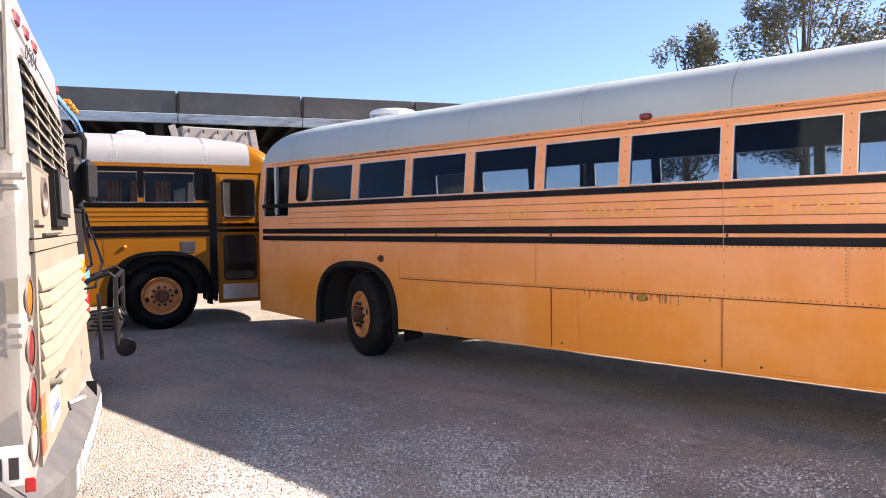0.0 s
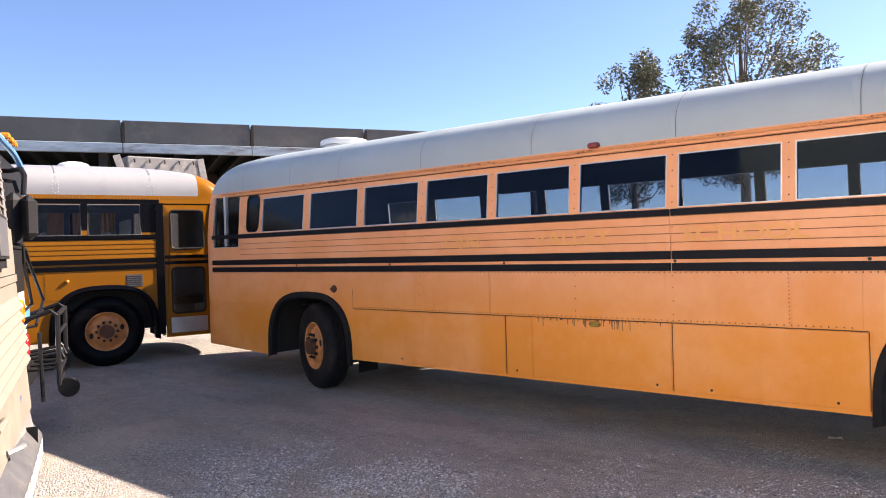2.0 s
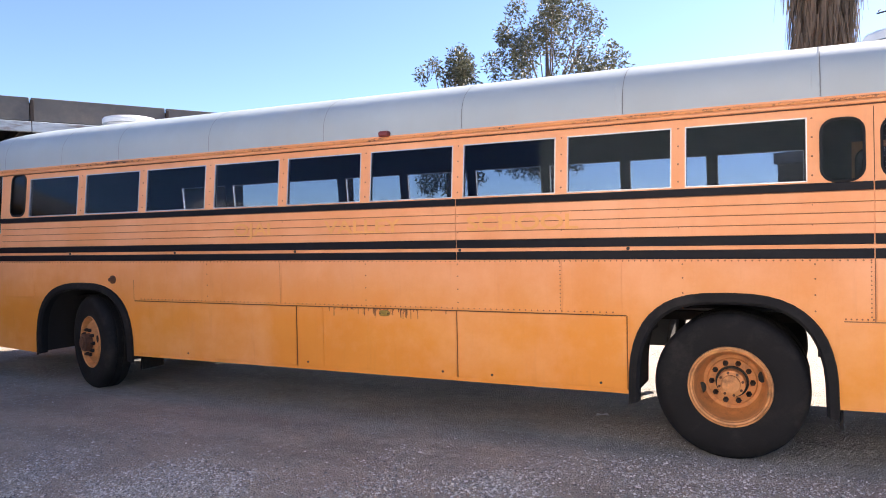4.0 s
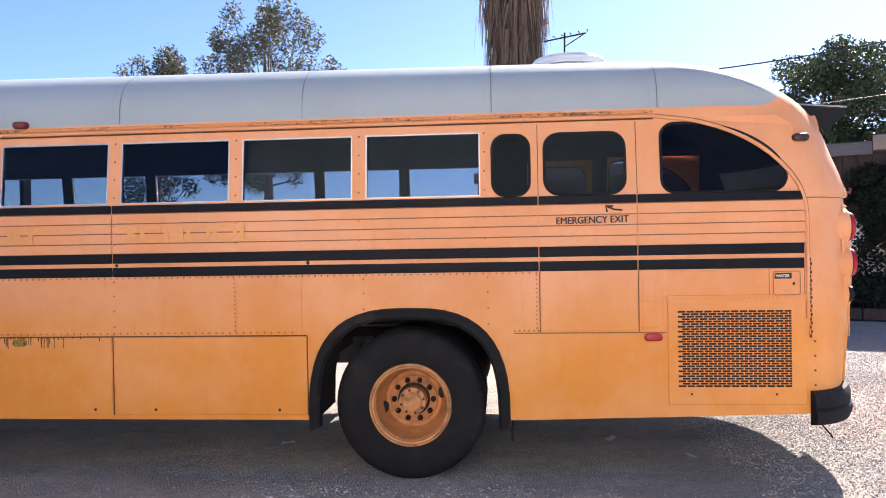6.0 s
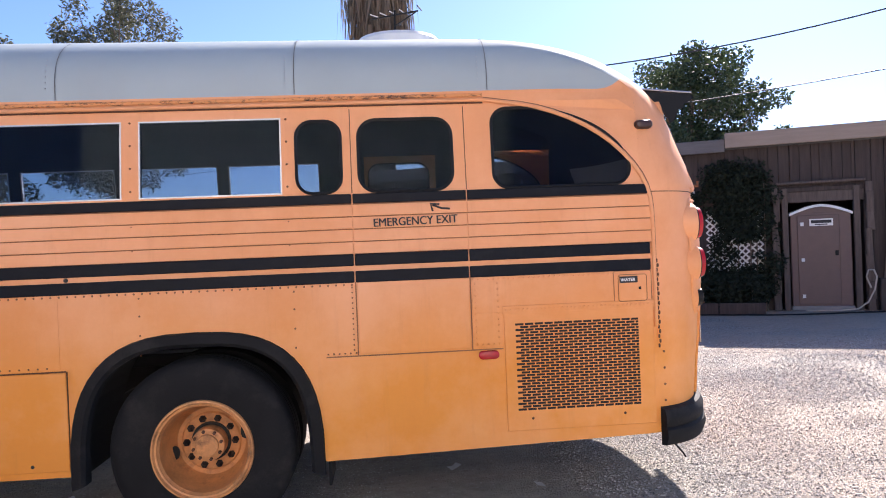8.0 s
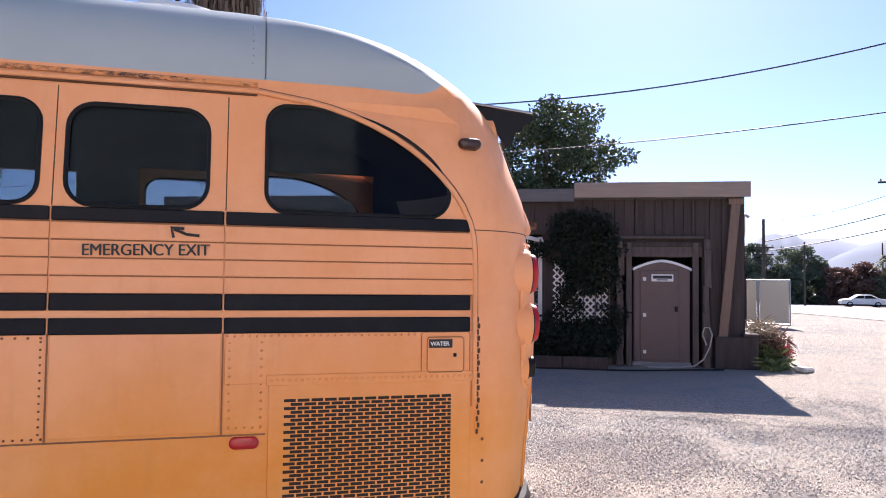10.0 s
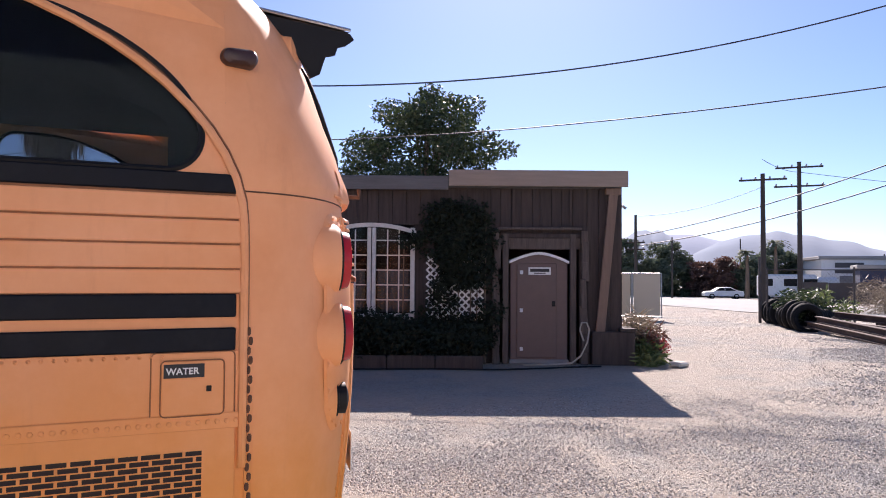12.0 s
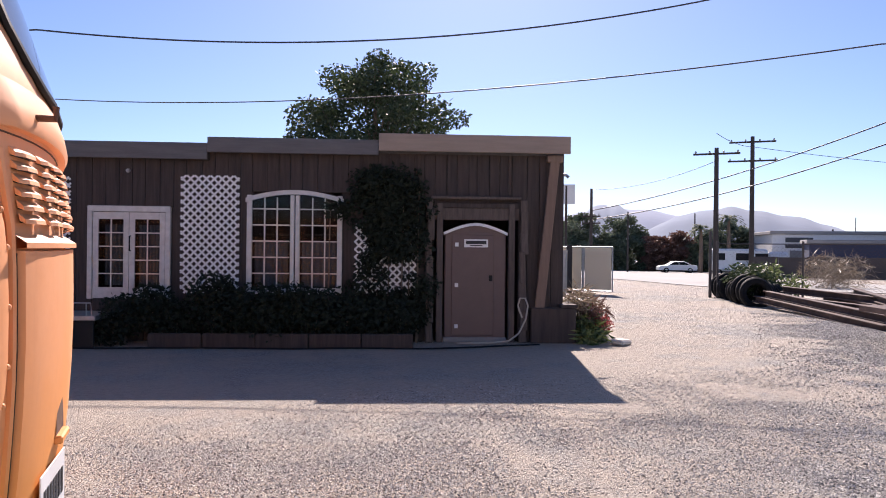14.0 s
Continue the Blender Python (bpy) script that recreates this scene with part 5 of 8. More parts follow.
        part("roof_seam", bm, M_ALU, root)
        rivets(root, [(x + dx, 2.60 + 0.05 * k) for dx in (-0.03, 0.04) for k in range(6)], 1, M_WHITE, 0.006)
    rivets(root, [(-7.9 + 0.045 * k, 2.525) for k in range(120) if k % 16 > 2], 1, M_GREY, 0.006)
    # tan curtains at the far windows and the folded driver's partition
    rnd = random.Random(61)
    for w in wins[:5]:
        for x0, x1 in ((w[0] + 0.02, w[0] + 0.26), (w[2] - 0.30, w[2] - 0.04)):
            bm = bmesh.new()
            cols = []
            for k in range(13):
                x = x0 + (x1 - x0) * k / 12
                y = -1.02 + 0.022 * math.sin(k * 1.9 + rnd.random())
                cols.append([bm.verts.new((x, y, z)) for z in (1.90, 2.42)])
            for p, q in zip(cols, cols[1:]):
                bm.faces.new((p[0], q[0], q[1], p[1]))
            bmesh.ops.solidify(bm, geom=bm.faces[:], thickness=0.004)
            part("curtain", bm, M_TAN, root, "tan pleated curtain", True)
    part("partition", boxed((-7.0, -0.9, 1.0), (-6.97, 0.1, 2.25), 0.01), M_PALELINING, root)
    for x in (-6.6, -5.75):
        part("seat_back", boxed((x, 0.25, 1.3), (x + 0.09, 1.0, 2.03), 0.04), M_DARKGREY, root)
    # door mirror
    bm = tube(bmesh.new(), [(-8.1, 1.15, 2.3), (-8.25, 1.4, 2.25), (-8.25, 1.42, 1.5), (-8.1, 1.2, 1.45)], 0.014, 6)
    box(bm, (-8.33, 1.33, 1.6), (-8.2, 1.5, 2.1), 0.03)
    part("mirror", bm, M_GASKET, root)
    # place it by its front wheel
    fwd = Vector((0.30, 0.954, 0)).normalized()
    ang = math.degrees(math.atan2(-fwd.y, -fwd.x))
    place = pose(0, 0, 0, 0, 0, ang)
    off = place @ Vector((-6.45, 1.25, 0))
    root.matrix_world = Matrix.Translation(Vector((-9.46, 5.16, 0.11)) - off) @ place @ Matrix.Diagonal((1, 1, 0.97, 1))
    return root


yellow_coach()


def sun_fleck(x, y, size, turn):
    """A small white sheet that stands in for a fleck of sunlight on the ground."""
    ob = thing("sun_fleck_sheet", "white sheet standing in for a sun fleck on gravel", "litter", (x, y, 0.012), turn)
    bm = bmesh.new()
    for d in (0.0, 0.002):
        bm.faces.new([bm.verts.new((px * size, py * size, 0.004 + d + pz)) for px, py, pz in ((-1, -0.4, 0), (0.1, -0.5, 0.01), (1, -0.2, 0), (0.8, 0.4, 0.015), (0.0, 0.3, 0.004), (-0.7, 0.5, 0.012))])
    part("sheet", bm, M_SIGN, ob)


sun_fleck(-0.41, 6.86, 0.06, 20)
sun_fleck(2.23, 7.04, 0.07, 50)
sun_fleck(2.75, 6.55, 0.05, 110)


# ---- transit bus seen from behind ----
def transit_bus():
    """A white and cream city bus; its bowed tail faces the yard. Local x runs along the tail, y points out of it."""
    W = 2.56
    root = thing("transit_bus", "white and cream transit bus with louvred tail and grey bumper", "bus", (-4.04, 2.16, 0), math.degrees(math.atan2(-0.434, 0.901)))
    FAR = [(0.4, 0.0), (0.55, 0.03), (0.83, 0.078), (1.09, 0.092), (1.39, 0.124), (1.57, 0.133), (1.91, 0.154), (2.24, 0.181), (2.42, 0.203), (2.6, 0.22), (2.82, 0.34), (3.0, 0.45), (3.1, 0.6)]
    NEAR = [(0.4, 0.02), (1.2, 0.02), (1.8, 0.02), (2.12, 0.03), (2.4, 0.06), (2.7, 0.12), (2.95, 0.25), (3.1, 0.5)]

    def tail_pt(u, z, out=0.0):
        k = u / W
        return Vector((u, -((1 - k) * interp(z, FAR) + k * interp(z, NEAR)) + out, z))

    bm = bmesh.new()
    rows = []
    for z in (0.5, 0.8, 1.02, 1.3, 1.68, 1.9, 2.2, 2.45, 2.6, 2.75, 2.88, 3.0, 3.08):
        row = [(0.0, -9.0, z), (0.0, tail_pt(0, z).y - 0.22, z), (0.03, tail_pt(0, z).y - 0.08, z)]
        row += [tail_pt(0.1 + (W - 0.15) * i / 8, z) for i in range(9)]
        row += [(W - 0.015, tail_pt(W, z).y - 0.02, z), (W, tail_pt(W, z).y - 0.06, z), (W, -2.0, z), (W, -9.0, z)]
        rows.append([bm.verts.new(p) for p in row])
    for a, b in zip(rows, rows[1:]):
        for i in range(len(a) - 1):
            bm.faces.new((a[i], a[i + 1], b[i + 1], b[i]))
    bm.faces.new(rows[-1])
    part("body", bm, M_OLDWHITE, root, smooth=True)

    def tail(u0, u1, z0, z1, d0, d1, mat, name, label="", parent=None, n=4):
        bm = bmesh.new()
        cols = []
        for i in range(n + 1):
            u = u0 + (u1 - u0) * i / n
            cols.append([bm.verts.new(tail_pt(u, z, d)) for z, d in ((z0, d0), (z0, d1), (z1, d1), (z1, d0))])
        for a, b in zip(cols, cols[1:]):
            for i in range(4):
                bm.faces.new((a[i], a[(i + 1) % 4], b[(i + 1) % 4], b[i]))
        bm.faces.new(cols[0])
        bm.faces.new(cols[-1])
        return part(name, bm, mat, parent or root, label)

    tail(0.12, 2.36, 0.76, 1.545, -0.01, 0.016, M_BEIGE, "engine_door", "cream engine door")
    tail(0.10, 2.36, 1.60, 1.875, -0.01, 0.015, M_BEIGE, "tail_panel", "cream upper tail panel")
    tail(0.06, 2.40, 1.552, 1.594, -0.01, 0.019, M_BEIGE, "fold_strip")
    tail(0.1, 2.38, 1.545, 1.5525, -0.01, 0.010, M_GASKET, "fold_joint")
    tail(0.1, 2.38, 1.594, 1.601, -0.01, 0.010, M_GASKET, "fold_joint")
    for k in range(6):
        z = 1.435 - k * 0.064
        bm = bmesh.new()
        cols = []
        for i in range(11):
            u = 0.10 + 2.22 * i / 10
            e = 0.35 if i in (0, 10) else 1.0
            cols.append([bm.verts.new(tail_pt(u, zz, d)) for zz, d in ((z - 0.030, 0.012), (z - 0.034, 0.016 + 0.040 * e), (z - 0.026, 0.018 + 0.040 * e), (z + 0.034, 0.017))])
        for p, q in zip(cols, cols[1:]):
            for i in range(4):
                bm.faces.new((p[i], p[(i + 1) % 4], q[(i + 1) % 4], q[i]))
        bm.faces.new(cols[0])
        bm.faces.new(cols[-1])
        part("louvre", bm, M_BEIGE, root)
    # upper grille: dark opening, long slats and short posts
    tail(0.36, 2.27, 1.89, 2.27, -0.01, 0.004, M_GASKET, "grille_opening", n=8)
    for k in range(8):
        z = 1.868 + k * 0.056
        bm = bmesh.new()
        cols = []
        for i in range(9):
            u = 0.34 + 1.95 * i / 8
            lip = 0.017
            cols.append([bm.verts.new(tail_pt(u, zz, d)) for zz, d in ((z, lip), (z + 0.010, lip + 0.001), (z + 0.018, 0.005), (z + 0.010, 0.003))])
        for p, q in zip(cols, cols[1:]):
            for i in range(4):
                bm.faces.new((p[i], p[(i + 1) % 4], q[(i + 1) % 4], q[i]))
        bm.faces.new(cols[0])
        bm.faces.new(cols[-1])
        part("grille_slat", bm, M_BEIGE, root)
    for u in (1.93, 1.29, 0.72):
        for k in range(7):
            z = 1.868 + k * 0.056
            bm = bmesh.new()
            ends = [[bm.verts.new(tail_pt(u + du, zz, d)) for zz, d in ((z + 0.008, 0.016), (z + 0.068, 0.008), (z + 0.068, 0.002), (z + 0.012, 0.002))] for du in (0.0, 0.05)]
            bm.faces.new(ends[0])
            bm.faces.new(ends[1][::-1])
            for i in range(4):
                bm.faces.new((ends[0][i], ends[0][(i + 1) % 4], ends[1][(i + 1) % 4], ends[1][i]))
            part("grille_post", bm, M_BEIGE, root)
    tail(0.2, 2.3, 2.40, 2.405, 0.0, 0.003, M_GREY, "panel_joint")
    # dark unit with a glass face, vent ring, lamps
    box_ob = tail(1.06, 1.72, 1.645, 1.905, 0.0, 0.040, M_RUBBER, "rear_unit", "dark grey rear unit with a glass face")
    tail(1.08, 1.70, 1.69, 1.90, 0.040, 0.055, M_RUBBER, "unit_rim", parent=box_ob)
    tail(1.14, 1.64, 1.705, 1.885, 0.055, 0.058, M_BUMPER, "unit_face", parent=box_ob)
    tail(2.02, 2.34, 1.650, 1.668, 0.0, 0.03, M_BEIGE, "unit_ledge")
    tail(1.4, 2.1, 1.608, 1.617, 0.0, 0.03, M_DARKGREY, "unit_foot")
    p = tail_pt(2.01, 1.765, 0.014)
    part("vent_ring", lathe(bmesh.new(), [(0.082, 0), (0.078, 0.012), (0.06, 0.012), (0.05, -0.003), (0, -0.006)], 24, pose(*p, -90)), M_LAMPRIM, root, smooth=True)
    for z, mat in ((1.39, M_DIMAMBER), (1.21, M_DIMRED), (1.04, M_DIMRED), (0.87, M_LENS)):
        m = pose(*tail_pt(2.44, z, 0.001), -90)
        rim = part("tail_lamp", lathe(bmesh.new(), [(0.084, -0.02), (0.084, 0.002), (0.078, 0.007), (0.064, 0.004)], 32, m), M_LAMPRIM, root, smooth=True)
        part("lens", lathe(bmesh.new(), [(0.066, -0.004), (0.06, 0.001), (0.04, 0.004), (0, 0.005)], 32, m), mat, rim, smooth=True)
    for z, mat in ((1.36, M_AMBER), (1.145, M_RED)):
        m = pose(*tail_pt(0.12, z, 0.0), -90)
        rim = part("tail_lamp", lathe(bmesh.new(), [(0.086, -0.02), (0.086, 0.010), (0.080, 0.014), (0.074, 0.010)], 32, m), M_LAMPRIM, root, smooth=True)
        part("lens", lathe(bmesh.new(), [(0.076, 0.004), (0.076, 0.032), (0.068, 0.044), (0.035, 0.046), (0.03, 0.036), (0, 0.034)], 32, m), mat, rim, smooth=True)
    for u, z in ((2.12, 2.45), (1.76, 2.48), (1.40, 2.50), (0.06, 2.53)):
        part("marker_lamp", boxed((-0.05, -0.03, -0.026), (0.05, 0.012, 0.026), 0.010, pose(*tail_pt(u, z))), M_DIMRED, root)
    lettering("fleet_number", "0504", 0.085, pose(*tail_pt(2.08, 2.31, 0.006), 90, 0, 180) @ pose(0, 0, 0, 4) @ Matrix.Diagonal((1.6, 1, 1, 1)), M_INK, root)
    plate = tail(1.84, 2.15, 0.83, 0.975, 0.016, 0.024, M_SIGN, "number_plate", "white number plate with blue bars")
    for k in range(7):
        tail(1.87 + 0.037 * k, 1.882 + 0.037 * k, 0.875, 0.925, 0.024, 0.026, M_DEEPBLUE, "plate_mark", parent=plate, n=1)
    for k in range(3):
        tail(2.26, 2.37, 0.80 + 0.075 * k, 0.865 + 0.075 * k, 0.016, 0.020, M_STICKER if k != 1 else M_AMBER, "sticker", "faded red and orange warning sticker", n=1)
    tail(0.55, 0.70, 0.82, 0.92, 0.016, 0.019, M_DEEPBLUE, "sticker", "small blue sticker")
    handle_line = [tail_pt(2.09, 1.02, 0.02), tail_pt(2.09, 1.02, 0.05), tail_pt(1.75, 1.0, 0.05), tail_pt(1.75, 1.0, 0.02)]
    part("handle", tube(bmesh.new(), handle_line, 0.015, 8), M_BEIGE, root, smooth=True)
    part("latch", tube(bmesh.new(), [tail_pt(1.5, 0.80, 0.02), tail_pt(1.46, 0.81, 0.07), tail_pt(1.34, 0.79, 0.075), tail_pt(1.30, 0.77, 0.03)], 0.014, 6), M_STEEL, root, smooth=True)
    # white flank towards the yard
    plate = part("number_plate", boxed((W, -0.36, 0.76), (W + 0.006, -0.03, 0.90), 0.002), M_SIGN, root, "white number plate with dark bars")
    for k in range(6):
        part("plate_mark", boxed((W + 0.006, -0.33 + 0.05 * k, 0.785), (W + 0.009, -0.30 + 0.05 * k, 0.86)), M_INK, plate)
    bm = bmesh.new()
    for d in (0.001, 0.003):
        bm.faces.new([bm.verts.new((W + d, y, z)) for y, z in ((-0.05, 1.02), (-0.16, 0.93), (-0.03, 0.87))])
    part("sticker", bm, M_GREY, root, "grey triangular mark")
    part("side_reflector", boxed((W, -0.035, 0.735), (W + 0.008, 0.0, 0.785), 0.003), M_RED, root)
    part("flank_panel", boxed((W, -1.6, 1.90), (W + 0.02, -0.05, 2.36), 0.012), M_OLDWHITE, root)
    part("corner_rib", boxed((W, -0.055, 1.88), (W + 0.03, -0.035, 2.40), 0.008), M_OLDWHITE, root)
    part("rub_strip", boxed((W, -1.6, 1.80), (W + 0.035, 0.0, 1.83), 0.008), M_OLDWHITE, root)
    part("rub_strip", boxed((W, -1.6, 1.765), (W + 0.02, -0.02, 1.785), 0.006), M_GREY, root)
    part("badge", boxed((W + 0.001, -0.075, 1.35), (W + 0.004, -0.035, 1.47), 0.001), M_BEIGE, root)
    for k in range(3):
        part("caution_mark", boxed((W + 0.001, -0.07, 1.30 - k * 0.035), (W + 0.003, -0.03, 1.315 - k * 0.035)), M_GREY, root)
    # sloped bumper with a barred strip below
    bm = bmesh.new()
    rows = []
    for u, v, z in ((-0.08, -0.6, 0.56), (-0.06, -0.06, 0.56), (0.02, 0.0, 0.57), (1.2, 0.05, 0.645), (2.15, 0.075, 0.70), (2.34, 0.06, 0.71), (2.60, -0.02, 0.70), (2.64, -0.6, 0.70)):
        top = 0.70 + 0.035 * u
        rows.append([bm.verts.new(q) for q in ((u, v - 0.12, top), (u, v - 0.10, top), (u, v - 0.008, z + 0.006), (u, v, z - 0.012), (u, v - 0.005, z - 0.15), (u, v - 0.06, z - 0.17), (u, v - 0.2, z - 0.17))])
    for p, q in zip(rows, rows[1:]):
        for i in range(6):
            bm.faces.new((p[i], p[i + 1], q[i + 1], q[i]))
    bumper = part("bumper", bm, M_BUMPER, root, "scuffed grey rubber bumper")
    for k in range(11):
        u = 0.08 + k * 0.19
        v = (0.0 + 0.05 * u / 1.2) if u < 1.2 else 0.05 + 0.025 * (u - 1.2) / 0.95
        z = 0.57 + 0.0635 * min(u, 1.2) + 0.058 * max(0.0, u - 1.2)
        part("strip_mark", boxed((u, v - 0.001, z - 0.125), (u + 0.105, v + 0.0015, z - 0.03)), M_SIGN, bumper)
    for u in (0.45, 2.05):
        part("bumper_seam", boxed((u, -0.08, 0.60), (u + 0.008, 0.06 if u > 1 else 0.012, 0.70)), M_GASKET, bumper)
    for x in (0.3, 2.25):
        part("wheel", lathe(bmesh.new(), [(0.2, -0.13), (0.46, -0.13), (0.49, -0.1), (0.49, 0.1), (0.46, 0.13), (0.2, 0.13)], 32, pose(x, -2.6, 0.49, 0, 90, 0)), M_RUBBER, root)
    part("underbody", boxed((0.1, -8.9, 0.35), (2.5, -0.25, 0.56)), M_DARK, root)
    return root


transit_bus()


def second_bus():
    """The nose of a second bus beside the first one, with mirror arm and folded cycle rack."""
    root = thing("transit_bus", "white bus nose with blue trim, mirror arm and cycle rack", "bus", (-6.84, 3.06, 0), math.degrees(math.atan2(-0.434, 0.901)))
    bm = bmesh.new()
    rows = []
    for z, y in ((0.4, 0.0), (1.1, 0.02), (1.3, 0.0), (2.4, -0.03), (2.6, -0.06), (2.85, -0.24), (2.95, -0.5)):
        rows.append([bm.verts.new(p) for p in ((-0.6, -8, z), (-0.6, y - 0.3, z), (-0.5, y - 0.05, z), (-0.4, y, z), (1.7, y, z), (1.85, y - 0.3, z), (1.85, -8, z))])
    for a, b in zip(rows, rows[1:]):
        for i in range(6):
            bm.faces.new((a[i], a[i + 1], b[i + 1], b[i]))
    bm.faces.new(rows[-1])
    part("body", bm, M_WHITE, root, smooth=True)
    part("windscreen", boxed((-0.44, -0.12, 1.35), (1.7, 0.004, 2.60), 0.02), M_GASKET, root)
    part("roof_trim", tube(bmesh.new(), [(1.75, 0.0, 2.73), (0.6, 0.0, 2.73), (0.1, 0.0, 2.72), (-0.3, 0.0, 2.68), (-0.45, 0.0, 2.60), (-0.52, 0.0, 2.50), (-0.54, 0.0, 2.36)], 0.03, 8), M_BLUE, root, smooth=True)
    part("trim_band", boxed((-0.62, -0.1, 1.0), (1.5, 0.03, 1.2), 0.03), M_BLUE, root)
    for x in (0.35, 0.6, 0.85):
        part("marker_lamp", boxed((x, -0.02, 2.745), (x + 0.1, 0.06, 2.80), 0.012), M_AMBER, root)
    arm = part("mirror_arm", tube(bmesh.new(), [(1.35, -0.02, 2.42), (1.55, 0.12, 2.40), (1.80, 0.22, 2.39), (1.89, 0.25, 2.33), (1.90, 0.24, 2.18)], 0.02, 8), M_GASKET, root, smooth=True)
    part("mirror_brace", tube(bmesh.new(), [(1.35, -0.02, 2.33), (1.6, 0.08, 2.32), (1.88, 0.18, 2.28), (1.9, 0.2, 2.2)], 0.015, 8), M_GASKET, arm, smooth=True)
    part("mirror_head", boxed((1.62, 0.20, 1.84), (1.84, 0.315, 2.19), 0.05), M_RUBBER, arm, "big black mirror head")
    part("mirror_back", boxed((1.60, 0.085, 1.82), (1.83, 0.222, 2.21), 0.06), M_GASKET, arm)
    for line in ([(1.67, 0.03, 1.84), (1.62, 0.20, 1.80), (1.59, 0.20, 1.66), (1.07, 0.20, 1.30), (1.45, 0.02, 1.12)],
                 [(1.51, 0.03, 1.80), (1.48, 0.20, 1.77), (1.22, 0.20, 1.66), (-0.05, 0.20, 1.28), (0.55, 0.18, 1.07), (0.6, 0.02, 1.05)],
                 [(1.62, 0.03, 1.84), (1.50, 0.12, 1.60), (1.35, 0.12, 1.30), (1.40, 0.02, 1.16)]):
        part("wiper", tube(bmesh.new(), line, 0.015, 6), M_GASKET, root)
    rack = part("cycle_rack", tube(bmesh.new(), [(-0.6, 0.36, 1.16), (0.55, 0.36, 1.16)], 0.022, 8), M_GASKET, root, "folded black tubular cycle rack", True)
    for x in (-0.6, 0.55):
        part("rack_arm", tube(bmesh.new(), [(x, 0.02, 1.10), (x, 0.30, 1.20), (x, 0.36, 1.16), (x, 0.36, 0.50)], 0.022, 8), M_GASKET, rack, smooth=True)
    for z in (0.98, 0.62, 0.52):
        part("rack_bar", tube(bmesh.new(), [(-0.6, 0.36, z), (0.55, 0.36, z)], 0.017, 6), M_GASKET, rack, smooth=True)
    part("rack_bar", tube(bmesh.new(), [(-0.6, 0.15, 1.14), (0.55, 0.15, 1.14)], 0.017, 6), M_GASKET, rack, smooth=True)
    for x in (-0.3, 0.05, 0.4):
        part("wheel_hoop", tube(bmesh.new(), [(x, 0.05, 0.74), (x, 0.34, 0.78), (x, 0.38, 0.70), (x, 0.30, 0.64), (x, 0.05, 0.64)], 0.016, 6), M_GASKET, rack, smooth=True)
    part("support_leg", tube(bmesh.new(), [(0.5, 0.2, 1.0), (0.5, 0.22, 0.35)], 0.018, 6), M_GASKET, rack, smooth=True)
    part("rack_pad", lathe(bmesh.new(), [(0.09, -0.03), (0.10, 0), (0.09, 0.03), (0.0, 0.03)], 16, pose(0.2, 0.42, 0.42, 0, 90, 0)), M_GASKET, rack, smooth=True)
    part("bumper", boxed((-0.6, -0.2, 0.4), (1.85, 0.08, 0.72), 0.05), M_GASKET, root)
    for x in (-0.3, 1.55):
        part("wheel", lathe(bmesh.new(), [(0.2, -0.13), (0.46, -0.13), (0.49, -0.1), (0.49, 0.1), (0.46, 0.13), (0.2, 0.13)], 32, pose(x, -1.6, 0.49, 0, 90, 0)), M_RUBBER, root)
    return root


second_bus()

# ---- open shed behind the coaches ----
def shed():
    a, b = Vector((-17.2, 6.5, 0)), Vector((-12.8, 14.9, 0))
    d = (b - a).normalized()
    ang = math.degrees(math.atan2(d.y, d.x))
    L0, L1 = -10.0, 14.0
    root = thing("open_shed", "long open-fronted shed with dark steel roof beam and peeling blue trim", "shed", a, ang)
    for k in range(8):
        x0 = L0 + 0.55 + k * 3.0
        part("roof_fascia", boxed((x0, -0.12, 4.42), (x0 + 2.96, 0.0, 4.95), 0.01), M_SHED, root)
        part("fascia_joint", boxed((x0 - 0.03, -0.135, 4.2), (x0 + 0.05, -0.121, 4.9), 0.004), M_SHEDDARK, root)
        part("trim_beam", boxed((x0, -0.16, 4.17), (x0 + 2.985, -0.02, 4.40), 0.01), M_SHEDBLUE, root)
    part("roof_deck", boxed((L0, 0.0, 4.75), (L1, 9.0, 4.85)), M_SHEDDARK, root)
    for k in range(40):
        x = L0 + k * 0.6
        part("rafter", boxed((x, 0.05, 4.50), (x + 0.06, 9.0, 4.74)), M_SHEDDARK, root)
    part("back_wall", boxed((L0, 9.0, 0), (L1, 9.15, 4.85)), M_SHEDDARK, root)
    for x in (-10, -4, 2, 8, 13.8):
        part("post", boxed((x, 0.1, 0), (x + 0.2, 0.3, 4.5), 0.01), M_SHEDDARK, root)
    return root


shed()
crate = thing("white_box", "white boxy cabinet with open flaps standing in the shed", "cabinet", (-14.6, 9.1, 0), 78)
part("cabinet_body", boxed((-0.9, 0.0, 3.3), (0.75, 0.7, 3.95), 0.03), M_OLDWHITE, crate)
part("stand", boxed((-0.8, 0.1, 0.0), (0.7, 0.6, 3.3), 0.02), M_SHEDDARK, crate)
for k in range(5):
    part("hook", tube(bmesh.new(), [(-0.75 + 0.33 * k, -0.01, 3.88), (-0.75 + 0.33 * k, -0.05, 3.86), (-0.75 + 0.33 * k, -0.05, 3.80)], 0.018, 6), M_GASKET, crate)
part("flap", boxed((0.0, -0.02, 0.0), (0.16, 0.0, 0.5), 0.005, pose(0.75, 0.0, 3.45, 0, -10, 0)), M_OLDWHITE, crate)
part("flap", boxed((-0.16, -0.02, 0.0), (0.0, 0.0, 0.5), 0.005, pose(-0.9, 0.0, 3.5, 0, -18, 0)), M_OLDWHITE, crate)

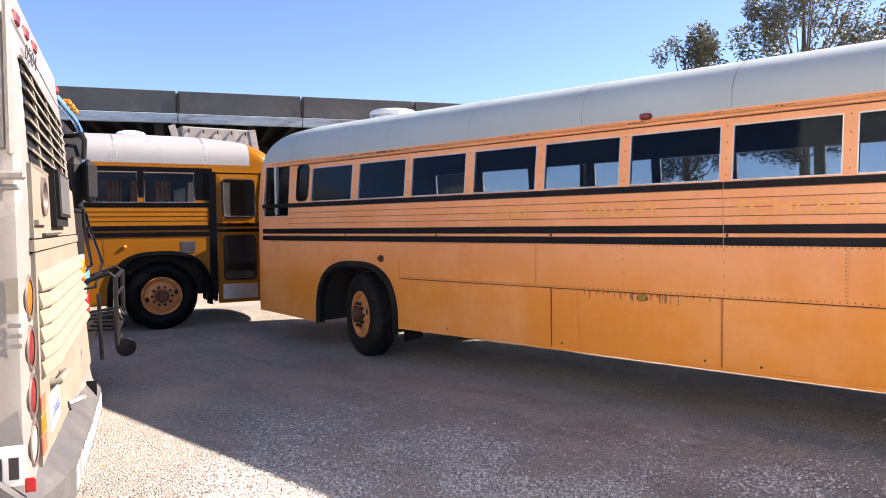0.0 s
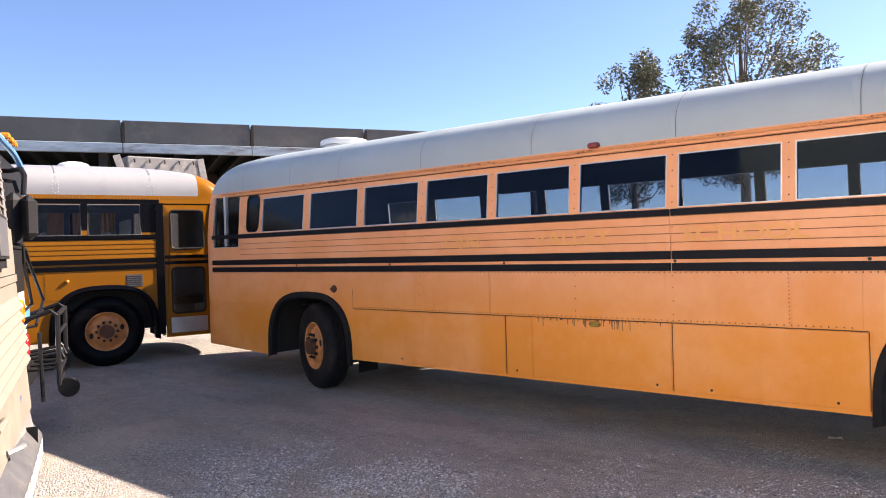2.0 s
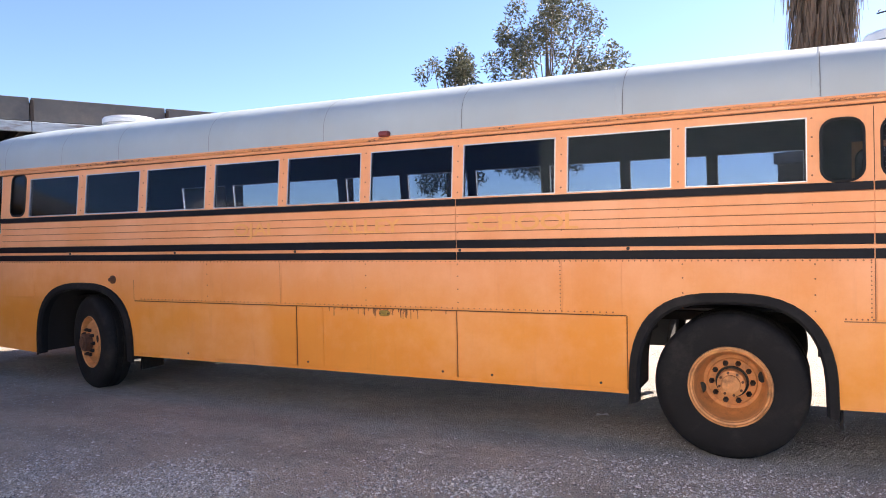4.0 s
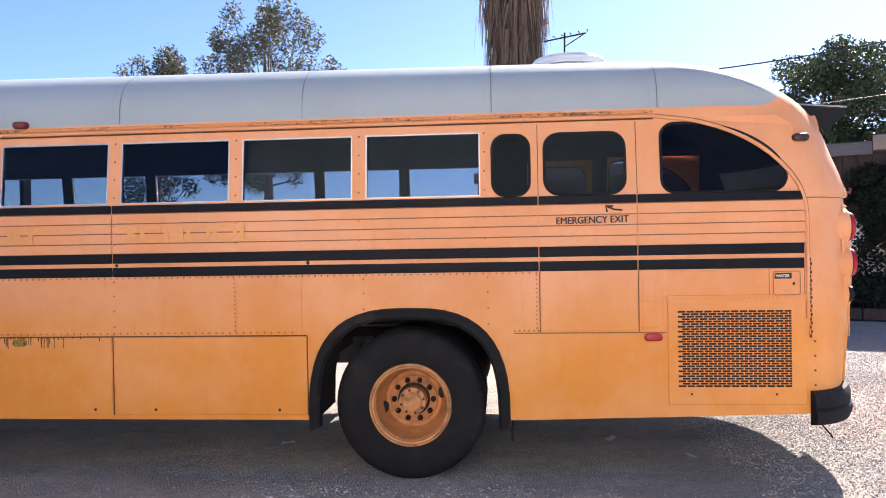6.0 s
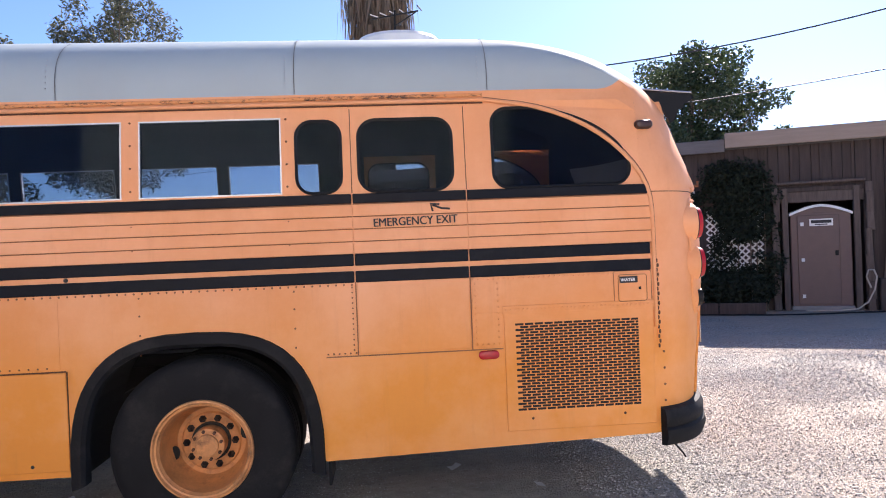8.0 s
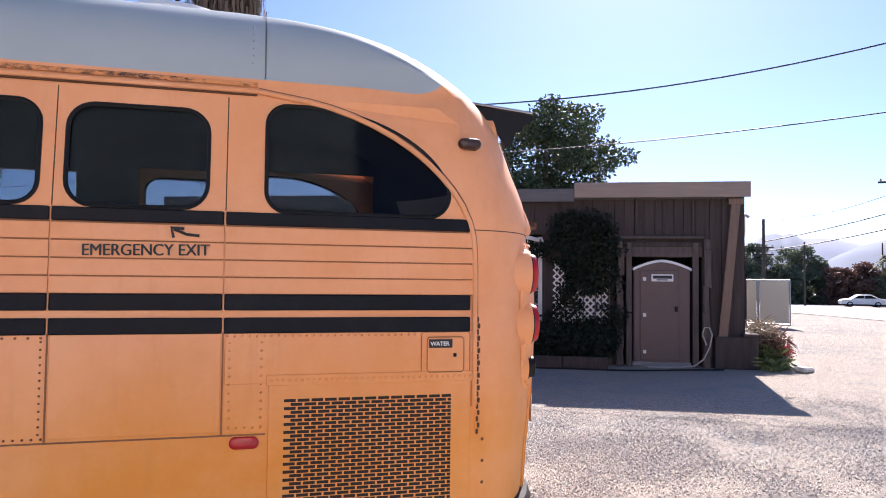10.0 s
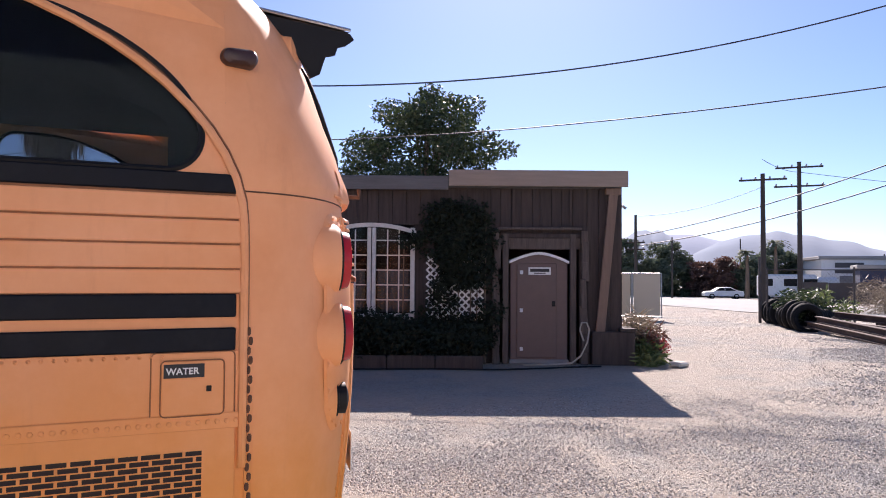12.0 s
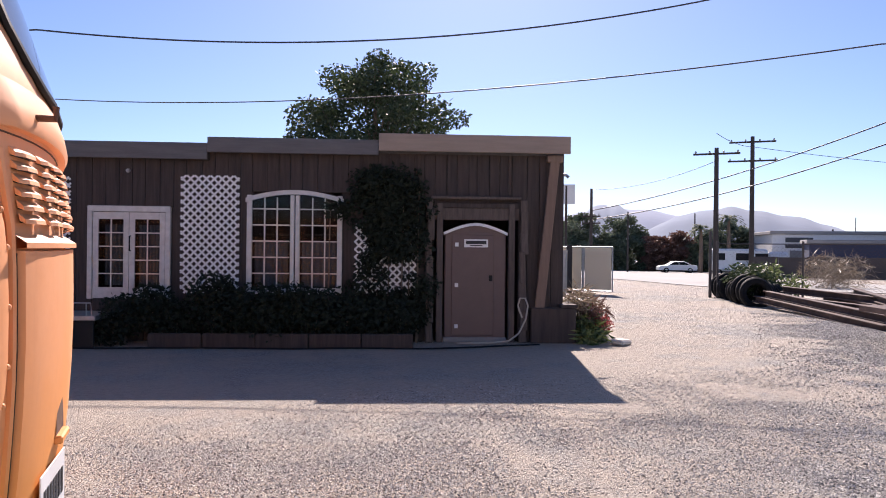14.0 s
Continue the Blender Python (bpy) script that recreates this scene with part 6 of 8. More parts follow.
# ---- barn-board building with portable toilet ----
BP, BA = Vector((9.50, 15.96, 0)), -24.2
BM = pose(BP.x, BP.y, 0, 0, 0, BA)


def at_building(u, v, z=0.0):
    return BM @ Vector((u, v, z))


def building():
    root = thing("wooden_building", "low dark barn-board building with flat roof", "building", BP, BA)
    wall = 3.3
    rnd = random.Random(4)
    openings = [(-5.71, 0.72, -4.38, 2.30), (-3.03, 0.86, -1.43, 2.60), (0.06, -1, 1.70, 2.36)]
    u = -9.5
    while u < 2.5:
        w = min(0.17 + 0.10 * rnd.random(), 2.5 - u)
        mid = u + w / 2
        spans = [(0.0, wall)]
        for x0, z0, x1, z1 in openings:
            if x0 - 0.02 < mid < x1 + 0.02:
                spans = [(0.0, z0), (z1, wall)] if z0 > 0 else [(z1, wall)]
        for z0, z1 in spans:
            d = 0.012 * rnd.random()
            part("wall_board", boxed((u + 0.004, -d, z0), (u + w - 0.004, 0.04, z1), 0.004), M_BOARD, root)
        u += w
    # core behind the boards, with the openings left free
    core = bmesh.new()
    edges = [-9.5] + [e for o in openings for e in (o[0], o[2])] + [2.5]
    for i in range(len(edges) - 1):
        mid = (edges[i] + edges[i + 1]) / 2
        hit = [o for o in openings if o[0] < mid < o[2]]
        for z0, z1 in ([(0, wall)] if not hit else [(max(0, hit[0][1]), max(0, hit[0][1])), (hit[0][3], wall)] if hit[0][1] < 0 else [(0, hit[0][1]), (hit[0][3], wall)]):
            if z1 > z0:
                box(core, (edges[i], 0.041, z0), (edges[i + 1], 0.16, z1))
    part("wall_core", core, M_BOARD, root)
    part("end_wall", boxed((2.36, 0.162, 0), (2.5, 7.0, wall)), M_BOARD, root)
    part("back_wall", boxed((-9.5, 7.0, 0), (2.5, 7.12, wall)), M_BOARD, root)
    part("far_wall", boxed((-9.6, 0, 0), (-9.5, 7.1, wall)), M_BOARD, root)
    part("floor_slab", boxed((-9.4, 0.17, 0.0), (2.35, 6.98, 0.05)), M_BOARD, root)
    part("roof", boxed((-9.6, 0.0, wall), (2.5, 7.1, wall + 0.08)), M_ROOFING, root)
    for x0, x1, z0, z1, mat, over in ((-9.6, -3.69, 3.12, 3.40, M_FASCIA, -0.22), (-3.68, -0.785, 3.24, 3.50, M_FASCIA, -0.25), (-0.78, 2.55, 3.31, 3.61, M_FASCIA2, -0.30)):
        part("fascia", boxed((x0, over, z0), (x1, over + 0.05, z1), 0.008), mat, root)
        part("eave", boxed((x0, over + 0.05, z1 - 0.04), (x1, 0.3, z1), 0.0), M_ROOFING, root)
    part("rafter_end", boxed((-3.94, -0.1, 3.12), (-3.7, 0.1, 3.38), 0.01), M_BOARD, root)
    # double door
    door = part("double_door", boxed((-5.74, -0.04, 2.22), (-4.35, 0.06, 2.32), 0.008), M_FRAME, root, "white french doors with small panes")
    part("door_frame", boxed((-5.74, -0.04, 0.72), (-5.66, 0.06, 2.22), 0.006), M_FRAME, door)
    part("door_frame", boxed((-4.43, -0.04, 0.72), (-4.35, 0.06, 2.22), 0.006), M_FRAME, door)
    for x0 in (-5.65, -5.04):
        x1 = x0 + 0.6
        leaf = part("door_leaf", boxed((x0, -0.02, 0.73), (x1, 0.02, 0.92), 0.004), M_FRAME, door)
        part("stile", boxed((x0, -0.02, 0.92), (x0 + 0.09, 0.02, 2.21), 0.004), M_FRAME, leaf)
        part("stile", boxed((x1 - 0.09, -0.02, 0.92), (x1, 0.02, 2.21), 0.004), M_FRAME, leaf)
        part("top_rail", boxed((x0 + 0.09, -0.02, 2.09), (x1 - 0.09, 0.02, 2.21), 0.004), M_FRAME, leaf)
        for k in range(1, 5):
            z = 0.92 + k * 0.234
            part("glazing_bar", boxed((x0 + 0.09, -0.014, z - 0.01), (x1 - 0.09, 0.014, z + 0.01)), M_FRAME, leaf)
        part("glazing_bar", boxed((x0 + 0.29, -0.012, 0.92), (x0 + 0.31, 0.012, 2.09)), M_FRAME, leaf)
        gl = part("pane", boxed((x0 + 0.08, -0.003, 0.91), (x1 - 0.08, 0.003, 2.10)), M_HOUSE_GLASS, leaf)
        gl.visible_shadow = False
    part("door_handle", tube(bmesh.new(), [(-5.02, -0.02, 1.55), (-5.02, -0.07, 1.55), (-5.02, -0.07, 1.8), (-5.02, -0.02, 1.8)], 0.012, 6), M_GASKET, door)
    # arched window
    def arch(u):
        return 2.50 + 0.13 * (1 - ((u + 2.23) / 0.8) ** 2)
    win = part("arched_window", boxed((-3.05, -0.05, 0.82), (-1.41, 0.05, 0.88), 0.006), M_FRAME, root, "wide pale-framed window with a shallow arched head and small panes")
    bm = bmesh.new()
    rows = []
    for k in range(17):
        u = -3.07 + 1.68 * k / 16
        rows.append([bm.verts.new(p) for p in ((u, -0.06, arch(u)), (u, -0.06, arch(u) - 0.075), (u, 0.05, arch(u) - 0.075), (u, 0.05, arch(u)))])
    for a, b in zip(rows, rows[1:]):
        for i in range(4):
            bm.faces.new((a[i], a[(i + 1) % 4], b[(i + 1) % 4], b[i]))
    bm.faces.new(rows[0])
    bm.faces.new(rows[-1])
    part("arched_head", bm, M_FRAME, win)
    for x, w in ((-3.05, 0.085), (-2.305, 0.07), (-2.215, 0.07), (-1.495, 0.085)):
        part("frame_post", boxed((x, -0.05, 0.88), (x + w, 0.045, 2.54), 0.006), M_FRAME, win)
    for x0, x1 in ((-2.965, -2.32), (-2.14, -1.495)):
        part("sash_rail", boxed((x0, -0.03, 0.88), (x1, 0.03, 0.93), 0.004), M_FRAME, win)
        for k in range(1, 3):
            x = x0 + (x1 - x0) * k / 3
            part("glazing_bar", boxed((x - 0.011, -0.016, 0.9), (x + 0.011, 0.016, 2.5)), M_FRAME, win)
        for k in range(1, 6):
            z = 0.9 + k * 0.28
            part("glazing_bar", boxed((x0, -0.015, z - 0.011), (x1, 0.015, z + 0.011)), M_FRAME, win)
        gl = part("pane", boxed((x0, -0.003, 0.9), (x1, 0.003, 2.56)), M_HOUSE_GLASS, win)
        gl.visible_shadow = False
        for z in (1.15, 1.5, 1.85):
            part("shelf", boxed((x0 + 0.02, 0.5, z), (x1 - 0.02, 0.7, z + 0.03), 0.005), M_SLAB, win)
    # shaggy slab frame round the toilet bay
    rnd2 = random.Random(9)
    for x in (0.12, 1.77):
        z = 0.0
        while z < 2.40:
            h = rnd2.uniform(0.22, 0.5)
            m = pose(x + rnd2.uniform(-0.02, 0.02), -0.12 - 0.05 * rnd2.random(), z, rnd2.uniform(-3, 1), rnd2.uniform(-4, 4), rnd2.uniform(-10, 10))
            part("slab_post", boxed((-0.055, -0.03, 0), (0.05 + 0.03 * rnd2.random(), 0.04, min(h + 0.05, 2.5 - z)), 0.012, m), M_SLAB, root)
            z += h
    for x in (0.24, 1.51):
        part("bay_post", boxed((x, -0.10, 0.0), (x + 0.11, 0.05, 2.44), 0.01), M_SLAB, root)
    part("lintel", boxed((0.06, -0.06, 2.15), (1.70, 0.04, 2.36), 0.01), M_SLAB, root)
    part("lintel", boxed((0.20, -0.08, 2.36), (1.70, 0.03, 2.45), 0.01), M_BOARD, root)
    part("lintel_cap", boxed((0.14, -0.16, 2.51), (1.72, 0.0, 2.56), 0.01), M_SLAB, root)
    part("bay_wall", boxed((0.03, 0.16, 0), (0.06, 1.6, 2.36)), M_BOARD, root)
    part("bay_wall", boxed((1.70, 0.16, 0), (1.73, 1.6, 2.36)), M_BOARD, root)
    part("bay_back", boxed((0.06, 1.58, 0), (1.70, 1.6, 2.36)), M_BOARD, root)
    # battens on the boards over the bay
    for x in (-0.6, -0.1, 0.42, 0.95, 1.5):
        part("batten", boxed((x, -0.03, 2.60), (x + 0.05, -0.013, 3.28), 0.004), M_BOARD, root)
    part("brace", boxed((-0.085, -0.05, 0.0), (0.085, 0.0, 2.80), 0.01, pose(2.05, -0.10, 0.49, 0, 5.5, 0)), M_PLANK, root, "leaning brown plank")
    part("brace_head", boxed((2.17, -0.16, 3.18), (2.45, -0.02, 3.30), 0.01), M_PLANK, root)
    part("plinth", boxed((1.9, -0.20, 0), (2.70, 0.5, 0.62), 0.015), M_BOARD, root)
    part("plinth_cap", boxed((2.42, -0.22, 0.62), (2.72, 0.5, 0.68), 0.01), M_BOARD, root)
    lamp = part("wall_lamp", tube(bmesh.new(), [(2.5, 0.4, 3.0), (2.62, 0.4, 3.02), (2.68, 0.4, 2.97)], 0.03, 8), M_STEEL, root)
    part("wall_lamp", lathe(bmesh.new(), [(0.02, 0), (0.04, 0.05), (0.03, 0.09), (0, 0.1)], 12, pose(-5.05, -0.02, 2.92, 90)), M_STEEL, root)
    # curtains behind the arched window and the doors
    for x0, x1, z0, z1 in ((-2.94, -2.36, 0.95, 1.75), (-2.12, -1.52, 0.95, 1.75), (-5.50, -5.15, 0.95, 2.0), (-4.92, -4.56, 0.95, 2.0)):
        bm = bmesh.new()
        n = 24
        rows = [[bm.verts.new((x0 + (x1 - x0) * k / n, 0.12 + 0.02 * math.sin(k * 1.7), z)) for z in (z0, z1)] for k in range(n + 1)]
        for p, q in zip(rows, rows[1:]):
            bm.faces.new((p[0], q[0], q[1], p[1]))
        part("curtain", bm, M_CURTAIN, root, "faded grey-brown curtain", True)
    return root


building()


def lattice(u0, u1, z0, z1):
    ob = thing("garden_lattice", "white diagonal garden lattice panel on dark boards", "lattice", BP, BA, "lattice panels")
    s, w = 0.115, 0.017
    strips = []
    for direction in (1, -1):
        c = z0 - (u1 - u0)
        while c < z1 + (u1 - u0):
            pts = []
            for u in (u0, u1):
                z = c + (u - u0) if direction > 0 else c + (u1 - u)
                pts.append((u, z))
            (ua, za), (ub, zb) = pts
            lo, hi = sorted((za, zb))
            if hi > z0 + 0.02 and lo < z1 - 0.02:
                def clip(ua, za, ub, zb):
                    k0, k1 = 0.0, 1.0
                    for lim, sign in ((z0, 1), (z1, -1)):
                        da, db = sign * (za - lim), sign * (zb - lim)
                        if da < 0:
                            k0 = max(k0, da / (da - db))
                        if db < 0:
                            k1 = min(k1, da / (da - db))
                    return [(ua + (ub - ua) * k, za + (zb - za) * k) for k in (k0, k1)]
                (ua, za), (ub, zb) = clip(ua, za, ub, zb)
                if abs(ub - ua) > 0.02:
                    mid, L = ((ua + ub) / 2, (za + zb) / 2), math.hypot(ub - ua, zb - za)
                    strips.append((mid, L, direction))
            c += s * 1.414 * 0.82
    for (mu, mz), L, direction in strips:
        y = -0.035 if direction > 0 else -0.047
        m = pose(mu, y, mz, 0, -45 * direction, 0)
        part("slat", boxed((-L / 2, -0.005, -w), (L / 2, 0.005, w), 0, m), M_LATTICE, ob)
    return ob


lattice(-4.17, -3.18, 0.83, 2.86)
lattice(-1.19, -0.11, 0.82, 2.05)
lattice(-6.9, -6.02, 0.83, 2.8)


def portable_toilet():
    ob = thing("portable_toilet", "brown plastic portable toilet with white arched roof in a doorway", "toilet", at_building(0.925, -0.06), BA)
    w, d, h = 0.54, 1.1, 1.95
    part("cabin", boxed((-w, 0, 0.06), (w, d, h), 0.02), M_TOILET, ob)
    part("base", boxed((-w - 0.02, -0.03, 0), (w + 0.02, d + 0.02, 0.09), 0.015), M_GREY, ob)
    part("door", boxed((-0.42, -0.022, 0.12), (0.33, 0.0, 1.89), 0.012), M_TOILET, ob)
    bm = bmesh.new()
    rows = []
    for k in range(13):
        x = -w - 0.02 + (2 * w + 0.04) * k / 12
        z = h - 0.02 + 0.17 * (1 - abs(x / (w + 0.02)) ** 1.6)
        rows.append([bm.verts.new(p) for p in ((x, -0.05, z), (x, d + 0.03, z), (x, d + 0.03, z - 0.05), (x, -0.05, z - 0.05))])
    for a, b in zip(rows, rows[1:]):
        for i in range(4):
            bm.faces.new((a[i], a[(i + 1) % 4], b[(i + 1) % 4], b[i]))
    bm.faces.new(rows[0])
    bm.faces.new(rows[-1])
    part("roof", bm, M_LATTICE, ob, "white arched roof")
    bm = bmesh.new()
    top = [bm.verts.new((-w + 0.01 + 2 * (w - 0.01) * k / 12, 0.004, h - 0.05 + 0.165 * (1 - abs((-1 + k / 6)) ** 1.6))) for k in range(13)]
    low = [bm.verts.new((-w + 0.01 + 2 * (w - 0.01) * k / 12, 0.004, h - 0.06)) for k in range(13)]
    for k in range(12):
        bm.faces.new((low[k], low[k + 1], top[k + 1], top[k]))
    part("gable", bm, M_TOILET, ob)
    sign = part("sign", boxed((-0.20, -0.03, 1.67), (0.22, -0.022, 1.81), 0.002), M_SIGN, ob, "white sign with dark bars")
    part("sign_bar", boxed((-0.17, -0.033, 1.725), (0.19, -0.03, 1.785)), M_INK, sign)
    part("sign_bar", boxed((-0.10, -0.033, 1.69), (0.12, -0.03, 1.71)), M_INK, sign)
    for z in (0.25, 0.97, 1.68):
        part("hinge", boxed((-0.36, -0.03, z), (-0.30, -0.022, z + 0.07), 0.003), M_SIGN, ob)
    part("latch", boxed((0.24, -0.045, 1.08), (0.30, -0.022, 1.18), 0.005), M_GASKET, ob)
    return ob


portable_toilet()


def hose_and_steps():
    hose = thing("garden_hose", "pale garden hose hanging beside the toilet", "hose", BP, BA)
    pts = [(1.74, -0.2, 0.45), (1.66, -0.22, 0.66), (1.70, -0.22, 0.79), (1.79, -0.22, 0.79), (1.84, -0.22, 0.66), (1.80, -0.22, 0.42), (1.68, -0.24, 0.18), (1.50, -0.28, 0.05), (1.2, -0.32, 0.025), (0.6, -0.36, 0.02)]
    part("hose_loop", tube(bmesh.new(), pts, 0.016, 8), M_HOSE, hose, smooth=True)
    cord = thing("ground_cable", "dark cable lying along the wall foot", "cable", BP, BA)
    rnd = random.Random(8)
    pts = [(-8.5 + 0.35 * k, -1.02 - 0.05 * math.sin(k * 0.8) - 0.02 * rnd.random() + (0.5 * max(0.0, (k - 24) / 6)), 0.02) for k in range(31)]
    part("cable_run", tube(bmesh.new(), pts, 0.015, 6), M_GASKET, cord, smooth=True)
    steps = thing("door_steps", "grey timber landing with thin steel rail below french doors", "steps", BP, BA)
    part("landing", boxed((-6.2, -1.0, 0.44), (-5.2, -0.05, 0.52), 0.01), M_STEEL, steps)
    part("riser", boxed((-6.2, -0.95, 0.0), (-5.25, -0.9, 0.44), 0.005), M_DARK, steps)
    for x in (-6.15, -5.95, -5.75, -5.55, -5.35):
        part("baluster", tube(bmesh.new(), [(x, -0.97, 0.5), (x, -0.97, 0.72)], 0.008, 6), M_STEEL, steps)
    part("rail", tube(bmesh.new(), [(-6.2, -0.97, 1.2), (-5.88, -0.97, 1.19), (-5.86, -0.97, 0.5)], 0.014, 6), M_STEEL, steps)
    part("rail", tube(bmesh.new(), [(-6.2, -0.97, 0.72), (-5.28, -0.97, 0.72), (-5.26, -0.97, 0.5)], 0.012, 6), M_STEEL, steps)


hose_and_steps()


# ---- plants ----
def leaf_cloud(bm, centres, count, size, rnd, flat=0.6, long=1.6):
    """Scatters folded leaves through clumps given as (x, y, z, radius)."""
    weights = [c[3] ** 2 for c in centres]
    for _ in range(count):
        x, y, z, r = rnd.choices(centres, weights)[0]
        while True:
            d = Vector((rnd.uniform(-1, 1), rnd.uniform(-1, 1), rnd.uniform(-1, 1)))
            if 0.15 < d.length < 1:
                break
        p = Vector((x, y, z)) + r * Vector((d.x, d.y, d.z * flat))
        u = Vector((rnd.uniform(-1, 1), rnd.uniform(-1, 1), rnd.uniform(-1, 0.5))).normalized()
        w = u.orthogonal().normalized()
        w = (w * math.cos(k := rnd.uniform(0, 6.28)) + u.cross(w) * math.sin(k)).normalized()
        s = size * rnd.uniform(0.6, 1.3)
        a, b, c, e = p, p + u * s * long * 0.5 + w * s * 0.4, p + u * s * long, p + u * s * long * 0.5 - w * s * 0.4
        bm.faces.new([bm.verts.new(q) for q in (a, b, c, e)])


def tree(name, label, base, height, spread, seed, leaves, size, leaf, crown_from=0.4, clumps=40, clump_r=0.9, slim=1.0, category="tree", low=0.18, span=0.72, flat=0.7, long=1.6, limb=0.35):
    rnd = random.Random(seed)
    x, y = base
    z = ground_z(x, y)
    ob = thing(name, label, category, (x, y, z))
    bm = bmesh.new()
    r0 = height * 0.022
    lean = Vector((rnd.uniform(-0.3, 0.3), rnd.uniform(-0.3, 0.3), 0))
    tube(bm, [(0, 0, -0.1), lean * 0.4 + Vector((0, 0, height * 0.3)), lean + Vector((0, 0, height * 0.6)), lean * 1.4 + Vector((0, 0, height * 0.9))], [r0, r0 * 0.8, r0 * 0.5, r0 * 0.15], 9)
    centres = []
    for k in range(clumps):
        f = rnd.random()
        zc = height * (crown_from + (1 - crown_from) * f)
        wid = spread * math.sin(math.pi * (low + span * f)) ** 0.7 * rnd.random() ** 0.55
        a = rnd.uniform(0, 6.283)
        c = Vector((wid * math.cos(a) * slim, wid * math.sin(a), zc))
        centres.append((c.x, c.y, c.z - clump_r * 0.3, clump_r * rnd.uniform(0.6, 1.15)))
        if k % 2 == 0:
            start = Vector((0, 0, height * (crown_from * 0.8 + 0.5 * f * (1 - crown_from)))) + lean * (crown_from + 0.4 * f)
            midp = start.lerp(c, 0.55) + Vector((0, 0, -0.04 * height * rnd.random()))
            tube(bm, [start, midp, c], [r0 * limb, r0 * limb * 0.55, r0 * limb * 0.2], 5)
    part("trunk", bm, M_BARK, ob, smooth=True)
    bm = bmesh.new()
    leaf_cloud(bm, centres, leaves, size, rnd, flat, long)
    part("crown", bm, leaf, ob)
    return ob


def bush(name, label, spots, count, size, leaf, seed, category="bush", flat=0.9, long=1.6):
    rnd = random.Random(seed)
    x0, y0 = spots[0][0], spots[0][1]
    base = ground_z(x0, y0)
    ob = thing(name, label, category, (x0, y0, base))
    bm = bmesh.new()
    leaf_cloud(bm, [(a - x0, b - y0, c, r) for a, b, c, r in spots], count, size, rnd, flat, long)
    part("leaf_mass", bm, leaf, ob)
    for a, b, c, r in spots[:12]:
        part("stem", tube(bmesh.new(), [(a - x0, b - y0, 0), (a - x0 + 0.03, b - y0, max(0.1, c))], [0.02, 0.008], 5), M_BARK, ob)
    return ob


tree("eucalyptus_tree", "open-crowned eucalyptus with grey-green leaves", (-13.83, 32.25), 10.0, 2.2, 3, int(20000 * 0.72), 0.085, M_EUC, 0.40, 46, 0.62, flat=1.15, long=2.2, limb=0.22)
tree("eucalyptus_tree", "tall airy eucalyptus with bare upper limbs", (-9.14, 33.22), 12.3, 3.3, 8, int(34000 * 0.72), 0.085, M_EUC, 0.38, 74, 0.66, flat=1.2, long=2.2, limb=0.22)
tree("evergreen_tree", "dense dark evergreen tree behind the building", (16.9, 36.6), 10.6, 4.6, 5, 50000, 0.13, M_LEAF, 0.25, 130, 0.95, low=0.36, span=0.50)


def palm():
    ob = thing("palm_tree", "fan palm with a thick skirt of dead brown fronds", "palm", (1.79, 21.98, 0))
    rnd = random.Random(2)
    part("trunk", tube(bmesh.new(), [(0, 0, 0), (0, 0, 5), (0.05, 0, 11)], [0.4, 0.34, 0.28], 12), M_BARK, ob, smooth=True)
    bm = bmesh.new()
    for k in range(4200):
        a, z = rnd.uniform(0, 6.283), rnd.uniform(4.9, 10.5)
        r = 0.45 + 0.42 * rnd.random() * min(1.0, (z - 4.2) / 2.2) + (0.25 * rnd.random() if z > 8 else 0)
        p = Vector((r * math.cos(a), r * math.sin(a), z))
        t = Vector((-math.sin(a), math.cos(a), 0))
        out = Vector((math.cos(a), math.sin(a), 0))
        L, w = rnd.uniform(0.5, 1.1), rnd.uniform(0.012, 0.04)
        q = p + Vector((0, 0, -L)) + out * rnd.uniform(-0.1, 0.10) + t * rnd.uniform(-0.15, 0.15)
        bm.faces.new([bm.verts.new(v) for v in (p - t * w, p + t * w, q + t * w * 0.3, q - t * w * 0.3)])
    part("dead_frond_skirt", bm, M_THATCH, ob)
    bm = bmesh.new()
    for k in range(30):
        a, up = rnd.uniform(0, 6.283), rnd.uniform(-0.6, 0.8)
        d = Vector((math.cos(a), math.sin(a), up)).normalized()
        o = Vector((0.05, 0, 10.9))
        tip = o + d * 1.3 + Vector((0, 0, -0.2))
        tube(bm, [o, o + d * 0.7, tip], [0.03, 0.02, 0.012], 4)
        s = d.cross(Vector((0, 0, 1))).normalized()
        for j in range(18):
            f = radians(-75 + 150 * j / 17)
            v = (d * math.cos(f) + s * math.sin(f)).normalized()
            e = tip + v * 0.95 + Vector((0, 0, -0.25 * abs(math.sin(f)) - 0.1))
            n = v.cross(d).normalized() * 0.02 if v.cross(d).length > 0.01 else s * 0.02
            bm.faces.new([bm.verts.new(q) for q in (tip, tip + v * 0.5 + s * 0.03, e, tip + v * 0.5 - s * 0.03)])
    part("green_fronds", bm, M_LEAF, ob)
    return ob


palm()


def planted(name, label, spots, count, size, leaf, seed, category="bush", **kw):
    pts = []
    for u, v, z, r in spots:
        p = at_building(u, v, z)
        pts.append((p.x, p.y, p.z, r))
    return bush(name, label, pts, count, size, leaf, seed, category, **kw)


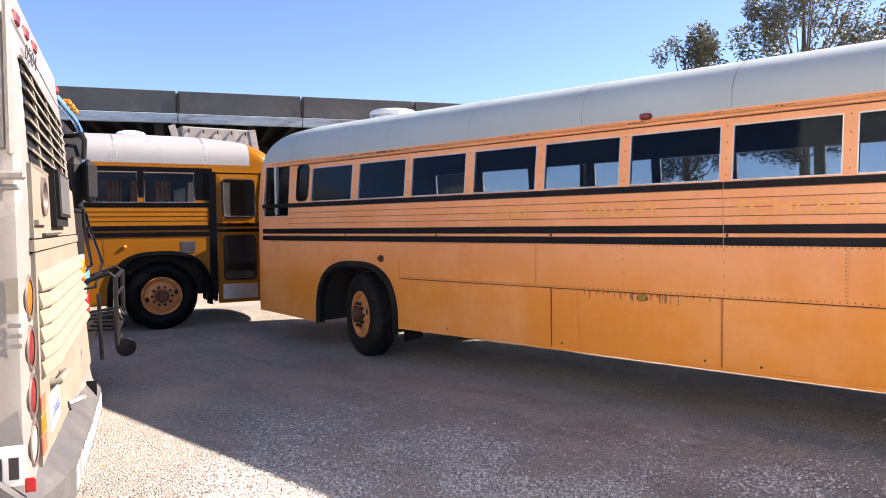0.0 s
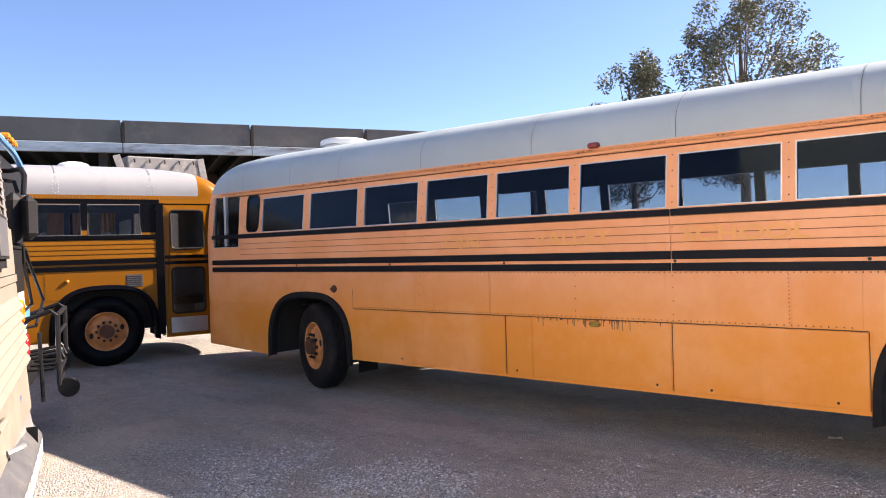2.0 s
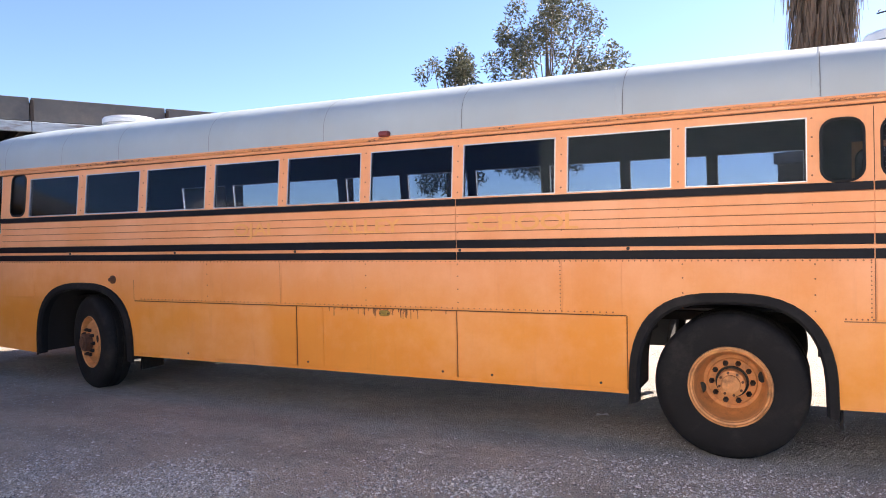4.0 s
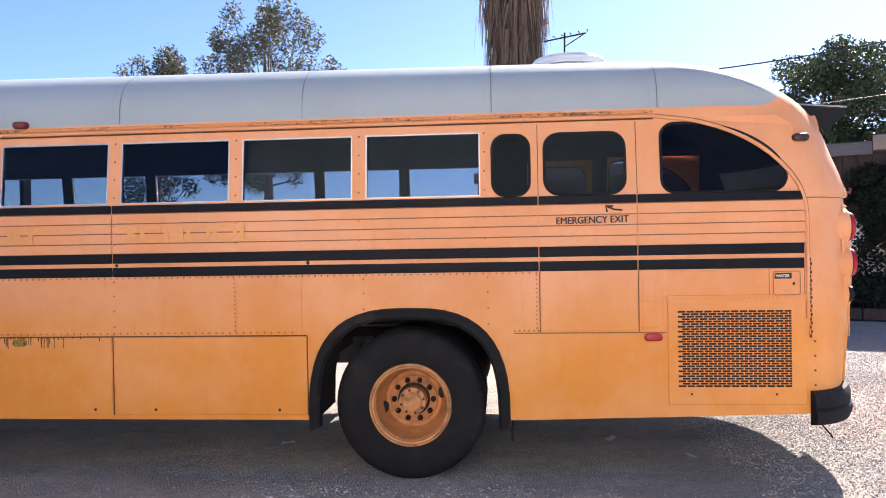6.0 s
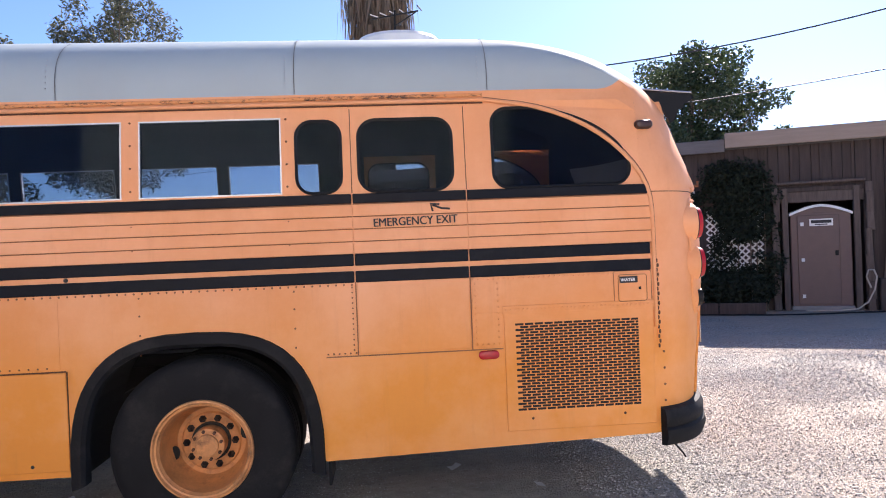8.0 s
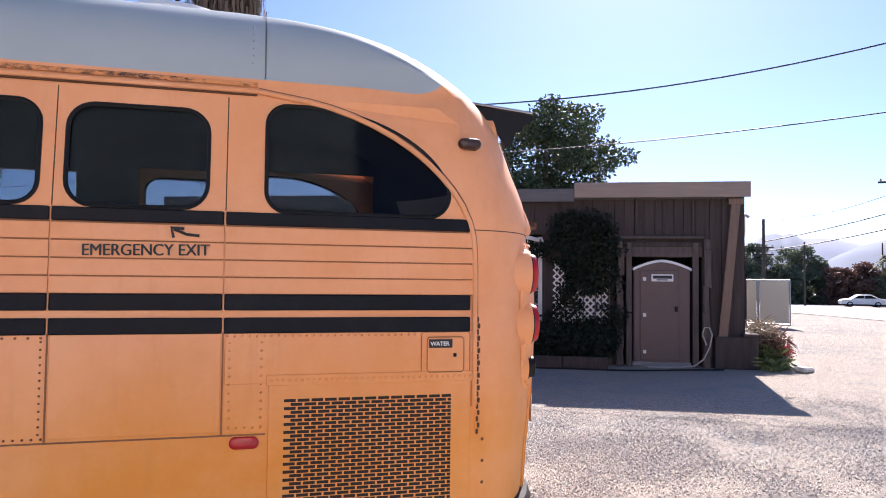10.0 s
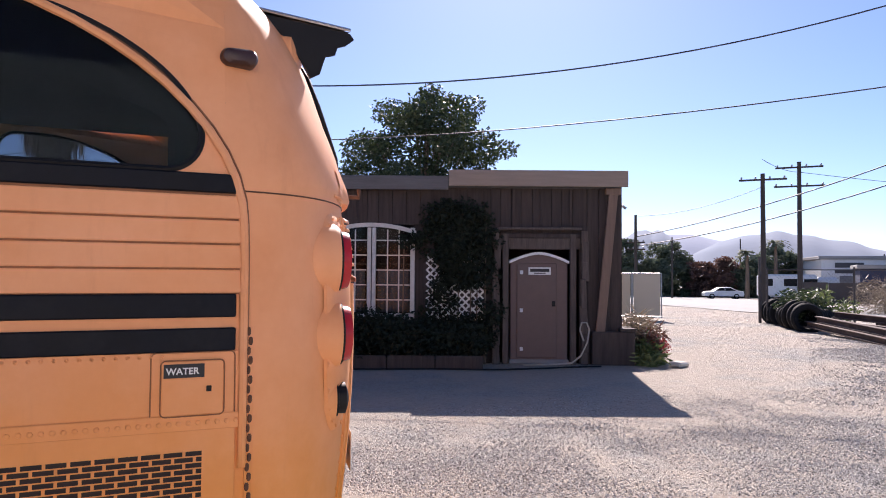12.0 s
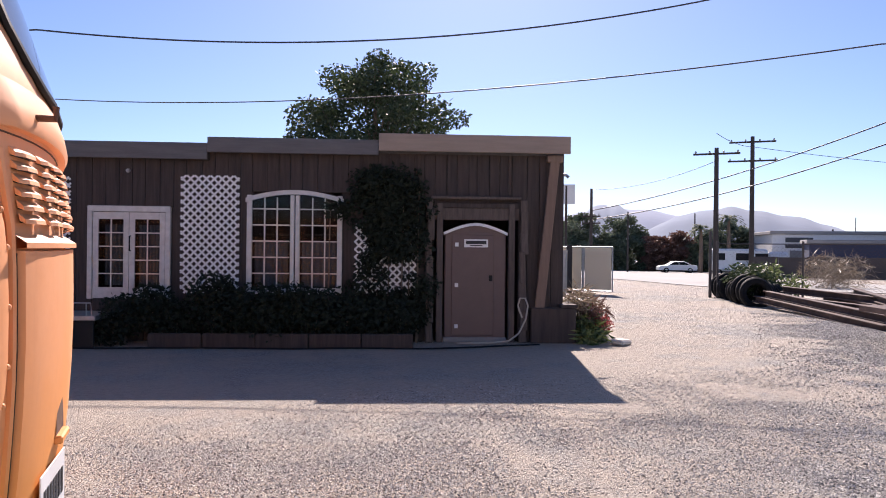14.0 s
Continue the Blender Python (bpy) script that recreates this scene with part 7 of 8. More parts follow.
planted("shrub", "dark rounded shrub under the arched window", [(-3.5, -0.5, 0.85, 0.42), (-3.2, -0.6, 0.55, 0.5), (-2.8, -0.55, 0.6, 0.5), (-2.5, -0.6, 0.35, 0.45)], 5200, 0.055, M_IVY, 11)
planted("shrub", "dark shrub in the planter bed", [(-2.2, -0.5, 0.72, 0.42), (-1.8, -0.55, 0.55, 0.5), (-1.3, -0.5, 0.45, 0.45), (-0.8, -0.5, 0.4, 0.4), (-0.4, -0.45, 0.45, 0.35)], 5600, 0.055, M_IVY, 12)
planted("shrub", "low dark shrub beside the steps", [(-4.9, -0.55, 0.5, 0.42), (-4.5, -0.5, 0.65, 0.42), (-4.1, -0.5, 0.4, 0.45), (-5.1, -0.6, 0.25, 0.3)], 3600, 0.055, M_IVY, 13)
vr = random.Random(77)
VINE = []
for k in range(420):
    u, z = vr.gauss(-0.62, 0.42), 0.2 + 2.75 * vr.random()
    if not -1.75 < u < 0.12 or (z > 2.5 and abs(u + 0.6) > 0.55):
        continue
    bare = (0.85 < z < 1.5 and -1.2 < u < -0.1) or (u < -0.92 and 0.9 < z < 2.2)
    if vr.random() < (0.07 if bare else 0.85):
        VINE.append((u, -0.10 - 0.06 * vr.random(), z, vr.uniform(0.10, 0.25)))
planted("climbing_vine", "dense dark vine climbing the board wall", VINE, 24000, 0.055, M_IVY, 14, "vine")
planted("flower_bed", "green strap-leaved plants at the drive's edge", [(2.90, -0.3, 0.12, 0.20), (3.02, -0.05, 0.18, 0.22), (2.95, 0.2, 0.25, 0.24), (3.15, 0.25, 0.15, 0.22), (2.95, 0.7, 0.32, 0.26), (3.2, 0.7, 0.2, 0.24), (3.05, 1.3, 0.35, 0.3)], 1500, 0.055, M_GRASSY, 15, "plants", long=4.5)
planted("dry_shrub", "dry pale stalks by the wall corner", [(2.85, 0.3, 0.62, 0.24), (2.95, 0.8, 0.7, 0.27), (3.1, 1.3, 0.6, 0.26)], 1100, 0.03, M_DRY, 16, "plants", long=9.0)
planted("flowers", "small red flowers at the edge of the drive", [(3.25, 0.1, 0.30, 0.2), (3.3, 0.45, 0.34, 0.22), (3.25, 0.9, 0.4, 0.25)], 1400, 0.030, M_FLOWER, 17, "flowers", long=1.2)
planted("red_stalks", "russet stalks among the corner plants", [(3.1, 0.3, 0.45, 0.3), (3.3, 0.8, 0.5, 0.28)], 700, 0.035, M_RUSSET, 18, "plants", long=6.0)
edge_stone = thing("edging_stone", "flat grey stone edging the flower bed", "stone", at_building(3.45, -0.35))
part("slab", boxed((-0.2, -0.12, 0.0), (0.2, 0.12, 0.1), 0.03, pose(0, 0, 0, 4, 3, 25)), M_CONC, edge_stone)
planter = thing("planter_bed", "low brown timber-edged planter along the wall", "planter", BP, BA)
for u in (-4.4, -3.55, -2.7, -1.85, -1.0):
    part("edge_board", boxed((u, -0.95 + 0.02 * math.sin(u * 3), 0.0), (u + 0.83, -0.88, 0.24), 0.01), M_BOARD, planter)
part("soil", boxed((-4.4, -0.87, 0.0), (-0.2, -0.02, 0.18)), M_DARK, planter)


# ---- road and distance ----
def build_road():
    rows = (((24, 84), (58, 112)), ((33, 62), (66, 98)), ((40, 45.7), (73, 83)), ((35.6, 34), (74, 72)), ((36.2, 30), (62, 52)), ((38.5, 25), (52, 36)), ((46, 10), (60, 20)), ((60, -20), (75, -11)))
    bm = bmesh.new()
    lines = []
    for a, b in rows:
        line = []
        for k in range(9):
            x, y = a[0] + (b[0] - a[0]) * k / 8, a[1] + (b[1] - a[1]) * k / 8
            line.append(bm.verts.new((x, y, ground_z(x, y) + 0.03)))
        lines.append(line)
    for p, q in zip(lines, lines[1:]):
        for k in range(8):
            bm.faces.new((p[k], p[k + 1], q[k + 1], q[k]))
    return tagged(finish(bm, "road", M_ROAD), "pale worn asphalt road crossing beyond the yard", "road", kind="structure")


build_road()


def hill(name, label, direction, dist, width, height, seed, mat, peak=0.5):
    rnd = random.Random(seed)
    bm = bmesh.new()
    c = Vector((direction[0], direction[1], 0)).normalized()
    s = Vector((c.y, -c.x, 0))
    n = 60
    rows = []
    for k in range(n + 1):
        f = k / n
        slope = math.sin(0.5 * math.pi * f / peak) if f < peak else math.cos(0.5 * math.pi * (f - peak) / (1 - peak))
        prof = max(0.0, slope) ** 1.2 * (0.80 + 0.12 * noise.noise(Vector((f * 5, seed, 0)))) + 0.03 * noise.noise(Vector((f * 18, seed, 3)))
        p = c * dist + s * width * (f - 0.5)
        rows.append([bm.verts.new(q) for q in (p + Vector((0, 0, -40)), p + c * dist * 0.1 + Vector((0, 0, height * max(0.02, prof) * 0.6)), p + c * dist * 0.25 + Vector((0, 0, height * max(0.02, prof))))])
    for a, b in zip(rows, rows[1:]):
        for i in range(2):
            bm.faces.new((a[i], a[i + 1], b[i + 1], b[i]))
    return tagged(finish(bm, name, mat, smooth=True), label, "hill", kind="structure")


M_SCREEN = plain("dark_screen_mesh", (0.09, 0.075, 0.07), 0.9, vary=0.25, scale=0.8)
M_GREYROOF = plain("grey_fascia", (0.30, 0.29, 0.28), 0.8, vary=0.1, scale=0.5)
M_SHEDNAVY = plain("navy_sheet", (0.035, 0.045, 0.09), 0.7, vary=0.3)
# Distance haze is mixed into these two base colours.
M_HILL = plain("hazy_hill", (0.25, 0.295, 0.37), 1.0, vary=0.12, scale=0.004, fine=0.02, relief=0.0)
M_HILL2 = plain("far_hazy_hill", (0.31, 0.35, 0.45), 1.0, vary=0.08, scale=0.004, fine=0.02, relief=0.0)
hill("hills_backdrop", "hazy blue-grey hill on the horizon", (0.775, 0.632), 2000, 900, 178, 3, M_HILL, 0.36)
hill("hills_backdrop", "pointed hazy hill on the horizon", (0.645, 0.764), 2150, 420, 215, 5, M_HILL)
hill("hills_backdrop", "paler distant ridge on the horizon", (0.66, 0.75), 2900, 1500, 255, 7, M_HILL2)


def utility_pole(base, height, arms, label, r=0.14):
    x, y = base
    z = ground_z(x, y)
    ob = thing("utility_pole", label, "pole", (x, y, z), -49, "utility poles")
    part("pole", tube(bmesh.new(), [(0, 0, -0.2), (0, 0, height)], [r, r * 0.7], 10), M_POLE, ob, smooth=True)
    for h, w in arms:
        arm = part("crossarm", boxed((-w / 2, -0.06, h - 0.06), (w / 2, 0.06, h + 0.06), 0.01), M_POLE, ob)
        for k in range(4):
            part("insulator", lathe(bmesh.new(), [(0.05, 0), (0.07, 0.06), (0.04, 0.16), (0, 0.18)], 8, pose(-w / 2 + 0.15 + k * (w - 0.3) / 3, 0, h + 0.06)), M_STEEL, arm)
    return ob


utility_pole((41.88, 38.58), 8.9, [(8.5, 2.9)], "wooden utility pole with a crossarm and transformer can", 0.19)
utility_pole((48.94, 41.59), 10.7, [(8.9, 3.4), (10.3, 3.2)], "tall wooden utility pole with two crossarms", 0.2)
utility_pole((44.45, 54.52), 7.6, [(4.6, 1.6), (5.2, 1.6)], "distant utility pole with small crossarms", 0.16)
for x, y, h in ((65.0, 72.9, 7.4), (82.9, 79.2, 8.2), (148.6, 98.2, 11.0), (87.2, 61.3, 5.6)):
    utility_pole((x, y), h, [], "thin distant wooden pole", 0.12)


def cable(pts, r=0.02, sag=0.5, label="thin dark overhead cable strung between poles"):
    a, b = Vector(pts[0]), Vector(pts[1])
    ob = thing("overhead_cable", label, "cable", a)
    line = [a.lerp(b, k / 24) - a - Vector((0, 0, sag * 4 * (k / 24) * (1 - k / 24))) for k in range(25)]
    part("wire", tube(bmesh.new(), line, r, 5), M_WIRE, ob)
    return ob


cable(((3.35, 21.85, 6.12), (19.01, 14.60, 7.88)), 0.018, 0.8)
cable(((19.01, 14.60, 7.88), (37.97, 5.82, 9.4)), 0.018, 0.5)
cable(((3.35, 21.85, 6.12), (-22.45, 33.83, 6.4)), 0.018, 0.5)
cable(((3.69, 26.09, 5.46), (15.44, 11.54, 4.98)), 0.013, 0.4)
cable(((15.44, 11.54, 4.98), (24.0, 0.6, 5.4)), 0.013, 0.2)
cable(((3.69, 26.09, 5.46), (-16.71, 51.21, 6.6)), 0.013, 0.4)


for h0, h1, sag in ((5.7, 11.5, 0.9), (4.9, 10.2, 1.0)):
    cable(((44.45, 54.52, ground_z(44.45, 54.52) + h0), (45.75, 20.64, h1)), 0.042, sag, "thick overhead cable across the drive")
cable(((41.88, 38.58, 9.4), (48.94, 41.59, 9.4)), 0.02, 0.2)
cable(((48.94, 41.59, 9.4), (89.75, 21.29, 8.5)), 0.02, 1.2)
cable(((44.45, 54.52, 6.9), (41.88, 38.58, 7.6)), 0.02, 0.5)

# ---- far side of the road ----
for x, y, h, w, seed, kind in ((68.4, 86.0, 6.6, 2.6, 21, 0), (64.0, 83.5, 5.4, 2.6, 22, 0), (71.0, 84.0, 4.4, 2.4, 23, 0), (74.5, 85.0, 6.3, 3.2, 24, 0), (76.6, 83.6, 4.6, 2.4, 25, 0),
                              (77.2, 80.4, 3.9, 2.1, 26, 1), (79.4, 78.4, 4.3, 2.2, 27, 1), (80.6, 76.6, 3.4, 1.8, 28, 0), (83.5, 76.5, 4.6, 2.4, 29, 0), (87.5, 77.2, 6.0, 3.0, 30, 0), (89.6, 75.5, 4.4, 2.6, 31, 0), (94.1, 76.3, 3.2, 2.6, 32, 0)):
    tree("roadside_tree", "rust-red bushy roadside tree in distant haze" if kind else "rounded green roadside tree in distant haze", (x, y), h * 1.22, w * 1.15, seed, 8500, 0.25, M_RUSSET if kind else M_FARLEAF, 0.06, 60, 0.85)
for x, y, h, w, seed in ((89.5, 47.0, 8.6, 2.4, 33), (92.0, 43.5, 10.5, 3.0, 34), (88.0, 50.5, 7.6, 2.0, 35)):
    tree("roadside_tree", "tall open roadside tree behind the workshop", (x, y), h, w, seed, 3600, 0.22, M_LEAF, 0.35, 34, 0.7)


def small_palm(x, y, h, seed):
    rnd = random.Random(seed)
    ob = thing("palm_tree", "small feathery palm across the road", "palm", (x, y, ground_z(x, y)))
    part("trunk", tube(bmesh.new(), [(0, 0, 0), (0.1, 0, h * 0.6), (0.0, 0, h)], [0.3, 0.22, 0.18], 8), M_BARK, ob)
    bm = bmesh.new()
    for k in range(34):
        a, up = rnd.uniform(0, 6.283), rnd.uniform(-0.2, 1.2)
        d = Vector((math.cos(a), math.sin(a), up)).normalized()
        L = rnd.uniform(1.6, 2.4)
        prev = Vector((0, 0, h))
        for j in range(1, 6):
            q = Vector((0, 0, h)) + d * L * j / 5 + Vector((0, 0, -1.3 * (j / 5) ** 2))
            s = d.cross(Vector((0, 0, 1))).normalized() * 0.28
            bm.faces.new([bm.verts.new(v) for v in (prev, prev.lerp(q, 0.5) + s, q, prev.lerp(q, 0.5) - s)])
            prev = q
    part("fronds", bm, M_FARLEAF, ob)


small_palm(75.6, 71.3, 5.6, 1)
small_palm(79.3, 70.2, 7.0, 2)


def parked_car():
    ob = thing("car", "white sedan parked beside the road", "car", (69.8, 69.6, ground_z(69.8, 69.6)), -33)
    bm = bmesh.new()
    prof = [(-2.25, 0.35), (-2.28, 0.65), (-2.1, 0.85), (-1.2, 0.95), (-0.55, 1.38), (0.75, 1.42), (1.55, 1.02), (2.2, 0.95), (2.27, 0.6), (2.2, 0.33)]
    rows = []
    for y, k in ((-0.88, 0.96), (-0.8, 1.0), (0.8, 1.0), (0.88, 0.96)):
        rows.append([bm.verts.new((x, y * (0.85 if z > 1.1 else 1.0), z * k if z > 0.5 else z)) for x, z in prof])
    for a, b in zip(rows, rows[1:]):
        for i in range(len(prof)):
            bm.faces.new((a[i], a[(i + 1) % len(prof)], b[(i + 1) % len(prof)], b[i]))
    bm.faces.new(rows[0])
    bm.faces.new(rows[-1])
    part("body", bm, M_WHITE, ob, smooth=True)
    for s in (-1, 1):
        for x0, x1, t0, t1 in ((-1.0, 0.05, -0.5, 0.05), (0.12, 1.35, 0.12, 0.72)):
            bm = bmesh.new()
            for d in (0.0, 0.02):
                bm.faces.new([bm.verts.new((x, s * (0.86 + d - 0.11 * (z > 1.1)), z)) for x, z in ((x0, 0.98), (x1, 1.0), (t1, 1.33), (t0, 1.31))])
            part("side_window", bm, M_GASKET, ob)
        for x in (-1.4, 1.4):
            part("wheel", lathe(bmesh.new(), [(0.2, 0.02), (0.3, 0.03), (0.32, 0.0), (0.32, -0.18)], 20, pose(x, s * 0.88, 0.32, -90 * s)), M_RUBBER, ob)
    return ob


parked_car()


def gate_screen():
    ob = thing("yard_gate", "open steel-framed gate with pale screen panels", "gate", (23.65, 27.31, ground_z(23.65, 27.31)), 118)
    for k in range(2):
        x0 = 0.1 + k * 1.3
        f = bmesh.new()
        for a, b in (((x0, 0, 0.1), (x0, 0, 1.95)), ((x0 + 1.25, 0, 0.1), (x0 + 1.25, 0, 1.95)), ((x0, 0, 0.12), (x0 + 1.25, 0, 0.12)), ((x0, 0, 1.93), (x0 + 1.25, 0, 1.93))):
            tube(f, [a, b], 0.03, 6)
        frame_ob = part("gate_frame", f, M_STEEL, ob)
        part("screen", boxed((x0 + 0.05, -0.01, 0.2), (x0 + 1.2, 0.01, 1.9)), M_MESH, frame_ob)
    part("gate_post", tube(bmesh.new(), [(2.75, 0, 0), (2.75, 0, 2.1)], 0.06, 8), M_POLE, ob)
    return ob


gate_screen()
fence = thing("screen_fence", "pale board fence behind the building corner", "fence", (21.63, 28.88, ground_z(21.63, 28.88)), -10)
for k in range(14):
    part("fence_board", boxed((-2.2 + k * 0.22, 0, 0), (-2.0 + k * 0.22, 0.03, 1.75 + 0.06 * random.random()), 0.004), M_CONC, fence)
part("fence_post", boxed((0.75, -0.05, 0), (0.95, 0.1, 2.0), 0.01), M_POLE, fence)


def chain_fence():
    ob = thing("chain_link_fence", "rusty chain-link fence with steel posts along the road", "fence", (26.39, 24.55, -0.16), -62)
    for k in range(7):
        part("fence_post", tube(bmesh.new(), [(k * 3.0, 0, 0), (k * 3.0, 0, 2.2)], 0.04, 8), M_FENCE, ob)
    part("top_rail", tube(bmesh.new(), [(0, 0, 2.1), (18, 0, 2.1)], 0.02, 6), M_FENCE, ob)
    bm = bmesh.new()
    for k in range(120):
        x = k * 0.15
        for s in (1, -1):
            xa, xb = x, x + s * 2.0
            if 0 <= xb <= 18:
                tube(bm, [(xa, 0, 0.08), (xb, 0, 2.08)], 0.0018, 3, False)
    tagged(part("wire_mesh", bm, M_RUST, ob), kind="stuff")
    part("end_post", tube(bmesh.new(), [(-0.3, 0.1, 0), (-0.3, 0.1, 2.6)], 0.06, 8), M_FENCE, ob)
    return ob


chain_fence()


def old_tyre(x, y, r, turn, lean):
    ob = thing("tyre", "old black tyre standing in a planter row", "tyre", (x, y, ground_z(x, y) + r * 0.82), turn, "tyres of the planter")
    prof = [(r * 0.58, -0.05), (r * 0.66, -0.13), (r * 0.9, -0.15), (r * 0.97, -0.12), (r, -0.09), (r * 0.965, -0.06), (r, -0.03), (r, 0.03), (r * 0.965, 0.06), (r, 0.09), (r * 0.97, 0.12), (r * 0.9, 0.15), (r * 0.66, 0.13), (r * 0.58, 0.05)]
    part("casing", lathe(bmesh.new(), prof, 26, pose(0, 0, 0, 90 + lean, 0, 0)), M_RUBBER, ob, smooth=True)


tr = random.Random(12)
for k in range(13):
    f = k / 12
    old_tyre(27.2 - 3.7 * f + tr.uniform(-0.08, 0.08), 24.9 - 4.6 * f + tr.uniform(-0.08, 0.08), tr.uniform(0.45, 0.56), -39 + tr.uniform(-14, 14), tr.uniform(-12, 12))
for k in range(2):
    old_tyre(24.3 + 0.55 * k, 20.7 + 0.1 * k, tr.uniform(0.38, 0.46), 80 + tr.uniform(-20, 20), tr.uniform(-15, 15))
mound = thing("soil_mound", "dark soil heaped inside the tyre row", "soil", (25.8, 22.0, ground_z(25.8, 22.0)))
part("heap", lathe(bmesh.new(), [(1.1, 0.0), (0.9, 0.35), (0.5, 0.5), (0, 0.55)], 20), M_DARK, mound, smooth=True)
bush("weeds", "dark green weeds spilling over the tyre planter", [(25.6, 22.6, 0.8, 0.7), (24.6, 21.3, 0.75, 0.6), (26.4, 23.2, 0.75, 0.6), (25.2, 21.8, 0.85, 0.6), (27.0, 22.0, 0.5, 0.5)], 3600, 0.07, M_LEAF, 43, "plants", long=2.4)
bush("weeds", "yellow-green flowering weeds in the tyre planter", [(25.0, 21.2, 1.0, 0.5), (25.6, 21.6, 1.05, 0.4), (26.2, 21.0, 0.7, 0.45)], 520, 0.07, M_GRASSY, 41, "plants", long=2.4)
bush("dry_bush", "leafless straw-coloured bush by the fence", [(42.0, 31.0, 0.9, 1.3), (43.5, 30.5, 0.8, 1.3), (41.0, 29.8, 0.7, 1.0)], 2200, 0.035, M_DRY, 42, "plants", long=16.0)


def timber_pile():
    ob = thing("beam_pile", "loose pile of long rusty brown beams lying on gravel", "pile", (20.97, 16.47, 0.0), -122.0)
    rnd = random.Random(6)
    rows = ((-0.6, 0.0, 0.0, 7.8, 0), (-0.5, 0.16, 0.19, 7.0, 0.6), (-0.2, 0.75, 0.0, 7.2, -2), (0.2, 0.62, 0.19, 6.0, 3), (0.0, 1.35, 0.0, 7.5, 2), (-0.3, 1.25, 0.19, 5.5, -4),
            (0.5, 1.95, 0.0, 7.0, -3), (-1.6, 1.0, 0.38, 4.4, 12), (0.9, 1.7, 0.24, 6.2, 9), (0.1, 2.3, 0.1, 6.0, -9), (-1.0, 2.05, 0.34, 5.0, 15), (-0.4, 1.5, 0.42, 3.8, -13))
    for x, y, z, L, turn in rows:
        m = pose(x, y, z, 0, rnd.uniform(-1.6, 1.6), turn)
        bm = bmesh.new()
        box(bm, (-L / 2, -0.10, 0), (L / 2, 0.10, 0.03), 0.004, m)
        box(bm, (-L / 2, -0.10, 0.16), (L / 2, 0.10, 0.19), 0.004, m)
        box(bm, (-L / 2, -0.02, 0.03), (L / 2, 0.02, 0.16), 0.0, m)
        part("beam", bm, M_TIMBER, ob)
    for x, y, L in ((-2.2, 0.9, 1.6), (-0.4, 1.0, 1.2), (1.9, 1.5, 1.8)):
        part("plate", boxed((x - L / 2, y - 0.35, 0.20), (x + L / 2, y + 0.35, 0.215), 0.0, pose(0, 0, 0, 2, 1, 4)), M_CONC, ob, "pale pinkish board")
    return ob


timber_pile()


def old_trailer():
    """A low trailer at the near end of the beams: wheel, fender and dark upright locker."""
    ob = thing("flatbed_trailer", "old low trailer with black tyre beside the beams", "trailer", (15.75, 10.95, 0.0), -122.0)
    for y in (0.0, 1.7):
        wheel = part("wheel", lathe(bmesh.new(), [(0.19, 0.02), (0.33, 0.05), (0.39, 0.02), (0.39, -0.18), (0.3, -0.2)], 36, pose(0, y, 0.39, 90)), M_RUBBER, ob, smooth=True)
        part("rim", lathe(bmesh.new(), [(0.20, 0.02), (0.17, -0.03), (0.08, -0.02), (0.06, 0.03), (0.0, 0.04)], 24, pose(0, y, 0.39, 90)), M_STEEL, wheel, smooth=True)
    part("deck", boxed((-2.6, 0.2, 0.55), (1.6, 1.6, 0.66), 0.01), M_TIMBER, ob)
    part("fender", boxed((-0.5, -0.05, 0.80), (0.5, 0.2, 0.83), 0.01), M_TIMBER, ob)
    return ob


old_trailer()
locker = thing("steel_locker", "dark narrow steel locker standing beside the beams", "locker", (29.3, 19.0, ground_z(29.3, 19.0)), -62)
part("cabinet", boxed((-0.42, -0.3, 0), (0.42, 0.3, 1.35), 0.03), M_DARKGREY, locker)
part("lid", boxed((-0.5, -0.35, 1.35), (0.5, 0.35, 1.43), 0.02), M_DARKGREY, locker)


def low_building(name, label, x, y, turn, w, d, h, mat, signed=True):
    ob = thing(name, label, "building", (x, y, ground_z(x, y)), turn)
    part("outer_wall", boxed((-w / 2, 0, 0), (w / 2, d, h), 0.05), mat, ob)
    part("roof", boxed((-w / 2 - 0.3, -0.3, h), (w / 2 + 0.3, d + 0.3, h + 0.4), 0.05), M_GREYROOF, ob)
    for k in range(4):
        part("door", boxed((-w / 2 + 2 + k * w / 4.4, -0.05, 0.1), (-w / 2 + 4.6 + k * w / 4.4, 0.02, h * 0.6)), M_GREY, ob)
    if signed:
        for z0, z1, x1 in ((0.80, 0.92, 4.6), (0.66, 0.74, 3.8)):
            part("sign_bar", boxed((-w / 2 + 1.5, -0.08, h * z0), (-w / 2 + x1, -0.02, h * z1)), M_DARKGREY, ob)
    return ob


low_building("warehouse", "long low pale warehouse across the road", 92.0, 55.0, -40, 30, 16, 4.9, M_WHITE)
low_building("workshop", "dark blue open workshop across the road", 82.0, 46.0, -48, 24, 6, 3.5, M_SHEDNAVY, False)
truck = thing("truck", "white pickup truck parked behind the far fence", "truck", (67.9, 52.5, ground_z(67.9, 52.5)), -40)
part("cab", boxed((-2.4, -0.9, 0.6), (-0.4, 0.9, 2.5), 0.25), M_WHITE, truck)
part("bed", boxed((-0.3, -0.9, 0.6), (2.4, 0.9, 1.9), 0.08), M_SHEDNAVY, truck)
for x in (-1.6, 1.5):
    for side in (-1, 1):
        part("wheel", lathe(bmesh.new(), [(0.2, 0.02), (0.36, 0.03), (0.38, 0.0), (0.38, -0.2)], 20, pose(x, side * 0.9, 0.38, -90 * side)), M_RUBBER, truck)
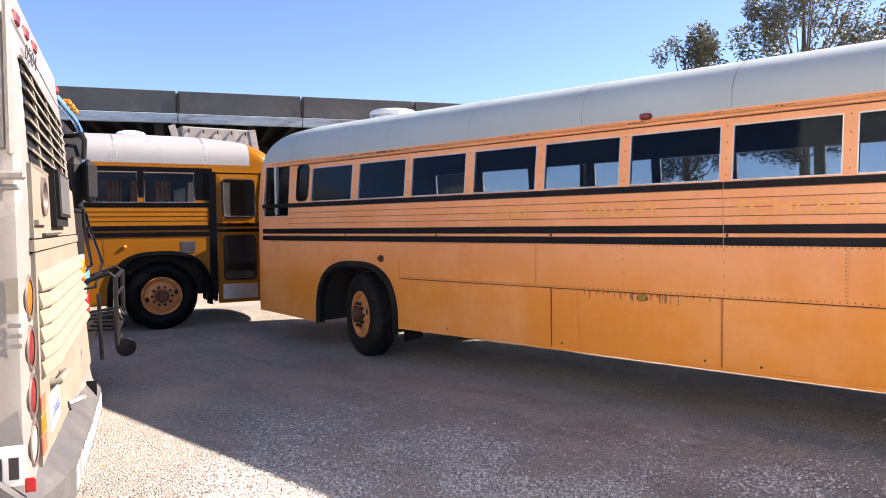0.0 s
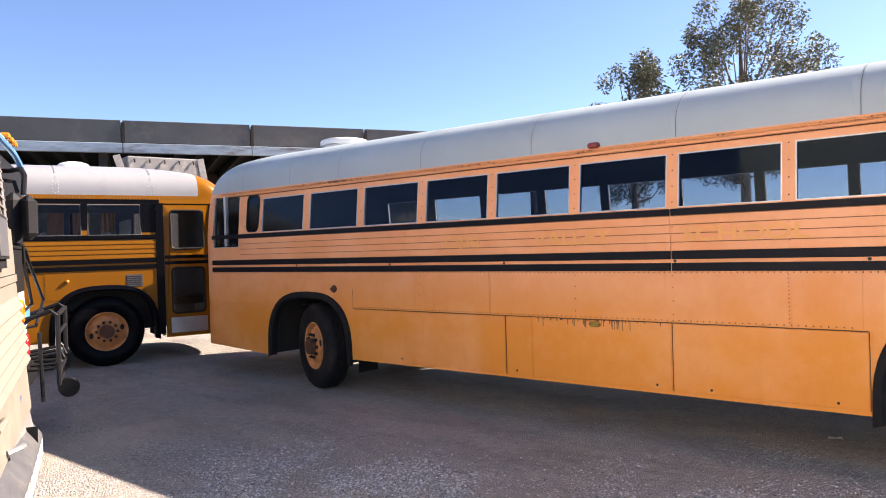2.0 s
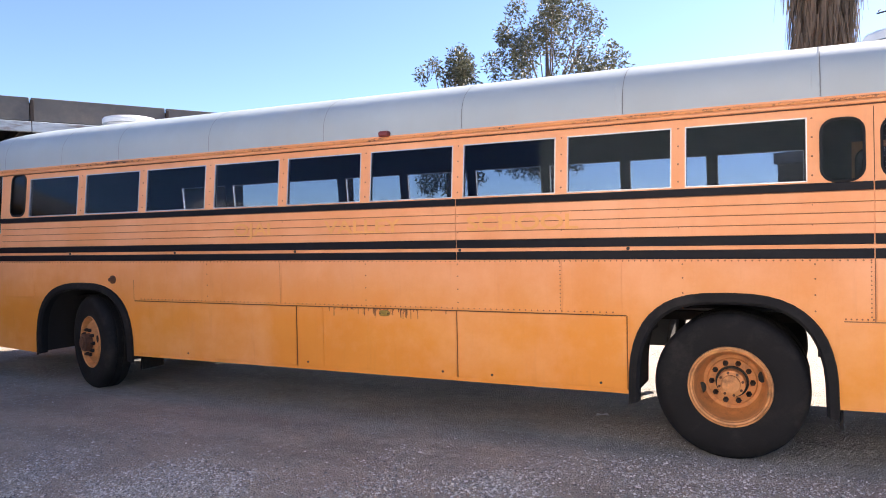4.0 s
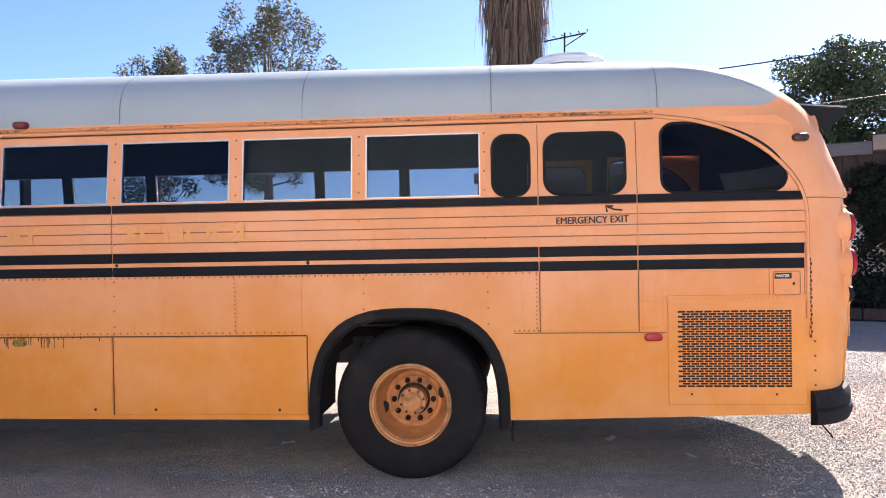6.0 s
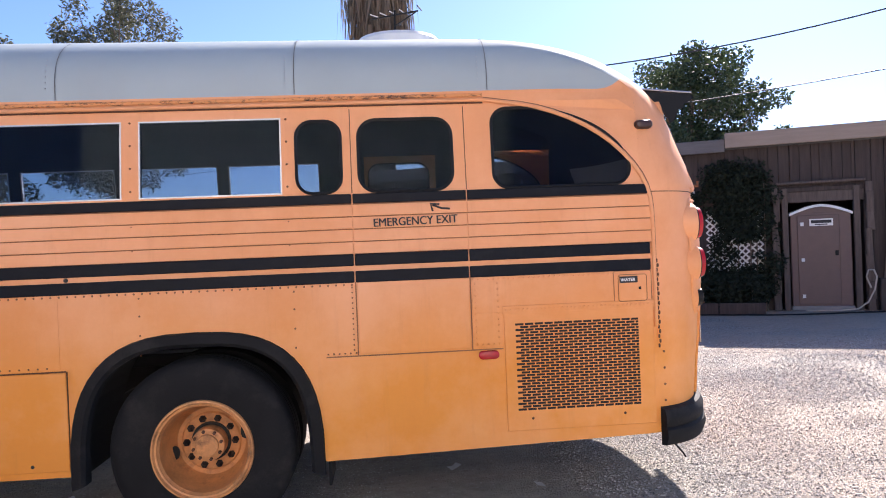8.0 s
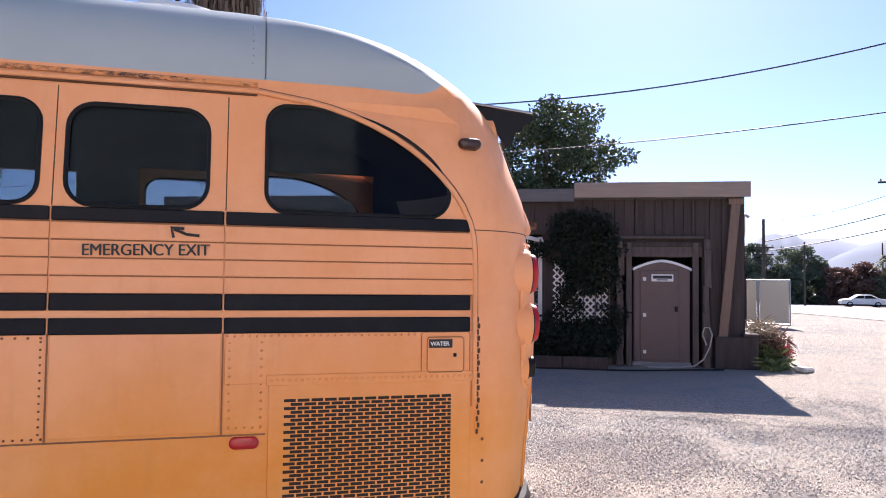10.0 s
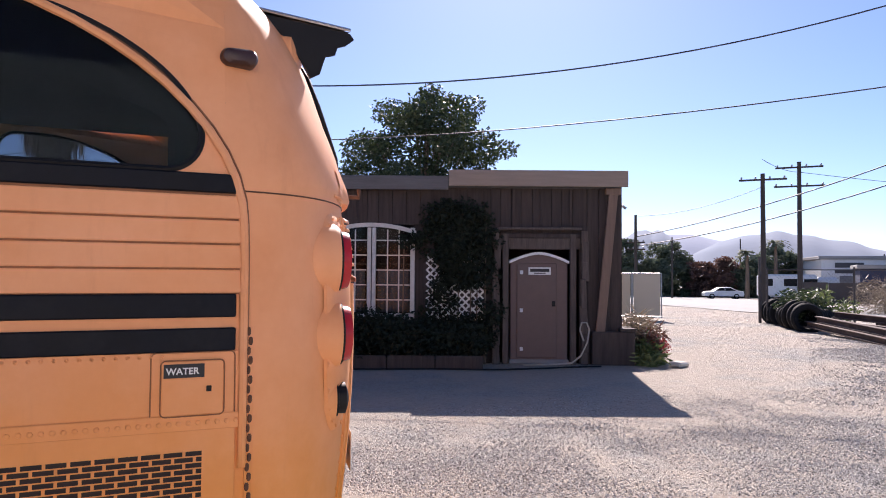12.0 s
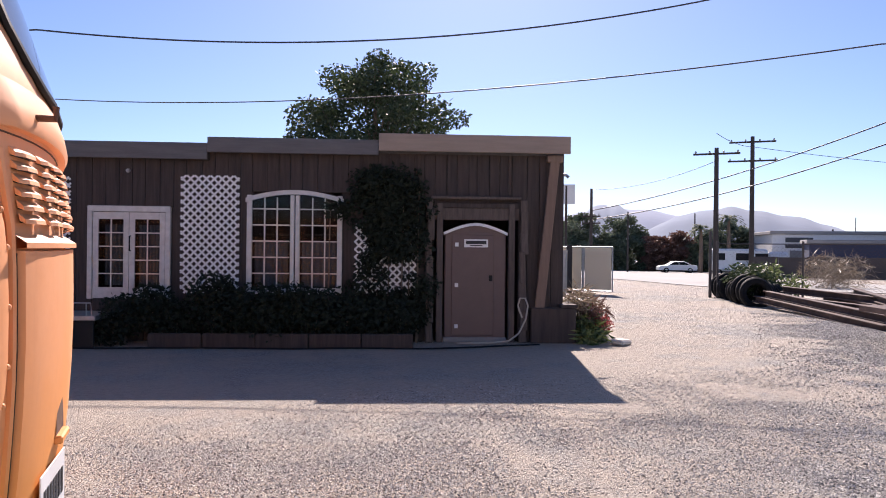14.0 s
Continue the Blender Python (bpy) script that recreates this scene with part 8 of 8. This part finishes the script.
hedge = thing("screen_fence", "dark screened fence along the far roadside", "fence", (65.32, 49.93, ground_z(65.32, 49.93)), -58)
for k in range(5, 17):
    part("fence_panel", boxed((-16 + k * 2.4, 0, 0), (-13.62 + k * 2.4, 0.08, 1.9 + 0.1 * random.random()), 0.01), M_SCREEN, hedge)


def motorhome():
    ob = thing("motorhome", "white motorhome parked beyond the fence", "van", (64.0, 55.6, ground_z(64.0, 55.6)), -40)
    part("body", boxed((-2.6, -1.1, 0.5), (2.6, 1.1, 2.75), 0.2), M_WHITE, ob)
    for x in (-2.0, 0.2, 2.0):
        part("window", boxed((x - 0.6, -1.13, 1.6), (x + 0.6, -1.09, 2.3), 0.03), M_GASKET, ob)
    for x in (-2, 2.2):
        part("wheel", lathe(bmesh.new(), [(0.2, 0.02), (0.36, 0.03), (0.38, 0.0), (0.38, -0.2)], 20, pose(x, -1.05, 0.38, 90)), M_RUBBER, ob)


motorhome()
sign_board = thing("roadside_sign", "blank pale sign board on a post", "sign", (40.0, 52.2, ground_z(40.0, 52.2)), -40)
part("post", tube(bmesh.new(), [(0, 0, 0), (0, 0, 7.4)], 0.1, 8), M_POLE, sign_board)
part("board", boxed((-0.7, -0.06, 5.9), (0.7, 0.0, 7.5), 0.01), M_SIGN, sign_board)


# ---- loose stones ----
def gravel(name, label, n, region, seed, sizes, mat, even, clump):
    rnd = random.Random(seed)
    verts, faces = [], []
    for _ in range(n):
        x, y = region(rnd)
        heap = noise.noise(Vector((x * 0.6, y * 0.45, 5.0))) + 0.8 * noise.noise(Vector((x * 1.6, y * 1.3, 9.0)))
        if rnd.random() > min(1.0, max(0.10, even + clump * heap)):
            continue
        s = rnd.uniform(*sizes)
        a = rnd.uniform(0, 6.283)
        i = len(verts)
        z = ground_z(x, y)
        top = s * rnd.uniform(0.45, 0.85)
        for k in range(4):
            r = s * rnd.uniform(0.6, 1.1)
            verts.append((x + r * math.cos(a + 1.571 * k), y + r * math.sin(a + 1.571 * k), z + rnd.uniform(-0.1, 0.35) * s))
        verts.append((x + 0.3 * s * rnd.uniform(-1, 1), y + 0.3 * s * rnd.uniform(-1, 1), z + top))
        faces += [(i, i + 1, i + 4), (i + 1, i + 2, i + 4), (i + 2, i + 3, i + 4), (i + 3, i, i + 4)]
    me = bpy.data.meshes.new(name)
    me.from_pydata(verts, [], faces)
    me.materials.append(mat)
    return tagged(new(name, me), label, "gravel", kind="stuff")


def near_yard(rnd):
    """Coarse stones lie in the foreground of the yard, few near the coach."""
    while True:
        x, y = rnd.uniform(-6.5, 6.5), rnd.uniform(-0.5, 7.0)
        if rnd.random() > math.hypot((x - 0.6) / 6.0, (y - 2.4) / 3.6) ** 1.4:
            return x, y


def whole_yard(rnd):
    """Fine grit over the trodden part of the yard."""
    return rnd.uniform(-9.0, 5.0), rnd.uniform(1.5, 8.0)


def back_yard(rnd):
    while True:
        x, y = 3.0 + 15 * rnd.random(), 5.0 + 11 * rnd.random()
        far = math.hypot((x - 8.0) / 8.5, (y - 7.2) / 5.2)
        if rnd.random() > far ** 1.5:
            return x, y


def beam_edge(rnd):
    """A band of coarser stones beside the beams and the trailer."""
    while True:
        f, d = rnd.random(), abs(rnd.gauss(0, 1.0))
        x, y = 9.5 + 13.5 * f - 0.83 * d + 0.9, 7.0 + 11.5 * f + 0.56 * d - 0.7
        if d < 2.6:
            return x, y


gravel("loose_gravel", "loose grey crushed stones on the yard", 260000, near_yard, 1, (0.004, 0.015), M_LIFTEDSTONE, 0.30, 3.0)
gravel("fine_grit", "fine grey grit on trodden yard soil", 110000, whole_yard, 3, (0.003, 0.009), M_LIFTEDSTONE, 0.55, 1.0)
gravel("loose_gravel", "pale crushed stones on the sunlit drive", 330000, back_yard, 2, (0.004, 0.014), M_STONE, 0.56, 0.9)
gravel("loose_gravel", "coarse grey gravel in front of the beam pile", 70000, beam_edge, 4, (0.010, 0.026), M_STONE, 0.55, 1.4)
